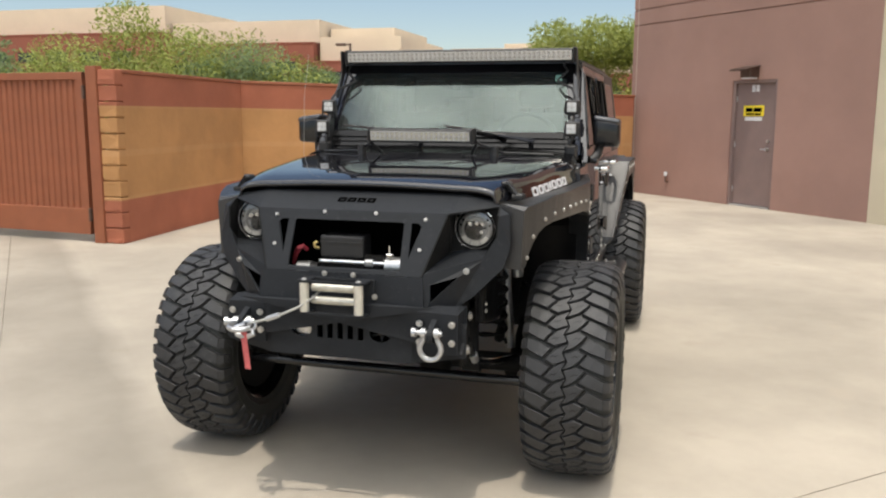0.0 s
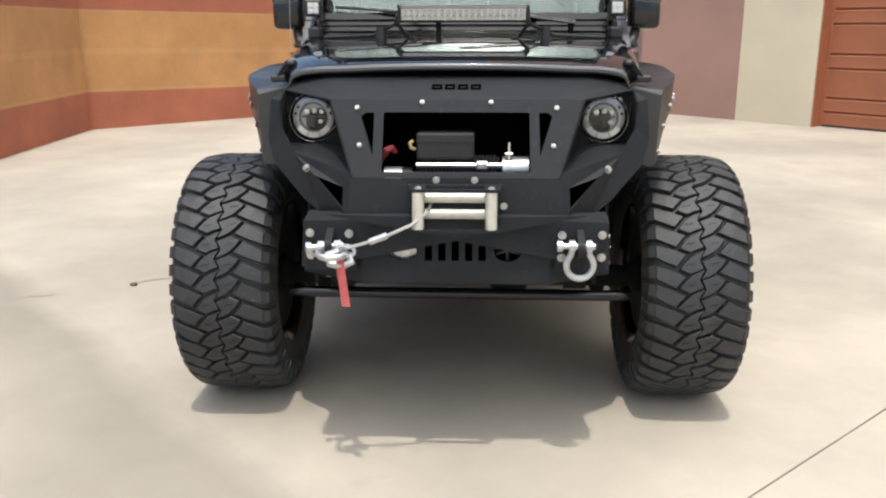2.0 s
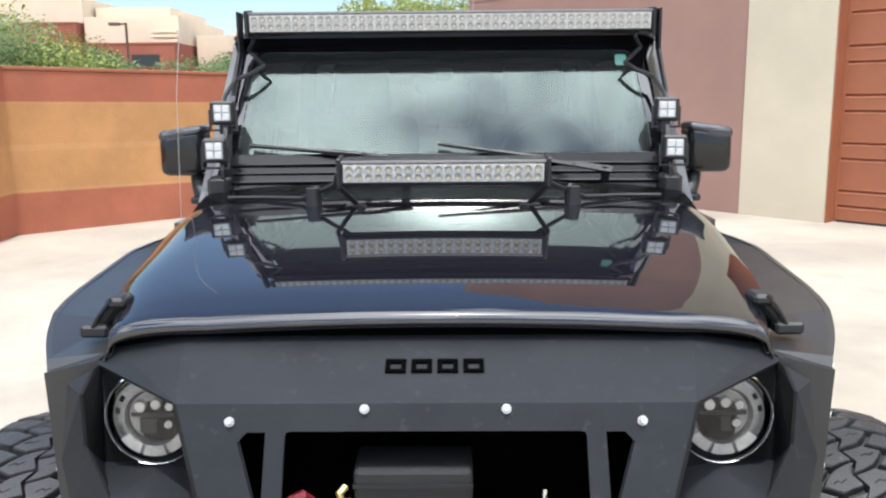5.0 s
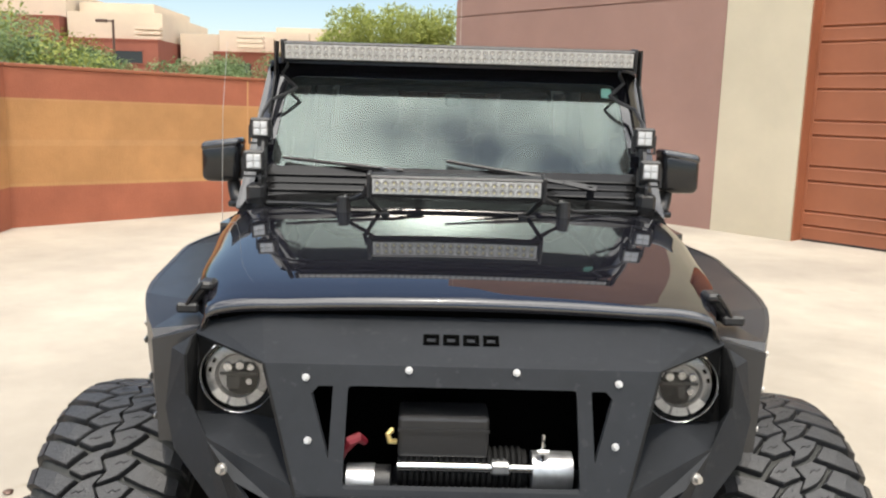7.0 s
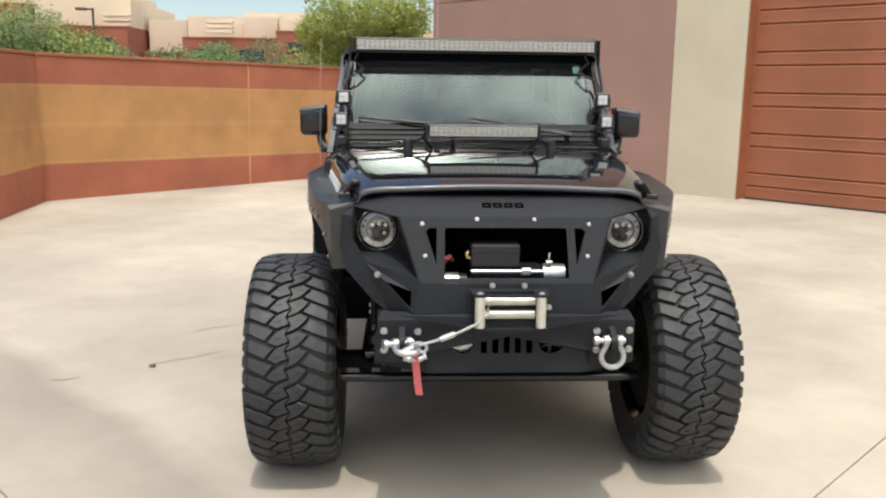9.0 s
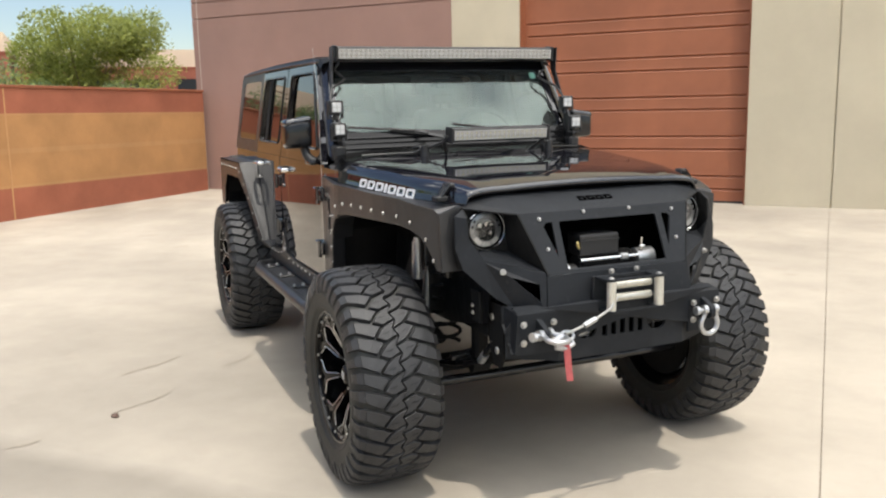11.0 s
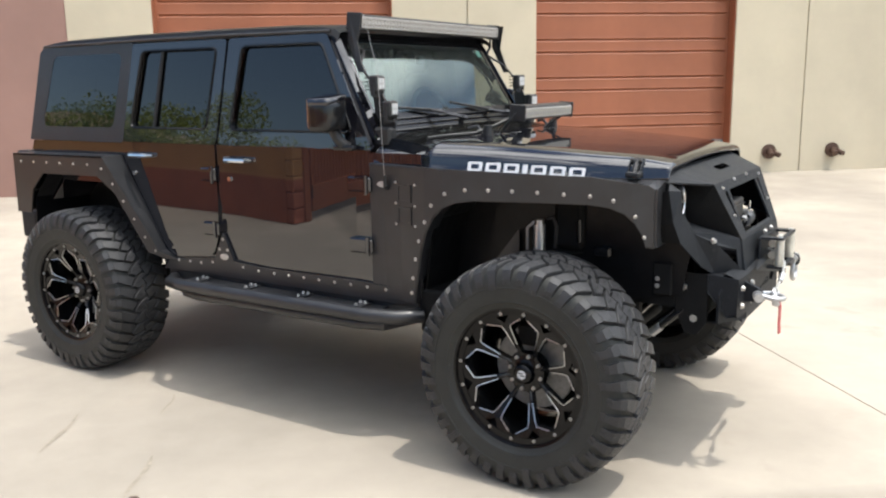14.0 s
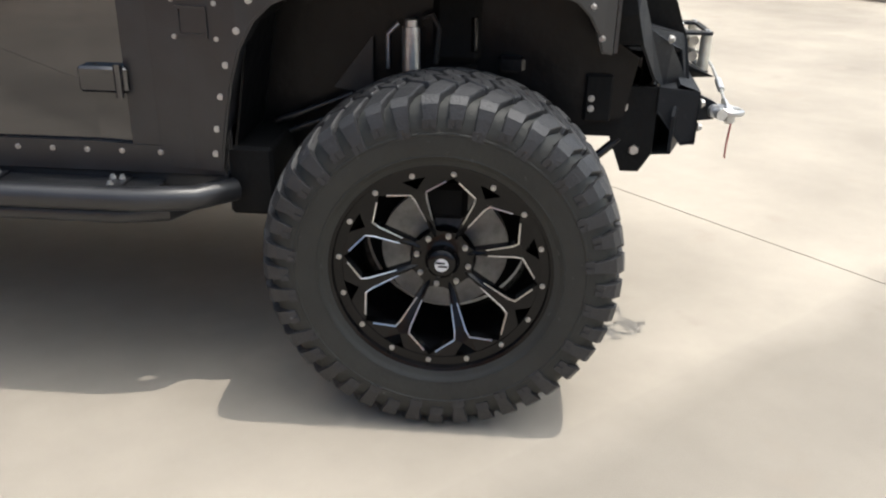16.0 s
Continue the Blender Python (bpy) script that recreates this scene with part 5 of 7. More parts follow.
    tube(bm, [(-0.62, 1.92, 1.336), (-0.60, 1.92, 1.82), (-0.54, 1.92, 1.87), (0.54, 1.92, 1.87), (0.60, 1.92, 1.82), (0.62, 1.92, 1.336)], 0.035, 10)
    part("roll_bar", bm, SEAT, CAR, smooth=True)


HOOD_ROWS = (  # y, half width, lower side edge, side top, crown
    (-0.457, 0.560, 1.250, 1.296, 1.330), (-0.33, 0.600, 1.246, 1.318, 1.350), (-0.15, 0.655, 1.248, 1.330, 1.365),
    (0.10, 0.694, 1.252, 1.342, 1.382), (0.35, 0.733, 1.258, 1.350, 1.395), (0.60, 0.762, 1.264, 1.356, 1.404))


def hood_row(y):
    """Half width, lower side edge, side top and crown of the bonnet at y, eased between the rows."""
    rows = HOOD_ROWS
    y = max(rows[0][0], min(rows[-1][0], y))
    for i in range(len(rows) - 1):
        if y <= rows[i + 1][0]:
            break
    p, q = rows[i], rows[i + 1]
    o, r = rows[max(0, i - 1)], rows[min(len(rows) - 1, i + 2)]
    h = q[0] - p[0]
    t = (y - p[0]) / h
    out = []
    for k in range(1, 5):
        m0 = (q[k] - o[k]) / (q[0] - o[0]) * h
        m1 = (r[k] - p[k]) / (r[0] - p[0]) * h
        out.append((2 * t ** 3 - 3 * t * t + 1) * p[k] + (t ** 3 - 2 * t * t + t) * m0 + (3 * t * t - 2 * t ** 3) * q[k] + (t ** 3 - t * t) * m1)
    return out


def make_hood():
    bm = bmesh.new()
    grid = []
    ys = [-0.33 + 0.93 * k / 24 for k in range(25)]
    lip = [(-0.33 - 0.108 * k / 4, 0.0) for k in range(4, 0, -1)]
    roll = [(-0.438 - 0.014 * math.sin(q), 0.014 * (1 - math.cos(q))) for q in (math.pi / 2 * k / 6 for k in range(6, 0, -1))]
    front = [(-0.452, 0.024)] + roll + lip
    for y, drop in front + [(y, 0.0) for y in ys]:
        w, lo, st, cr = hood_row(y)
        r = 0.17
        half = []
        top = cr - 0.010
        fall = max(0.012, top - (lo + 0.038))
        for k in range(13):
            u = k / 12 * (w - r)
            half.append((u, top + (cr - top) * (1 - (u / (w - r)) ** 2) - drop))
        for k in range(1, 13):
            q = math.pi / 2 * k / 12
            half.append((w - r + r * math.sin(q) ** 0.8, top - fall * (1 - math.cos(q) ** 0.8) - drop))
        turn = len(half) - 1
        zb = min(lo, half[-1][1] - 0.004)
        for k in range(1, 4):
            half.append((w + 0.012 * k / 3, half[turn][1] + (zb - half[turn][1]) * k / 3))
        row = [(-x, z) for x, z in half[:0:-1]] + half
        grid.append([bm.verts.new((x, y, z)) for x, z in row])
    for a, b_ in zip(grid, grid[1:]):
        for i in range(len(a) - 1):
            bm.faces.new((a[i], a[i + 1], b_[i + 1], b_[i]))
    bmesh.ops.recalc_face_normals(bm, faces=bm.faces[:])
    hood = part("bonnet", bm, PAINT, CAR, "gloss black bonnet", smooth=True, normals=False)
    so = hood.modifiers.new("thick", "SOLIDIFY")
    so.thickness, so.offset = 0.012, -1

    # black sheet added for the shade between the bonnet's lip and the visor
    part("lip_backing", boxes(((-0.54, -0.428, 1.20), (0.54, -0.416, 1.312)), bevel=0.004), BLACK_AND_SHADE, CAR, "added black sheet for the shade under the bonnet's lip")
    side = hood_row
    for s in (-1, 1):
        # seven white characters of a trim mark, as plain slabs
        run = 0.385
        for k in range(7):
            y0, wd = run, (0.020 if k == 3 else 0.066)
            run -= wd + 0.0165
            w0, lo0, st0, _ = side(y0)
            w1, lo1, st1, _ = side(y0 - wd)
            off = 0.0025
            zb, zt = 1.270, 1.309
            zb -= 0.0045 * k * 0.5
            zt -= 0.0045 * k * 0.5
            bm = bmesh.new()
            fr = [(0, 0), (1, 0), (1, 1), (0, 1)]

            def put(u, v, d, y0=y0, wd=wd, w0=w0, w1=w1, zb=zb, zt=zt, s=s):
                lean = 0.0115 * v
                return (s * (w0 + (w1 - w0) * u + off + 0.010 - lean - d), y0 - wd * u, zb + (zt - zb) * v)
            hole = [] if k == 3 else [[(0.21, 0.24), (0.79, 0.24), (0.79, 0.76), (0.21, 0.76)]]
            sheet(bm, round_corners(fr, 0.18, 3), hole, put, 0.005)
            part("decal_mark", bm, WHITE, hood, "white plain decal mark")
        # rubber latch with its bracket
        lt = new("bonnet_latch")
        lt.parent = CAR
        tagged(lt, "black rubber bonnet latch")
        x, y = s * 0.632, -0.325
        bm = boxes(((x - 0.022, y - 0.030, 1.262), (x + 0.030 * 1, y + 0.030, 1.285)), bevel=0.005)
        part("base", bm, PLASTIC, lt)
        bm = bmesh.new()
        rod(bm, (x, y, 1.272), (x - s * 0.040, y, 1.322), 0.013, 10, 0.016)
        box(bm, (x - s * 0.045 - 0.018, y - 0.028, 1.316), (x - s * 0.045 + 0.018, y + 0.028, 1.336), 0.006)
        part("strap", bm, PLASTIC, lt)
        bm = bmesh.new()
        tube(bm, [(x + s * 0.004, y - 0.024, 1.27), (x - s * 0.018, y - 0.026, 1.305), (x - s * 0.04, y - 0.024, 1.334)], 0.005, 6)
        part("wire", bm, GLOSSTRIM, lt, "dark steel latch wire")
        bm = bmesh.new()
        tube(bm, [(x + s * 0.004, y + 0.024, 1.27), (x - s * 0.018, y + 0.026, 1.305), (x - s * 0.04, y + 0.024, 1.334)], 0.005, 6)
        part("wire", bm, GLOSSTRIM, lt, "dark steel latch wire")
        # rubber bump stop on the bonnet
        bm = bmesh.new()
        rod(bm, (s * 0.36, 0.50, 1.385), (s * 0.36, 0.50, 1.445), 0.024, 12, 0.02)
        tube(bm, [(s * 0.36, 0.52, 1.395), (s * 0.36, 0.56, 1.44), (s * 0.38, 0.60, 1.43)], 0.008, 6)
        part("bump_stop", bm, PLASTIC, CAR, "black rubber bump stop on the bonnet")
        # washer nozzle
        bm = boxes(((s * 0.22 - 0.012, 0.42, 1.39), (s * 0.22 + 0.012, 0.45, 1.404)), bevel=0.004)
        part("washer_nozzle", bm, PLASTIC, CAR)


make_body()
make_screen()
make_hood()


# ---- fenders ----
def flank_x(y, z=1.16):
    rows = ((-0.44, 0.674), (-0.40, 0.692), (-0.36, 0.712), (-0.28, 0.745), (-0.19, 0.772), (-0.10, 0.792), (0.0, 0.808), (0.43, 0.857), (0.56, 0.845), (0.70, 0.815), (0.80, 0.803), (0.90, 0.801))
    for p, q in zip(rows, rows[1:]):
        if y <= q[0]:
            return p[1] + (max(y, p[0]) - p[0]) / (q[0] - p[0]) * (q[1] - p[1]) + (z - 1.16) * 0.04 * min(1, max(0, (0.4 - y) / 0.6))
    return 0.801


def make_front_fenders():
    top = [(-0.43, 1.225), (-0.41, 1.240), (-0.20, 1.272), (0.10, 1.278), (0.45, 1.284), (0.62, 1.287), (0.878, 1.290)]
    cut = [(0.878, 0.66), (0.625, 0.66), (0.612, 0.74), (0.597, 0.82), (0.577, 0.91), (0.548, 1.0), (0.505, 1.072), (0.455, 1.118), (0.39, 1.145), (0.30, 1.158), (0.0, 1.165), (-0.20, 1.164), (-0.27, 1.153), (-0.325, 1.128), (-0.363, 1.09), (-0.388, 1.045), (-0.403, 0.995), (-0.43, 0.99)]
    for s in (-1, 1):
        bm = bmesh.new()
        sheet(bm, top + cut, [], lambda u, v, d, s=s: (-s * d, u, v), 0.012)
        for k in range(26):
            bmesh.ops.bisect_plane(bm, geom=bm.verts[:] + bm.edges[:] + bm.faces[:], plane_co=(0, -0.40 + 0.05 * k, 0), plane_no=(0, 1, 0))
        for v in bm.verts:
            v.co.x += s * flank_x(v.co.y, v.co.z)
        fen = part("front_fender", bm, FLARE, CAR, "satin black steel front fender with bolts")
        # arch lip turned inwards
        bm = bmesh.new()
        lip = cut[1:]
        plates(bm, [[(s * (flank_x(*a) - 0.004), *a), (s * (flank_x(*b) - 0.004), *b), (s * (flank_x(b[0]) - 0.10), b[0], b[1] + 0.01), (s * (flank_x(a[0]) - 0.10), a[0], a[1] + 0.01)] for a, b in zip(lip, lip[1:])], 0.006)
        part("arch_lip", bm, FLARE, fen)
        # top plate from the flank in to the bonnet side
        inner = [(0.582, -0.43, 1.250), (0.585, -0.41, 1.252), (0.645, -0.20, 1.254), (0.698, 0.10, 1.258), (0.752, 0.45, 1.264), (0.770, 0.62, 1.268), (0.780, 0.878, 1.290)]
        bm = bmesh.new()
        fs = []
        for (a, b, ia, ib) in zip(top, top[1:], inner, inner[1:]):
            fs.append([(s * flank_x(*a), *a), (s * flank_x(*b), *b), (s * ib[0], ib[1], ib[2]), (s * ia[0], ia[1], ia[2])])
        plates(bm, fs, 0.008)
        part("fender_top", bm, FLARE, fen)
        # front closing face
        bm = bmesh.new()
        plates(bm, [[(s * 0.681, -0.432, 1.225), (s * 0.582, -0.432, 1.250), (s * 0.565, -0.432, 0.99), (s * 0.672, -0.432, 0.99)]], 0.01)
        part("fender_front", bm, FLARE, fen)
        # bolts along the arch
        pts = [(-0.397, 1.031), (-0.365, 1.115), (-0.285, 1.178), (-0.198, 1.195), (-0.095, 1.199), (0.015, 1.201), (0.125, 1.202), (0.232, 1.202), (0.338, 1.198), (0.435, 1.178), (0.51, 1.122), (0.548, 1.045), (0.585, 0.955), (0.607, 0.87), (0.625, 0.78), (0.635, 0.71)]
        for y, z in pts:
            g = (flank_x(y + 0.01) - flank_x(y - 0.01)) / 0.02
            studs(fen, [(s * flank_x(y, z), y, z)], (s, -s * g if s > 0 else g, 0), 0.0075, 0.007)
        # two louvred vents behind the arch
        for z in (1.165, 1.065):
            o = [(0.628, z - 0.044), (0.715, z - 0.044), (0.715, z + 0.036), (0.628, z + 0.036)]
            q = [(0.637, z - 0.034), (0.706, z - 0.034), (0.706, z + 0.026), (0.637, z + 0.026)]
            vent = part("vent", sheet(bmesh.new(), o, [q], lambda u, v, d, s=s: (s * (flank_x(u, v) + 0.005 - d), u, v), 0.005), FLARE, fen)
            part("slot", sheet(bmesh.new(), q, [], lambda u, v, d, s=s: (s * (flank_x(u, v) + 0.0015 - d), u, v), 0.001), FLARE, vent, "sunken vent face")
        for y, z in ((0.725, 1.21), (0.725, 1.115), (0.725, 1.02), (0.605, 1.205), (0.605, 1.11), (0.605, 1.02)):
            studs(fen, [(s * flank_x(y), y, z)], (s, 0, 0), 0.0055, 0.005)
        if s < 0:
            bm = bmesh.new()
            rod(bm, (-0.802, 0.80, 1.195), (-0.806, 0.80, 1.195), 0.018, 18)
            bmesh.ops.scale(bm, vec=(1, 1.9, 0.8), space=Matrix.Translation((0, -0.80, -1.195)), verts=bm.verts[:])
            part("badge", bm, GALV, fen, "small silver oval badge")
        # inner wheel house
        bm = bmesh.new()
        ys = [(-0.43, 1.02), (-0.36, 1.12), (-0.2, 1.19), (0.2, 1.21), (0.42, 1.17), (0.54, 1.05), (0.60, 0.70)]
        fs = [[(s * 0.50, *a), (s * 0.50, *b), (s * (flank_x(b[0]) - 0.06), *b), (s * (flank_x(a[0]) - 0.06), *a)] for a, b in zip(ys, ys[1:])]
        fs.append([(s * 0.50, y, z) for y, z in ys] + [(s * 0.50, 0.60, 0.62), (s * 0.50, 0.18, 0.66), (s * 0.50, 0.06, 0.69), (s * 0.50, -0.13, 0.695), (s * 0.50, -0.31, 0.728), (s * 0.50, -0.50, 0.775), (s * 0.50, -0.53, 0.95)])
        plates(bm, fs, 0.006)
        part("wheel_house", bm, LINER, CAR, "black inner wheel house")


def make_rear_flares():
    top = [(3.50, 1.255), (2.66, 1.262)]
    for s in (-1, 1):
        o = 0.93
        line = [(3.54, 0.90), (3.53, 1.262), (2.67, 1.268), (2.34, 0.745), (2.24, 0.70)]     # outer edge of the shelf
        out_x = [o, o, o, 0.85, 0.812]
        bm = bmesh.new()
        fs = []
        for (a, b, xa, xb) in zip(line, line[1:], out_x, out_x[1:]):
            fs.append([(s * 0.79, *a), (s * 0.79, *b), (s * xb, *b), (s * xa, *a)])
        plates(bm, fs, 0.008)
        fl = part("rear_fender", bm, FLARE, CAR, "satin black steel rear fender with bolts")

        def fx(y):
            return 0.812 + (min(max(y, 2.24), 2.67) - 2.24) / 0.43 * (o - 0.812) if y < 2.67 else o
        bm = bmesh.new()
        outline = line + [(2.30, 0.70), (2.42, 0.735), (2.60, 1.06), (2.72, 1.155), (3.24, 1.15), (3.36, 1.05), (3.40, 0.90)]
        sheet(bm, outline, [], lambda u, v, d, s=s: (s * (fx(u) - d), u, v), 0.008)
        part("fender_face", bm, FLARE, fl)
        pts = [(3.45, 1.215), (3.32, 1.216), (3.19, 1.217), (3.06, 1.218), (2.93, 1.218), (2.80, 1.219), (2.675, 1.20), (2.61, 1.115), (2.55, 1.02), (2.49, 0.92), (2.43, 0.82), (2.37, 0.745)]
        studs(fl, [(s * fx(y), y, z) for y, z in pts], (s, 0, 0), 0.0065, 0.006)
        bm = bmesh.new()
        ys = [(2.44, 0.74), (2.62, 1.08), (2.74, 1.17), (3.22, 1.165), (3.38, 1.0), (3.42, 0.8)]
        fs = [[(s * 0.52, *a), (s * 0.52, *b), (s * (fx(b[0]) - 0.03), *b), (s * (fx(a[0]) - 0.03), *a)] for a, b in zip(ys, ys[1:])]
        fs.append([(s * 0.52, y, z) for y, z in ys])
        plates(bm, fs, 0.006)
        part("wheel_house", bm, LINER, CAR, "black inner wheel house")


# ---- front: grille panel, bumper, lamps ----
def panel_y(z):
    return -0.586 - (1.222 - z) * 0.444


def make_front():
    fr = new("front_armour")
    fr.parent = CAR
    tagged(fr, "textured black steel grille and winch bumper")
    # slotted grille panel
    bm = bmesh.new()
    outer = [(-0.325, 0.985), (0.325, 0.985), (0.405, 1.222), (-0.405, 1.222)]
    holes = [round_corners([(-0.236, 0.998), (0.236, 0.998), (0.233, 1.183), (-0.233, 1.183)], 0.008, 2)]
    for s in (-1, 1):
        tri = [(s * 0.263, 1.182), (s * 0.292, 1.182), (s * 0.306, 1.168), (s * 0.266, 1.050)]
        holes.append(tri if s > 0 else tri[::-1])
    sheet(bm, outer, holes, lambda u, v, d: (u, panel_y(v) + d * 0.9, v + d * 0.4), 0.012)
    gp = part("grille_panel", bm, STEEL, fr)
    studs(gp, [(x, panel_y(z) - 0.001, z) for x, z in ((-0.319, 1.197), (0.319, 1.197), (-0.308, 1.083), (0.308, 1.083), (-0.110, 1.214), (0.110, 1.214))], (0, -0.914, 0.405), 0.0062, 0.008)
    # visor over the lamps
    bm = bmesh.new()
    V = [(-0.405, -0.586, 1.222), (0.405, -0.586, 1.222), (0.585, -0.445, 1.243), (0.560, -0.425, 1.268), (0.44, -0.43, 1.287), (-0.44, -0.43, 1.287), (-0.560, -0.425, 1.268), (-0.585, -0.445, 1.243)]
    plates(bm, [[V[0], V[1], V[4], V[5]], [V[1], V[2], V[3], V[4]], [V[0], V[5], V[6], V[7]]], 0.008)
    vis = part("visor", bm, STEEL, fr)
    # black rings laid on the visor, the shade of cut-outs put into colour
    for k in range(4):
        x0 = -0.083 + k * 0.0425
        z0 = lambda y: 1.222 + (y + 0.586) / 0.156 * 0.065
        bm = bmesh.new()
        ring = [(x0, -0.523), (x0 + 0.034, -0.523), (x0 + 0.034, -0.494), (x0, -0.494)]
        sheet(bm, ring, [[(x0 + 0.008, -0.517), (x0 + 0.026, -0.517), (x0 + 0.026, -0.502), (x0 + 0.008, -0.502)]], lambda u, v, d: (u, v, z0(v) + 0.0045 - d), 0.003)
        part("cut_mark", bm, BLACK_AND_SHADE, vis, "flat black mark, the shade of a cut-out")
    for s in (-1, 1):
        m = lambda *pts: [(s * x, y, z) for x, y, z in pts]
        V1, G1 = (0.405, -0.586, 1.222), (0.325, -0.6915, 0.985)
        K0, K1, K2, K3, K4 = (0.590, -0.460, 1.238), (0.592, -0.506, 1.210), (0.588, -0.516, 1.120), (0.538, -0.548, 1.037), (0.327, -0.688, 0.990)
        A0, A1, A2, A3 = (0.400, -0.440, 1.245), (0.585, -0.432, 1.240), (0.592, -0.440, 1.060), (0.385, -0.470, 1.050)
        O1, O2, O3, O4, O5, B1 = (0.628, -0.470, 1.215), (0.638, -0.495, 1.090), (0.615, -0.520, 1.005), (0.508, -0.578, 0.895), (0.440, -0.622, 0.850), (0.335, -0.708, 0.845)
        T1, T2, T3 = (0.462, -0.628, 0.982), (0.360, -0.677, 0.953), (0.364, -0.690, 0.884)
        wing = part("wing", plates(bmesh.new(), [
            m(K0, K1, O1), m(K1, K2, O2, O1), m(K2, K3, O3, O2),
            m(K3, K4, T2, T1), m(K4, B1, T3, T2), m(B1, O5, T3), m(T1, T3, O5), m(K3, T1, O5, O4), m(K3, O4, O3)], 0.009), STEEL, fr)
        A4 = (0.47, -0.455, 1.062)
        part("lamp_shelf", plates(bmesh.new(), [m(G1, A3, K4), m(K4, A3, A4, K3), m(K3, A4, A2, K2)], 0.006), STEEL, fr)
        # pocket walls blacker than the steel, the recess's shade put into colour
        part("lamp_pocket", plates(bmesh.new(), [m(V1, A0, A3, G1), m(K2, A2, A1, K1), m(K1, A1, K0), m(A0, A1, A2, A4, A3)], 0.006), UNDER, fr, "pocket behind the head lamp, its shade put into black walls")
        studs(wing, [(s * 0.487, -0.612, 1.003)], (s * 0.45, -0.85, 0.1), 0.010, 0.014)
        # added plate back under the fender, the gap's shade put into its black
        part("wing_side", plates(bmesh.new(), [m(O1, O2, (0.62, -0.41, 1.07), (0.61, -0.41, 1.20)), m(O2, O3, (0.60, -0.41, 1.0), (0.62, -0.41, 1.07))], 0.008), UNDER, fr, "added black plate for the shade in the gap beside the wing")
        # black sheet added behind the opening, its shade put into the colour
        part("wing_backing", plates(bmesh.new(), [m((0.33, -0.60, 0.98), (0.50, -0.54, 0.98), (0.47, -0.54, 0.85), (0.33, -0.60, 0.85))], 0.004), BLACK_AND_SHADE, fr, "added black sheet for the shade behind the wing opening")
    # main plate, lower plate with slots, closing faces
    plates_bm = plates(bmesh.new(), [
        [(-0.335, -0.6925, 0.984), (0.335, -0.6925, 0.984), (0.345, -0.716, 0.842), (-0.345, -0.716, 0.842)]], 0.010)
    part("bumper_plate", plates_bm, STEEL, fr)
    bm = bmesh.new()
    outer = [(-0.30, 0.645), (0.30, 0.645), (0.30, 0.84), (-0.30, 0.84)]
    holes = []
    for k in range(5):
        x = -0.086 + k * 0.043
        holes.append(round_corners([(x - 0.012, 0.722), (x + 0.012, 0.722), (x + 0.012, 0.787), (x - 0.012, 0.787)], 0.003, 2))
    for s in (-1, 1):
        holes.append([(s * 0.168 + 0.045 * math.cos(a), 0.754 + 0.034 * math.sin(a)) for a in (2 * math.pi * q / 20 for q in range(20))])
    sheet(bm, outer, holes, lambda u, v, d: (u, -0.7165 + d, v), 0.010)
    low = part("lower_plate", bm, STEEL, fr)
    for s in (-1, 1):
        part("lower_side_plate", plates(bmesh.new(), [mirrored([(0.30, -0.713, 0.645), (0.50, -0.652, 0.665), (0.50, -0.652, 0.78), (0.46, -0.664, 0.84), (0.30, -0.713, 0.84)], s)], 0.010), STEEL, fr)
    part("bottom_fold", plates(bmesh.new(), [[(-0.50, -0.652, 0.665), (-0.30, -0.712, 0.645), (0.30, -0.712, 0.645), (0.50, -0.652, 0.665), (0.44, -0.56, 0.64), (-0.44, -0.56, 0.64)]], 0.008), STEEL, fr)
    # fog-lamp glass and loose bits seen through the openings
    bm = bmesh.new()
    rod(bm, (-0.168, -0.69, 0.752), (-0.168, -0.66, 0.752), 0.046, 20, 0.03)
    part("fog_lamp", bm, LAMPDARK, fr, "dull grey fog lamp behind the oval opening", smooth=True)
    bm = bmesh.new()
    for a in (25, 155, 90):
        c_, s_ = 0.050 * math.cos(math.radians(a)), 0.038 * math.sin(math.radians(a))
        tube(bm, [(0.168 - c_, -0.690, 0.754 - s_), (0.168, -0.694, 0.754), (0.168 + c_, -0.690, 0.754 + s_)], 0.0065, 6)
    part("lamp_cage", bm, FLARE, fr, "dark crossed bars behind the oval opening")
    # added plate that stops sunlight falling through into the shadow below
    part("winch_tray", boxes(((-0.33, -0.70, 0.925), (0.33, -0.44, 0.94))), STEEL, fr)
    # black sheet added; the shade behind the slots is its colour
    part("slot_backing", boxes(((-0.30, -0.60, 0.65), (0.30, -0.59, 0.84))), BLACK_AND_SHADE, fr, "added black sheet for the shade behind the slots")
    bm = bmesh.new()
    rod(bm, (0.0, -0.60, 0.672), (0.0, -0.60, 0.655), 0.011, 8)
    part("bottom_bolt", bm, BOLT, fr)
    for s in (-1, 1):
        # shackle bracket
        bm = bmesh.new()
        plates(bm, [mirrored([(0.318, -0.733, 0.692), (0.483, -0.722, 0.692), (0.483, -0.722, 0.852), (0.318, -0.733, 0.852)], s),
                    mirrored([(0.318, -0.733, 0.852), (0.483, -0.722, 0.852), (0.475, -0.66, 0.872), (0.325, -0.69, 0.872)], s),
                    mirrored([(0.483, -0.722, 0.70), (0.483, -0.722, 0.852), (0.478, -0.60, 0.862), (0.478, -0.60, 0.79), (0.481, -0.66, 0.72), (0.481, -0.68, 0.69)], s)], 0.012)
        br = part("tow_bracket", bm, STEEL, fr)
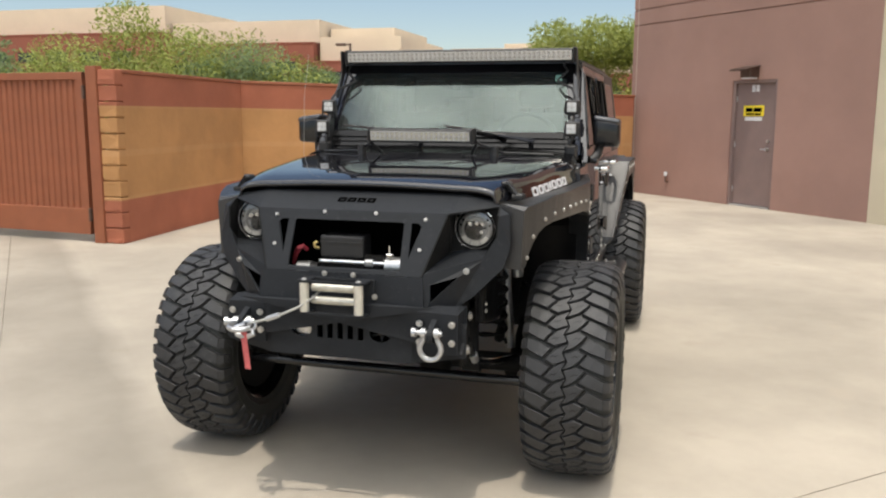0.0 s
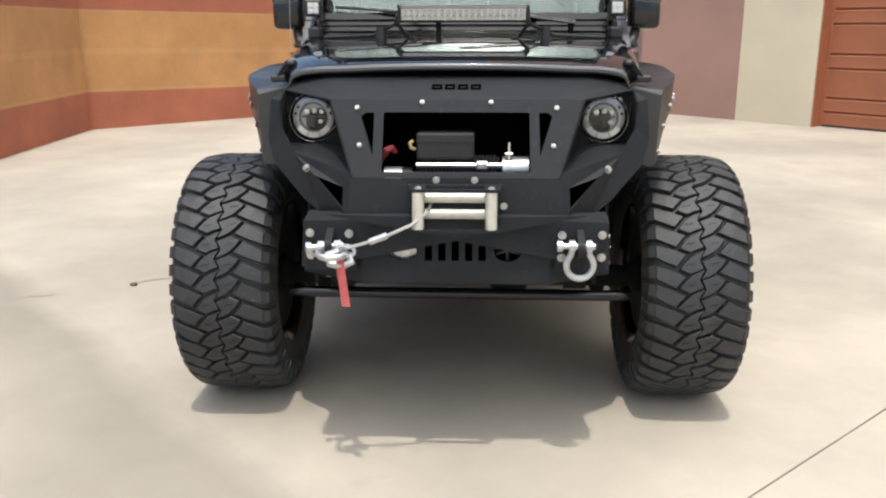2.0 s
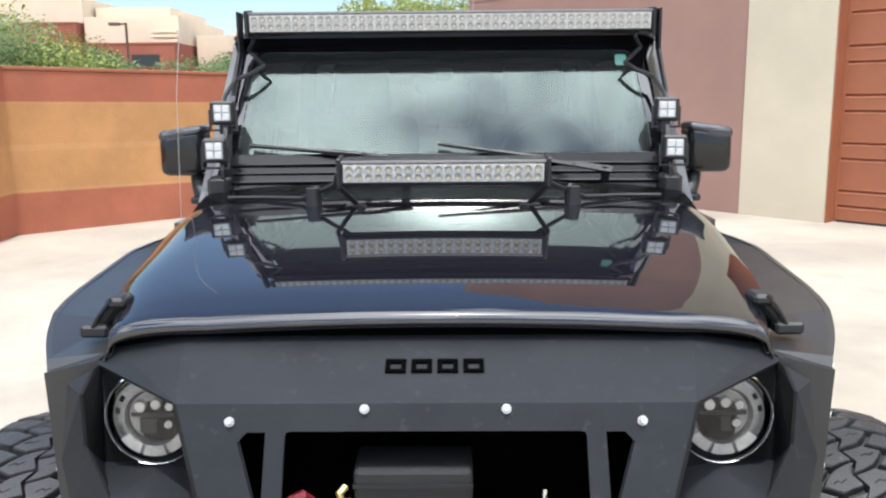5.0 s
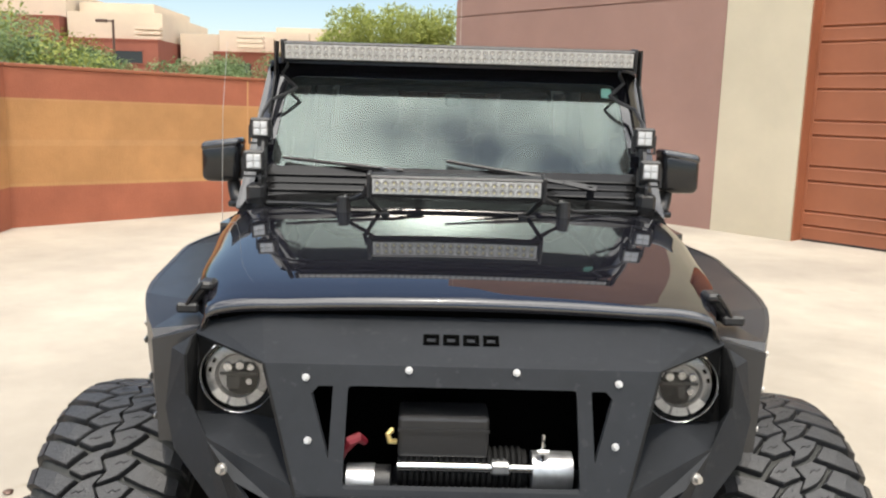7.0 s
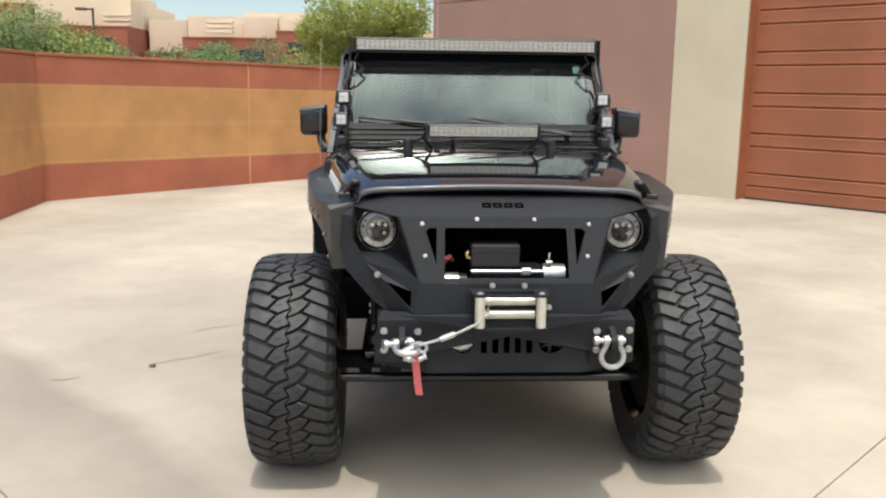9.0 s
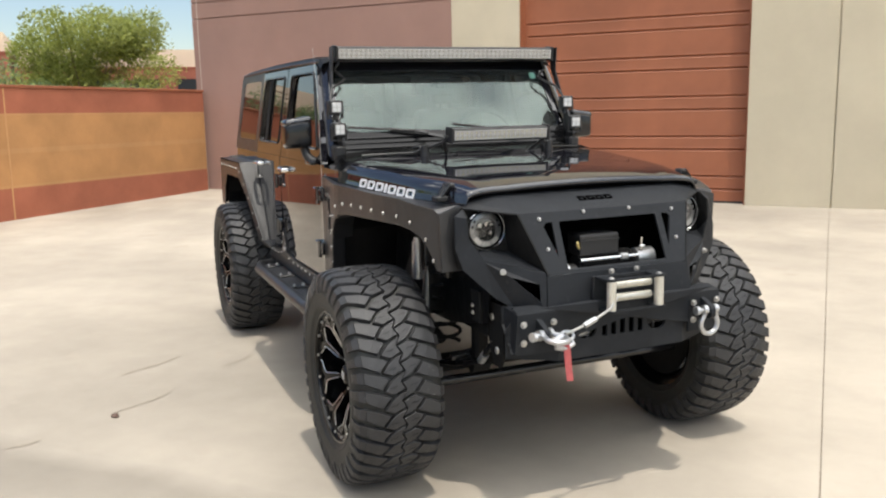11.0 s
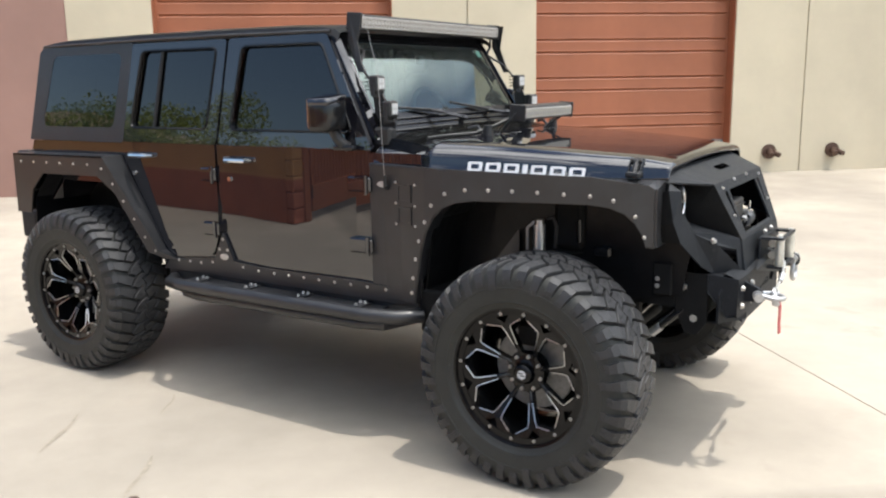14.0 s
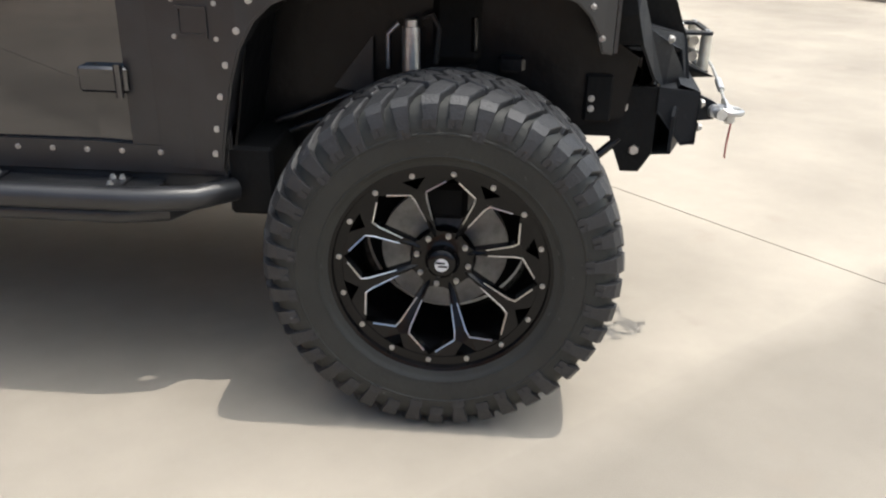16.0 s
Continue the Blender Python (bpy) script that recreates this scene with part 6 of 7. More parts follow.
        arm = part("bracket_arm", plates(bmesh.new(), [mirrored([(0.470, -0.60, 0.862), (0.470, -0.60, 0.66), (0.470, -0.565, 0.60), (0.470, -0.51, 0.60), (0.470, -0.47, 0.70), (0.470, -0.47, 0.862)], s)], 0.012), UNDER, br, "black bracket arm under the bumper")
        studs(br, [(s * x, -0.733 + (x - 0.318) * 0.067 - 0.007, z) for x, z in ((0.336, 0.815), (0.462, 0.815), (0.336, 0.742), (0.462, 0.742))], (0, -1, 0), 0.011, 0.012)
        studs(br, [(s * 0.476, -0.545, 0.668), (s * 0.476, -0.50, 0.80)], (s, 0, 0), 0.018, 0.012)
        x = 0.392 if s > 0 else -0.395
        bm = bmesh.new()
        sheet(bm, round_corners([(-0.72, 0.835), (-0.80, 0.80), (-0.80, 0.755), (-0.72, 0.745)], [0, 0.02, 0.02, 0]), [], lambda u, v, d: (x - 0.011 + d, u, v), 0.022)
        part("tow_tab", bm, STEEL, br)
    # bow shackle hanging on the driver's side
    def shackle(name, mat4):
        bm = bmesh.new()
        pts = []
        for k in range(17):
            a = math.radians(-35 + 250 * k / 16)
            pts.append((0.042 * math.cos(a) * (1.0 if 0 else 1), 0, -0.062 - 0.042 * math.sin(a)))
        pts = [(0.026, 0, 0.0), (0.027, 0, -0.025)] + pts + [(-0.027, 0, -0.025), (-0.026, 0, 0.0)]
        tube(bm, pts, 0.0105, 8)
        for q in (-0.026, 0.026):
            rod(bm, (q - 0.009, 0, 0), (q + 0.009, 0, 0), 0.020, 14)
        sh = part(name, bm, GALV, fr, "galvanised bow shackle", smooth=True)
        sh.matrix_basis = mat4
        bm = bmesh.new()
        rod(bm, (-0.058, 0, 0), (0.045, 0, 0), 0.010, 10)
        rod(bm, (-0.072, 0, 0), (-0.056, 0, 0), 0.018, 12)
        part("pin", bm, GALV, sh)
        return sh
    shackle("shackle", pose(0.390, -0.776, 0.789))
    shackle("shackle", pose(-0.395, -0.776, 0.782, -84, 0, 18))
    # fairlead with four rollers
    fl = new("fairlead")
    fl.parent = CAR
    tagged(fl, "alloy roller fairlead on the bumper")
    part("back_plate", boxes(((-0.150, -0.728, 0.862), (0.150, -0.717, 0.972)), bevel=0.003), STEEL, fl)
    for z0, z1 in ((0.963, 0.972), (0.838, 0.846)):
        bm = bmesh.new()
        sheet(bm, round_corners([(-0.140, -0.728), (-0.140, -0.818), (0.140, -0.818), (0.140, -0.728)], [0, 0.02, 0.02, 0]), [[(-0.09, -0.80), (0.09, -0.80), (0.09, -0.74), (-0.09, -0.74)]], lambda u, v, d, z0=z0: (u, v, z0 + d), z1 - z0)
        part("bracket", bm, STEEL, fl)
    for x in (-0.112, 0.112):
        bm = bmesh.new()
        rod(bm, (x, -0.80, 0.847), (x, -0.80, 0.962), 0.0185, 20)
        part("upright_roller", bm, ROLLER, fl, "pale alloy roller", smooth=True)
        studs(fl, [(x, -0.80, 0.972)], (0, 0, 1), 0.010, 0.007)
    for z in (0.938, 0.887):
        bm = bmesh.new()
        rod(bm, (-0.094, -0.765, z), (0.094, -0.765, z), 0.0165, 20)
        part("level_roller", bm, ROLLER, fl, "pale alloy roller", smooth=True)
    studs(fl, [(-0.06, -0.72, 0.985), (0.06, -0.72, 0.985), (0.152, -0.729, 0.905), (-0.152, -0.729, 0.86), (0.152, -0.729, 0.862)], (0, -1, 0), 0.009, 0.012)
    # cable, hook and strap
    bm = bmesh.new()
    pts = [(-0.075, -0.742, 0.915), (-0.085, -0.80, 0.896), (-0.13, -0.826, 0.865), (-0.20, -0.834, 0.834), (-0.275, -0.836, 0.808), (-0.335, -0.832, 0.79)]
    tube(bm, pts, 0.0052, 8)
    ca = part("winch_cable", bm, ROPE, CAR, "steel winch cable with a hook and red strap", smooth=True)
    bm = bmesh.new()
    rod(bm, (-0.205, -0.834, 0.833), (-0.258, -0.836, 0.813), 0.011, 10)
    part("ferrule", bm, GALV, ca, "crimped metal ferrule")
    bm = bmesh.new()
    ring = [(-0.335 + 0.030 * math.cos(a), -0.836 + 0.006 * math.sin(a), 0.782 + 0.017 * math.sin(a)) for a in (2 * math.pi * k / 14 for k in range(14))]
    tube(bm, ring, 0.006, 6, closed=True)
    hook = [(-0.355, -0.835, 0.785), (-0.388, -0.842, 0.772), (-0.382, -0.846, 0.748), (-0.345, -0.846, 0.738), (-0.312, -0.844, 0.752), (-0.318, -0.84, 0.770)]
    tube(bm, hook, [0.010, 0.013, 0.014, 0.013, 0.011, 0.007], 8)
    part("hook", bm, GALV, ca, "galvanised clevis hook", smooth=True)
    bm = bmesh.new()
    prof = [(-0.350, -0.852, 0.768), (-0.346, -0.858, 0.725), (-0.338, -0.856, 0.655), (-0.333, -0.858, 0.612)]
    for (a, b) in zip(prof, prof[1:]):
        plates(bm, [[(a[0] - 0.013, a[1], a[2]), (a[0] + 0.013, a[1] - 0.004, a[2]), (b[0] + 0.013, b[1] - 0.004, b[2]), (b[0] - 0.013, b[1], b[2])]], 0.003)
    part("pull_strap", bm, RED, ca, "faded red pull strap")
    # winch seen through the slot
    wn_ = new("winch")
    wn_.parent = CAR
    tagged(wn_, "black and silver electric winch behind the grille slot")
    bm = boxes(((-0.130, -0.60, 1.030), (0.058, -0.50, 1.118)), bevel=0.008, seg=2)
    cb = part("control_box", bm, PLASTIC, wn_, "black control box")
    part("rib", boxes(((-0.130, -0.604, 1.088), (0.058, -0.5995, 1.094))), PLASTIC, cb)
    bm = bmesh.new()
    ridges = [(-0.13, 0.0), (-0.13, 0.040)]
    for k in range(20):
        x = -0.12 + k * 0.0125
        ridges += [(x, 0.040), (x + 0.003, 0.046), (x + 0.009, 0.046), (x + 0.012, 0.040)]
    lathe(bm, ridges + [(0.14, 0.040), (0.14, 0.0)], 24)
    bmesh.ops.translate(bm, vec=(0, -0.56, 0.995), verts=bm.verts[:])
    part("drum", bm, UNDER, wn_, "dark cable drum", smooth=False)
    bm = bmesh.new()
    rod(bm, (-0.13, -0.60, 1.012), (0.15, -0.60, 1.012), 0.010, 12)
    part("tie_bar", bm, CHROME, wn_, "chrome tie bar", smooth=True)
    bm = bmesh.new()
    rod(bm, (0.150, -0.575, 0.998), (0.234, -0.575, 0.998), 0.040, 22)
    part("gear_housing", bm, GALV, wn_, "silver gear housing", smooth=True)
    bm = bmesh.new()
    rod(bm, (-0.235, -0.575, 0.962), (-0.145, -0.575, 0.962), 0.038, 22)
    mo = part("motor", bm, PLASTIC, wn_, "black motor body", smooth=True)
    bm = bmesh.new()
    rod(bm, (-0.236, -0.576, 0.964), (-0.178, -0.576, 0.964), 0.039, 22)
    part("end_bell", bm, GALV, mo, "silver motor end", smooth=True)
    part("motor_plate", boxes(((0.062, -0.612, 0.998), (0.104, -0.55, 1.026)), bevel=0.006), GALV, wn_)
    bm = bmesh.new()
    rod(bm, (0.170, -0.60, 1.03), (0.170, -0.602, 1.088), 0.0045)
    rod(bm, (0.158, -0.602, 1.050), (0.182, -0.602, 1.050), 0.006)
    part("clutch_lever", bm, CHROME, wn_)
    bm = bmesh.new()
    tube(bm, [(-0.262, -0.57, 0.99), (-0.245, -0.585, 1.035), (-0.228, -0.59, 1.058), (-0.212, -0.585, 1.066), (-0.20, -0.57, 1.05)], [0.008, 0.011, 0.013, 0.011, 0.008], 8)
    part("power_lead", bm, REDLEAD, wn_, "dark red power lead", smooth=True)
    bm = bmesh.new()
    tube(bm, [(-0.142, -0.60, 1.09), (-0.150, -0.612, 1.085), (-0.146, -0.612, 1.07), (-0.135, -0.60, 1.065)], 0.006, 6)
    part("plug_lead", bm, YELLOWBOLT, wn_, "yellow plug lead")
    # radiator deep behind the slot, its shade put into the plain black
    part("radiator", boxes(((-0.42, -0.44, 0.80), (0.42, -0.40, 1.235))), BLACK_AND_SHADE, CAR, "dark radiator behind the grille")
    # round head lamps
    for s in (-1, 1):
        c = Vector((s * 0.488, -0.457, 1.152))
        hl = new("headlight")
        hl.parent = CAR
        hl.matrix_basis = Matrix.Translation(c) @ Matrix.Rotation(math.radians(-90), 4, "Z") @ Matrix.Scale(0.90, 4)
        tagged(hl, "round clear head lamp with a chrome ring")
        # local: x axis points out to the front
        f = lambda prof, n=40: lathe(bmesh.new(), prof, n)
        part("bucket", f([(-0.012, 0.0), (-0.012, 0.094), (0.004, 0.094)]), GLOSS, hl)
        part("ring", f([(-0.005, 0.0945), (0.012, 0.094), (0.015, 0.0915), (0.012, 0.089), (0.002, 0.088)]), CHROME, hl, "thin chrome trim ring", smooth=True)
        part("bezel", f([(-0.002, 0.079), (0.006, 0.077), (0.009, 0.070), (0.009, 0.056), (0.004, 0.051), (-0.008, 0.049)]), LAMPRIM, hl, "silver bezel ring", smooth=True)
        part("inner_glass", f([(-0.010, 0.0), (-0.006, 0.03), (-0.004, 0.050)]), LAMPRIM, hl, "dark inner reflector", smooth=True)
        bm = bmesh.new()
        for yy, zz, r in ((-0.026, 0.020, 0.013), (0.004, 0.024, 0.012), (0.030, 0.020, 0.010), (0.026, -0.016, 0.010)):
            rod(bm, (-0.006, yy, zz), (0.004, yy, zz), r, 14, r * 0.8)
        part("projector", bm, LAMPDARK, hl, "grey lamp projectors", smooth=True)
        bm = boxes(((-0.005, -0.046, -0.001), (0.001, 0.046, 0.006)), ((-0.005, -0.030, -0.034), (0.0, 0.016, -0.004)), bevel=0.001)
        part("divider", bm, PLASTIC, hl, "dark lamp divider")
        for k in range(3):
            a0 = math.radians(-90 + (k - 1) * 40)
            bm = bmesh.new()
            arcs = [a0 + math.radians(t) for t in (-17, -8, 0, 8, 17)]
            sheet(bm, [(0.076 * math.cos(t), 0.076 * math.sin(t)) for t in arcs] + [(0.055 * math.cos(t), 0.055 * math.sin(t)) for t in arcs[::-1]], [], lambda u, v, d: (0.0125 - d, u, v), 0.004)
            part("lower_lens", bm, LEDFACE, hl, "pale lamp lens")
        # black pieces laid on the bezel, the shade of its slots as colour
        for k in (-1, 1):
            for t0 in (8, 30):
                bm = bmesh.new()
                arcs = [math.radians((0 if k > 0 else 180) + k * (t0 + t)) for t in (0, 5, 10)]
                sheet(bm, [(0.072 * math.cos(t), 0.072 * math.sin(t)) for t in arcs] + [(0.064 * math.cos(t), 0.064 * math.sin(t)) for t in arcs[::-1]], [], lambda u, v, d: (0.0112 - d, u, v), 0.002)
                part("slot", bm, BLACK_AND_SHADE, hl, "flat black piece, the shade of a slot in the bezel")
        bm = f([(0.024, 0.0), (0.023, 0.03), (0.020, 0.06), (0.014, 0.086)])
        ln = part("lens", bm, LENS, hl, "clear domed lens", smooth=True)
        ln.visible_shadow = False


# ---- lamps, mirrors, antenna ----
def light_bar(name, label, c, half, h, dep, lean, cells, rows):
    lb = new(name)
    lb.parent = CAR
    lb.matrix_basis = pose(*c, lean, 0, 0)
    tagged(lb, label)
    part("housing", boxes(((-half, -dep / 2, -h / 2), (half, dep / 2, h / 2)), bevel=0.006), PLASTIC, lb, "black finned housing")
    for k in range(7):
        z = -h / 2 + (k + 0.5) * h / 7
        part("fin", boxes(((-half + 0.01, dep / 2 - 0.001, z - 0.002), (half - 0.01, dep / 2 + 0.016, z + 0.002))), PLASTIC, lb)
    face = part("lens", boxes(((-half + 0.012, -dep / 2 - 0.004, -h / 2 + 0.010), (half - 0.012, -dep / 2 - 0.0005, h / 2 - 0.010))), LEDFACE, lb, "pale clear lamp lens")
    n = cells
    cup = None
    for i in range(n):
        for r in range(rows):
            x = -half + 0.014 + (i + 0.5) * (2 * half - 0.028) / n
            z = (r - (rows - 1) / 2) * (h - 0.022) / rows
            if cup is None:
                bm = bmesh.new()
                q = (2 * half - 0.028) / n * 0.42
                lathe(bm, [(0.0, q * 0.34), (0.0028, q * 0.38), (0.004, q), (0.0, q * 1.02)], 10)
                bmesh.ops.rotate(bm, cent=(0, 0, 0), matrix=Matrix.Rotation(math.radians(-90), 3, "Z"), verts=bm.verts[:])
                o = part("led_cup", bm, LAMPPALE, lb)
                cup = o.data
                dot = bmesh.new()
                rod(dot, (0, 0.0, 0), (0, -0.0015, 0), q * 0.36, 8)
                o2 = part("led", dot, LAMPYELLOW if half < 0.4 else LAMPDARK, lb)
                chip = o2.data
            else:
                o = share("led_cup", cup, lb)
                o2 = share("led", chip, lb)
            o.location = (x, -dep / 2 - 0.0042, z)
            o2.location = (x, -dep / 2 - 0.0044, z)
    for s in (-1, 1):
        part("end_cap", boxes(((s * half - 0.006, -dep / 2 - 0.008, -h / 2 - 0.006), (s * half + 0.006, dep / 2 + 0.004, h / 2 + 0.006)), bevel=0.003), PLASTIC, lb)
    return lb


def pod(c, turn):
    p = new("pod_light")
    p.parent = CAR
    p.matrix_basis = pose(*c, 0, 0, turn)
    tagged(p, "small square black work lamp with a clear face")
    part("housing", boxes(((-0.038, -0.020, -0.038), (0.038, 0.024, 0.038)), bevel=0.007), PLASTIC, p)
    for k in range(4):
        part("fin", boxes(((-0.032, 0.022, -0.030 + k * 0.018), (0.032, 0.050, -0.024 + k * 0.018))), PLASTIC, p)
    part("lens", boxes(((-0.026, -0.0225, -0.026), (0.026, -0.0195, 0.026)), bevel=0.002), LAMPPALE, p, "clear square lamp face")
    for x in (-0.0125, 0.0125):
        for z in (-0.0125, 0.0125):
            part("led_cup", boxes(((x - 0.0115, -0.0250, z - 0.0115), (x + 0.0115, -0.0215, z + 0.0115)), bevel=0.003, seg=2), PODLENS, p, "bright white lamp cup")
    bm = boxes(((-0.044, -0.008, -0.052), (-0.038, 0.012, 0.010)), ((0.038, -0.008, -0.052), (0.044, 0.012, 0.010)), ((-0.044, -0.008, -0.058), (0.044, 0.012, -0.052)))
    part("bracket", bm, PLASTIC, p)


def make_lamps():
    light_bar("roof_light_bar", "long black light bar above the windscreen", (0.020, 1.060, 1.937), 0.669, 0.072, 0.075, 6, 48, 2)
    hb = light_bar("bonnet_light_bar", "short black light bar on the bonnet", (0.004, 0.39, 1.500), 0.272, 0.066, 0.07, 5, 20, 2)
    for s in (-1, 1):
        bm = bmesh.new()
        x = s * 0.684 + 0.016
        plates(bm, [[(x, 0.995, 1.969), (x, 1.068, 1.969), (x + s * 0.006, 1.075, 1.85), (x + s * 0.024, 1.005, 1.70), (x + s * 0.024, 0.975, 1.70), (x + s * 0.006, 1.020, 1.84)]], 0.007)
        b = part("bar_bracket", bm, PLASTIC, CAR, "black light bar bracket")
        bm = bmesh.new()
        tube(bm, [(s * 0.64, 1.05, 1.905), (s * 0.632, 1.045, 1.882), (s * 0.655, 1.06, 1.85), (s * 0.625, 1.06, 1.82), (s * 0.60, 1.045, 1.80), (s * 0.635, 1.02, 1.775), (s * 0.69, 0.995, 1.75), (s * 0.712, 0.955, 1.70), (s * 0.715, 0.92, 1.66)], 0.007, 6)
        part("bar_cable", bm, PLASTIC, CAR, "black lamp cable")
        # bonnet bar feet
        bm = bmesh.new()
        tube(bm, [(s * 0.276, 0.395, 1.495), (s * 0.287, 0.42, 1.465), (s * 0.25, 0.48, 1.415), (s * 0.24, 0.495, 1.400)], 0.0075, 6)
        box(bm, (s * 0.24 - 0.03, 0.46, 1.389), (s * 0.24 + 0.03, 0.53, 1.399), 0.003)
        part("bar_foot", bm, PLASTIC, CAR, "black light bar foot")
        bm = bmesh.new()
        tube(bm, [(s * 0.25, 0.43, 1.480), (s * 0.32, 0.48, 1.445), (s * 0.40, 0.55, 1.41), (s * 0.52, 0.62, 1.405), (s * 0.64, 0.66, 1.40)], 0.007, 6)
        part("bar_cable", bm, PLASTIC, CAR, "black lamp cable")
        # pod lamps on the pillar foot
        for (x, y, z) in ((0.706, 0.890, 1.647), (0.715, 0.811, 1.532)):
            pod((s * x, y, z), s * -6)
        bm = bmesh.new()
        plates(bm, [[(s * 0.700, 0.90, 1.37), (s * 0.700, 0.81, 1.37), (s * 0.700, 0.80, 1.47), (s * 0.700, 0.87, 1.60), (s * 0.700, 0.92, 1.60)]], 0.012)
        box(bm, (min(s * 0.68, s * 0.745), 0.80, 1.36), (max(s * 0.68, s * 0.745), 0.90, 1.45), 0.012)
        rod(bm, (s * 0.70, 0.895, 1.58), (s * 0.70, 0.895, 1.62), 0.02)
        part("lamp_bracket", bm, PLASTIC, CAR, "black pillar lamp bracket")
        # door mirror
        mr = new("door_mirror")
        mr.parent = CAR
        tagged(mr, "black door mirror on a thick arm")
        xs = sorted((s * 0.808, s * 0.955))
        bm = boxes(((xs[0], 0.985, 1.430), (xs[1], 1.115, 1.598)), bevel=0.028, seg=4)
        for v in bm.verts:
            if v.co.y < 1.03:
                v.co.z += (v.co.z - 1.52) * -0.06
            if v.co.z > 1.54:
                v.co.z -= (abs(v.co.x) - 0.808) * 0.14
        part("shell", bm, GLOSSTRIM, mr, "glossy black mirror shell", smooth=True)
        bm = boxes(((xs[0] - 0.001, 0.986, 1.568), (xs[1] + 0.001, 1.114, 1.606)), bevel=0.017, seg=3)
        for v in bm.verts:
            v.co.z -= (abs(v.co.x) - 0.808) * 0.14
        part("cap", bm, PAINT, mr, "gloss black cap on top of the mirror", smooth=True)
        part("mirror_glass", boxes(((xs[0] + 0.015, 1.1155, 1.450), (xs[1] - 0.015, 1.119, 1.580))), CHROME, mr, "mirror glass")
        bm = bmesh.new()
        tube(bm, [(s * 0.845, 1.05, 1.445), (s * 0.838, 1.03, 1.40), (s * 0.825, 1.01, 1.372), (s * 0.80, 1.0, 1.360)], [0.026, 0.024, 0.026, 0.024], 10)
        part("arm", bm, PLASTIC, mr, smooth=True)
        bm = boxes(((min(s * 0.803, s * 0.845), 0.94, 1.345), (max(s * 0.803, s * 0.845), 1.06, 1.372)), bevel=0.010, seg=2)
        part("foot", bm, GLOSSTRIM, mr, "gloss black mirror foot", smooth=True)
    # whip antenna
    bm = bmesh.new()
    tube(bm, [(-0.806, 0.775, 1.18), (-0.822, 0.774, 1.19), (-0.826, 0.776, 1.24)], [0.011, 0.011, 0.008], 8)
    an = part("antenna", bm, PLASTIC, CAR, "thin whip antenna on a black foot")
    bm = bmesh.new()
    tube(bm, [(-0.826, 0.776, 1.23), (-0.822, 0.80, 1.70), (-0.819, 0.87, 1.95)], [0.0013, 0.0010, 0.0008], 6)
    part("whip", bm, BOLT, an, "steel whip")


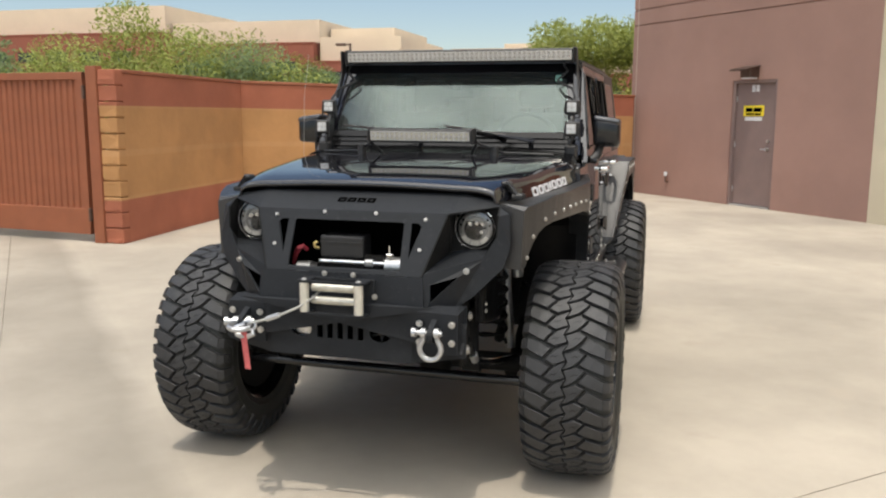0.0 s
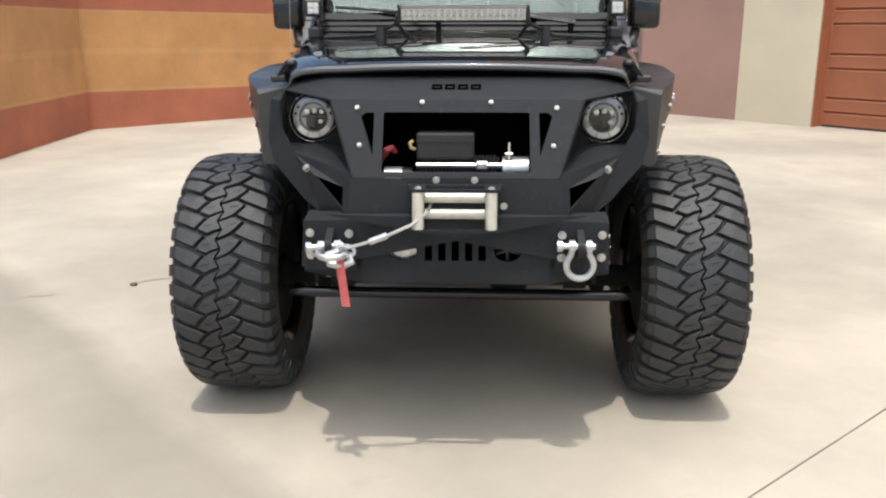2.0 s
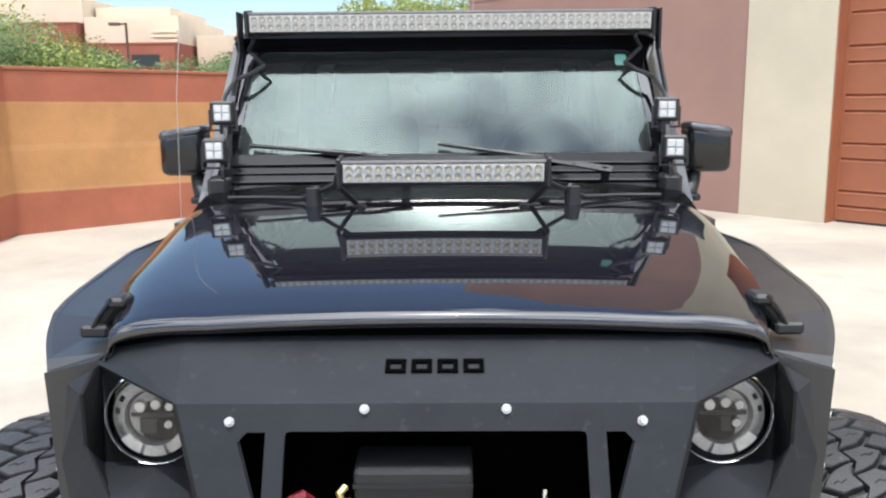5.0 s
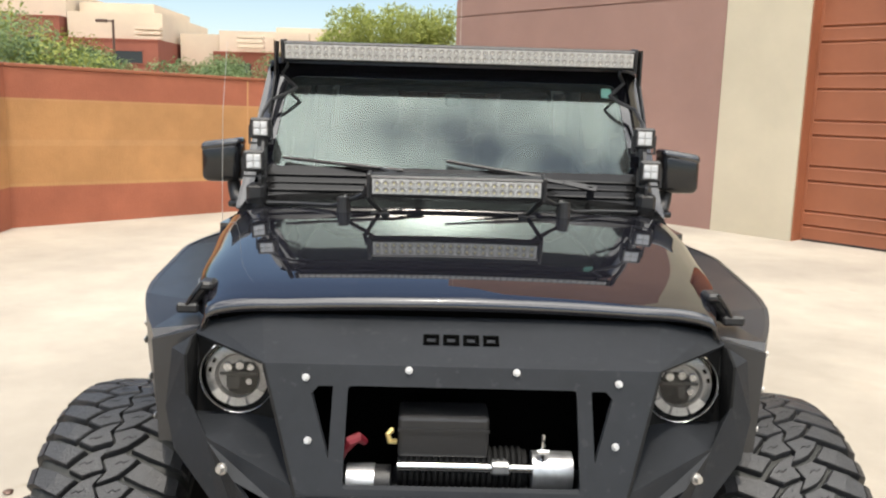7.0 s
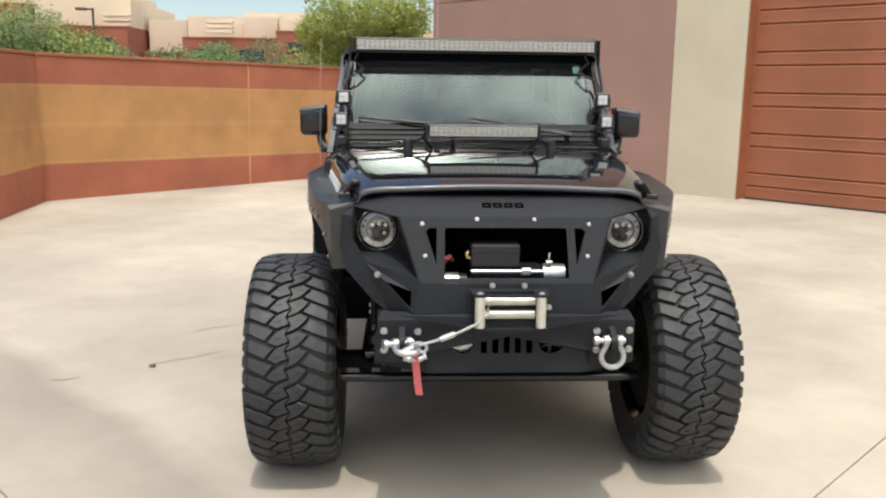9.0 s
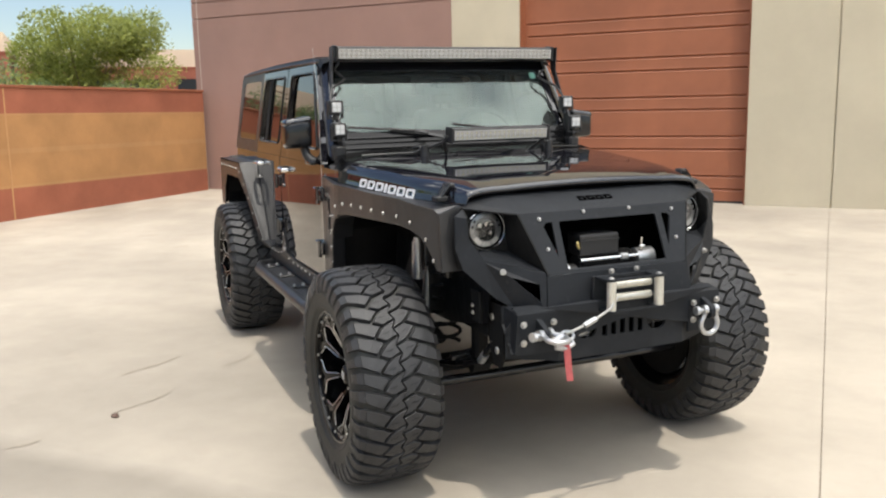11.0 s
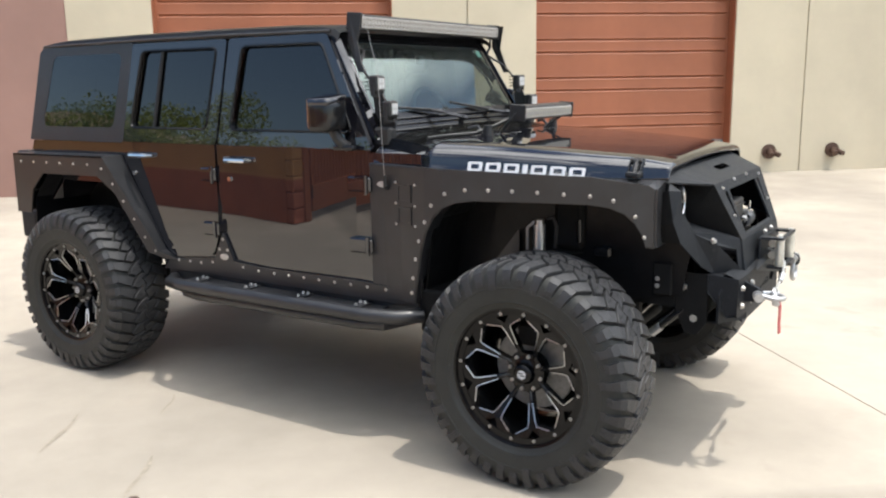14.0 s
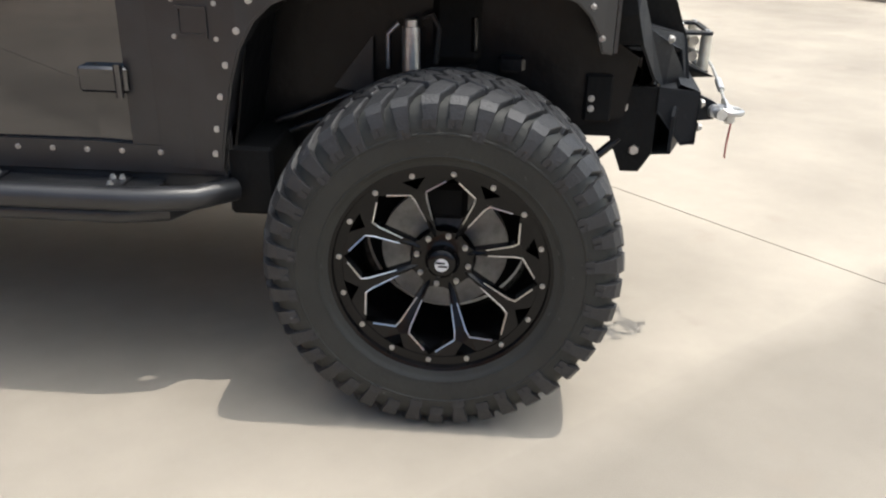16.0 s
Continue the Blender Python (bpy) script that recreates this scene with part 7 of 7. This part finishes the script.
# ---- steps and running gear ----
def make_running_gear():
    for s in (-1, 1):
        st = new("side_step")
        st.parent = CAR
        tagged(st, "black tubular rock slider step")
        bm = bmesh.new()
        tube(bm, [(s * 0.80, 0.60, 0.60), (s * 0.90, 0.68, 0.605), (s * 0.935, 0.82, 0.607), (s * 0.935, 2.06, 0.600), (s * 0.90, 2.20, 0.596), (s * 0.80, 2.28, 0.59)], 0.034, 12)
        part("outer_tube", bm, FLARE, st, smooth=True)
        bm = bmesh.new()
        tube(bm, [(s * 0.70, 0.68, 0.56), (s * 0.86, 0.78, 0.545), (s * 0.885, 0.90, 0.543), (s * 0.885, 2.0, 0.54), (s * 0.86, 2.12, 0.54), (s * 0.70, 2.20, 0.55)], 0.028, 12)
        part("lower_tube", bm, FLARE, st, smooth=True)
        xs = sorted((s * 0.79, s * 0.925))
        part("tread_plate", boxes(((xs[0], 0.80, 0.607), (xs[1], 2.10, 0.617)), bevel=0.002), FLARE, st)
        part("inner_rail", boxes(((min(s * 0.70, s * 0.79), 0.62, 0.56), (max(s * 0.70, s * 0.79), 2.34, 0.64)), bevel=0.008), FLARE, st)
        for y in (0.92, 1.28, 1.64, 2.0):
            xs = sorted((s * 0.80, s * 0.90))
            ft = part("clamp", boxes(((xs[0], y - 0.03, 0.618), (xs[1], y + 0.03, 0.626)), bevel=0.002), FLARE, st)
            studs(ft, [(s * 0.83, y - 0.012, 0.626), (s * 0.83, y + 0.016, 0.626), (s * 0.885, y, 0.626)], (0, 0, 1), 0.008, 0.012)
    for s in (-1, 1):
        part("frame_rail", plates(bmesh.new(), [[(s * 0.42, y, z) for y, z in ((-0.47, 0.71), (0.08, 0.71), (0.34, 0.62), (3.50, 0.62), (3.50, 0.76), (0.40, 0.76), (0.14, 0.86), (-0.47, 0.86))]], 0.07), UNDER, CAR, "black chassis rail")
        # springs, dampers and arms at both axles
        for y in (0.0, BASE_LEN):
            f = 1 if y == 0 else -1
            bm = bmesh.new()
            pts = [(s * 0.47 + 0.062 * math.cos(a), y + 0.062 * math.sin(a), 0.56 + a / (2 * math.pi) * 0.062) for a in (k * 0.4 for k in range(110))]
            tube(bm, pts, 0.009, 6)
            part("coil_spring", bm, UNDER, CAR, "black coil spring", smooth=True)
            bm = bmesh.new()
            rod(bm, (s * 0.53, y + 0.14 * f, 0.50), (s * 0.50, y + 0.145 * f, 0.88), 0.022, 12)
            rod(bm, (s * 0.50, y + 0.145 * f, 0.86), (s * 0.49, y + 0.15 * f, 1.0), 0.016, 14)
            rod(bm, (s * 0.56, y + 0.128 * f, 0.85), (s * 0.555, y + 0.130 * f, 1.025), 0.026, 16)
            rod(bm, (s * 0.555, y + 0.130 * f, 1.02), (s * 0.555, y + 0.130 * f, 1.045), 0.019, 16)
            dm = part("damper", bm, GALV, CAR, "silver damper with a reservoir", smooth=True)
            bm = bmesh.new()
            tube(bm, [(s * 0.535, y + 0.20 * f, 0.90), (s * 0.535, y + 0.20 * f, 1.0), (s * 0.525, y + 0.17 * f, 1.03)], 0.006, 6)
            part("hose", bm, GALV, dm)
            bm = bmesh.new()
            tube(bm, [(s * 0.56, y, 0.42), (s * 0.54, y + 0.45 * f, 0.52), (s * 0.46, y + 0.92 * f, 0.66)], 0.032, 10)
            part("lower_arm", bm, UNDER, CAR, "black suspension arm", smooth=True)
            bm = bmesh.new()
            tube(bm, [(s * 0.50, y, 0.58), (s * 0.44, y + 0.65 * f, 0.70)], 0.024, 10)
            part("upper_arm", bm, UNDER, CAR, smooth=True)
            part("bump_tower", boxes(((s * 0.47 - 0.07, y - 0.07, 0.92), (s * 0.47 + 0.07, y + 0.07, 1.16)), bevel=0.02), UNDER, CAR, "black spring tower")
        # braces and small fittings on the wheel house wall
        for a, b, r in (((0.56, 0.535, 0.735), (0.55, 0.30, 0.825), 0.013), ((0.57, 0.52, 0.70), (0.56, 0.28, 0.79), 0.010)):
            part("brace_tube", rod(bmesh.new(), (s * a[0], a[1], a[2]), (s * b[0], b[1], b[2]), r, 10), GLOSSTRIM, CAR, "black brace tube", smooth=True)
        part("inner_gusset", plates(bmesh.new(), [mirrored([(0.53, 0.245, 0.99), (0.53, 0.245, 0.82), (0.54, 0.36, 0.84)], s)], 0.006), FLARE, CAR)
        bm = bmesh.new()
        tube(bm, [(s * 0.54, 0.10, 1.05), (s * 0.545, 0.07, 1.06), (s * 0.545, 0.05, 1.02), (s * 0.54, 0.06, 0.92)], 0.008, 6)
        part("brake_hose", bm, PLASTIC, CAR, "black brake hose", smooth=True)
        part("fitting", boxes(((min(s * 0.51, s * 0.55), -0.20, 0.90), (max(s * 0.51, s * 0.55), -0.12, 0.95)), bevel=0.01), GLOSSTRIM, CAR)
        part("fitting", boxes(((min(s * 0.51, s * 0.54), -0.06, 0.95), (max(s * 0.51, s * 0.54), -0.035, 1.06)), bevel=0.006), GLOSSTRIM, CAR)
        br2 = part("bumper_bracket", boxes(((min(s * 0.50, s * 0.52), -0.46, 0.76), (max(s * 0.50, s * 0.52), -0.38, 0.90)), bevel=0.006), UNDER, CAR, "black bumper bracket")
        studs(br2, [(s * 0.52, -0.40, 0.80), (s * 0.52, -0.40, 0.83)], (s, 0, 0), 0.008, 0.008)
        bm = bmesh.new()
        tube(bm, [(s * 0.47, -0.50, 0.70), (s * 0.47, -0.36, 0.57), (s * 0.52, -0.22, 0.53), (s * 0.58, -0.02, 0.50)], 0.014, 8)
        part("sway_bar_link", bm, GLOSSTRIM, CAR, "glossy black sway bar link", smooth=True)
        bm = bmesh.new()
        rod(bm, (s * 0.47, -0.405, 0.612), (s * 0.47, -0.365, 0.575), 0.018, 12)
        part("link_bush", bm, GALV, CAR, "silver bush on the sway bar link", smooth=True)
        bm = boxes(((min(s * 0.40, s * 0.46), -0.30, 0.50), (max(s * 0.40, s * 0.46), -0.235, 0.80)), bevel=0.012)
        rod(bm, (s * 0.395, -0.268, 0.53), (s * 0.475, -0.268, 0.53), 0.036, 14)
        part("steering_arm", bm, UNDER, CAR, "black steering drop arm")
        part("splash_guard", boxes(((min(s * 0.44, s * 0.79), 0.49, 0.52), (max(s * 0.44, s * 0.79), 0.62, 0.72)), bevel=0.01), UNDER, CAR)
        part("frame_horn", boxes(((s * 0.42 - 0.04, -0.60, 0.77), (s * 0.42 + 0.04, -0.40, 0.85)), bevel=0.01), UNDER, CAR)
    for y in (0.0, BASE_LEN):
        bm = bmesh.new()
        rod(bm, (-0.68, y, 0.468), (0.68, y, 0.468), 0.044, 16)
        ax = part("axle", bm, UNDER, CAR, "black solid axle", smooth=True)
        bm = bmesh.new()
        bmesh.ops.create_uvsphere(bm, u_segments=18, v_segments=12, radius=0.11, matrix=Matrix.Translation((0.20, y, 0.478)) @ Matrix.Diagonal((0.8, 1.0, 1.0, 1)))
        part("differential", bm, UNDER, ax, smooth=True)
    bm = bmesh.new()
    rod(bm, (-0.66, -0.20, 0.45), (0.66, -0.20, 0.445), 0.022, 12)
    part("tie_rod", bm, GLOSSTRIM, CAR, "steering tie rod", smooth=True)
    bm = bmesh.new()
    rod(bm, (-0.55, -0.22, 0.56), (0.38, -0.24, 0.66), 0.019, 12)
    part("drag_link", bm, GLOSSTRIM, CAR, "steering drag link", smooth=True)
    bm = bmesh.new()
    rod(bm, (-0.30, -0.20, 0.53), (0.10, -0.20, 0.53), 0.028, 12)
    part("steering_damper", bm, UNDER, CAR, "dark steering damper", smooth=True)
    part("engine", boxes(((-0.38, -0.36, 0.80), (0.38, 0.58, 1.20)), ((-0.22, 0.10, 0.66), (0.22, 0.58, 0.80)), bevel=0.05), UNDER, CAR, "dark engine mass")
    part("gearbox", boxes(((-0.20, 0.60, 0.52), (0.20, 1.90, 0.66)), bevel=0.04), UNDER, CAR, "dark gearbox and transfer case")
    part("fuel_tank", boxes(((-0.36, 1.75, 0.54), (0.05, 2.55, 0.66)), bevel=0.04), UNDER, CAR)
    part("cross_member", boxes(((-0.40, -0.52, 0.75), (0.40, -0.44, 0.83)), bevel=0.01), UNDER, CAR)


make_front_fenders()
make_rear_flares()
make_front()
make_lamps()
make_running_gear()


# ---- small things on the paving ----
def pebble():
    bm = bmesh.new()
    bmesh.ops.create_icosphere(bm, subdivisions=2, radius=0.022)
    for v in bm.verts:
        v.co *= 1 + 0.4 * noise.noise(v.co * 60)
        v.co.z *= 0.5
    p = part("pebble", bm, BRONZE, None, "small dark pebble lying on the paving")
    tagged(p, category="stone")
    p.matrix_basis = pose(-1.913, 1.278, 0.008)


pebble()


def scuffs():
    """Dark rubber streaks on the paving."""
    rng = random.Random(4)
    for (x0, y0), (x1, y1), w in (((-1.46, 2.31), (-1.84, 2.03), 0.030), ((-1.59, 1.57), (-1.91, 1.33), 0.030), ((-2.28, 1.10), (-2.43, 1.03), 0.030), ((-1.02, 2.10), (-1.23, 1.93), 0.022)):
        a, b = Vector((x0, y0)), Vector((x1, y1))
        n = (b - a).normalized().orthogonal()
        bm = bmesh.new()
        rows = []
        for i in range(13):
            t = i / 12
            c = a + (b - a) * t + n * 0.012 * math.sin(t * 5)
            h = w * (0.15 + 0.85 * math.sin(math.pi * min(1, t * 0.9 + 0.06)) ** 0.8) * rng.uniform(0.35, 1.0) * 0.5
            rows.append([bm.verts.new((*(c + n * h), 0.003)), bm.verts.new((*(c - n * h), 0.003))])
        for q, r in zip(rows, rows[1:]):
            bm.faces.new((q[0], q[1], r[1], r[0]))
        tagged(part("tyre_scuff", bm, STAIN, None, "dark rubber scuff streak on the concrete paving"), category="stain", kind="structure")


scuffs()
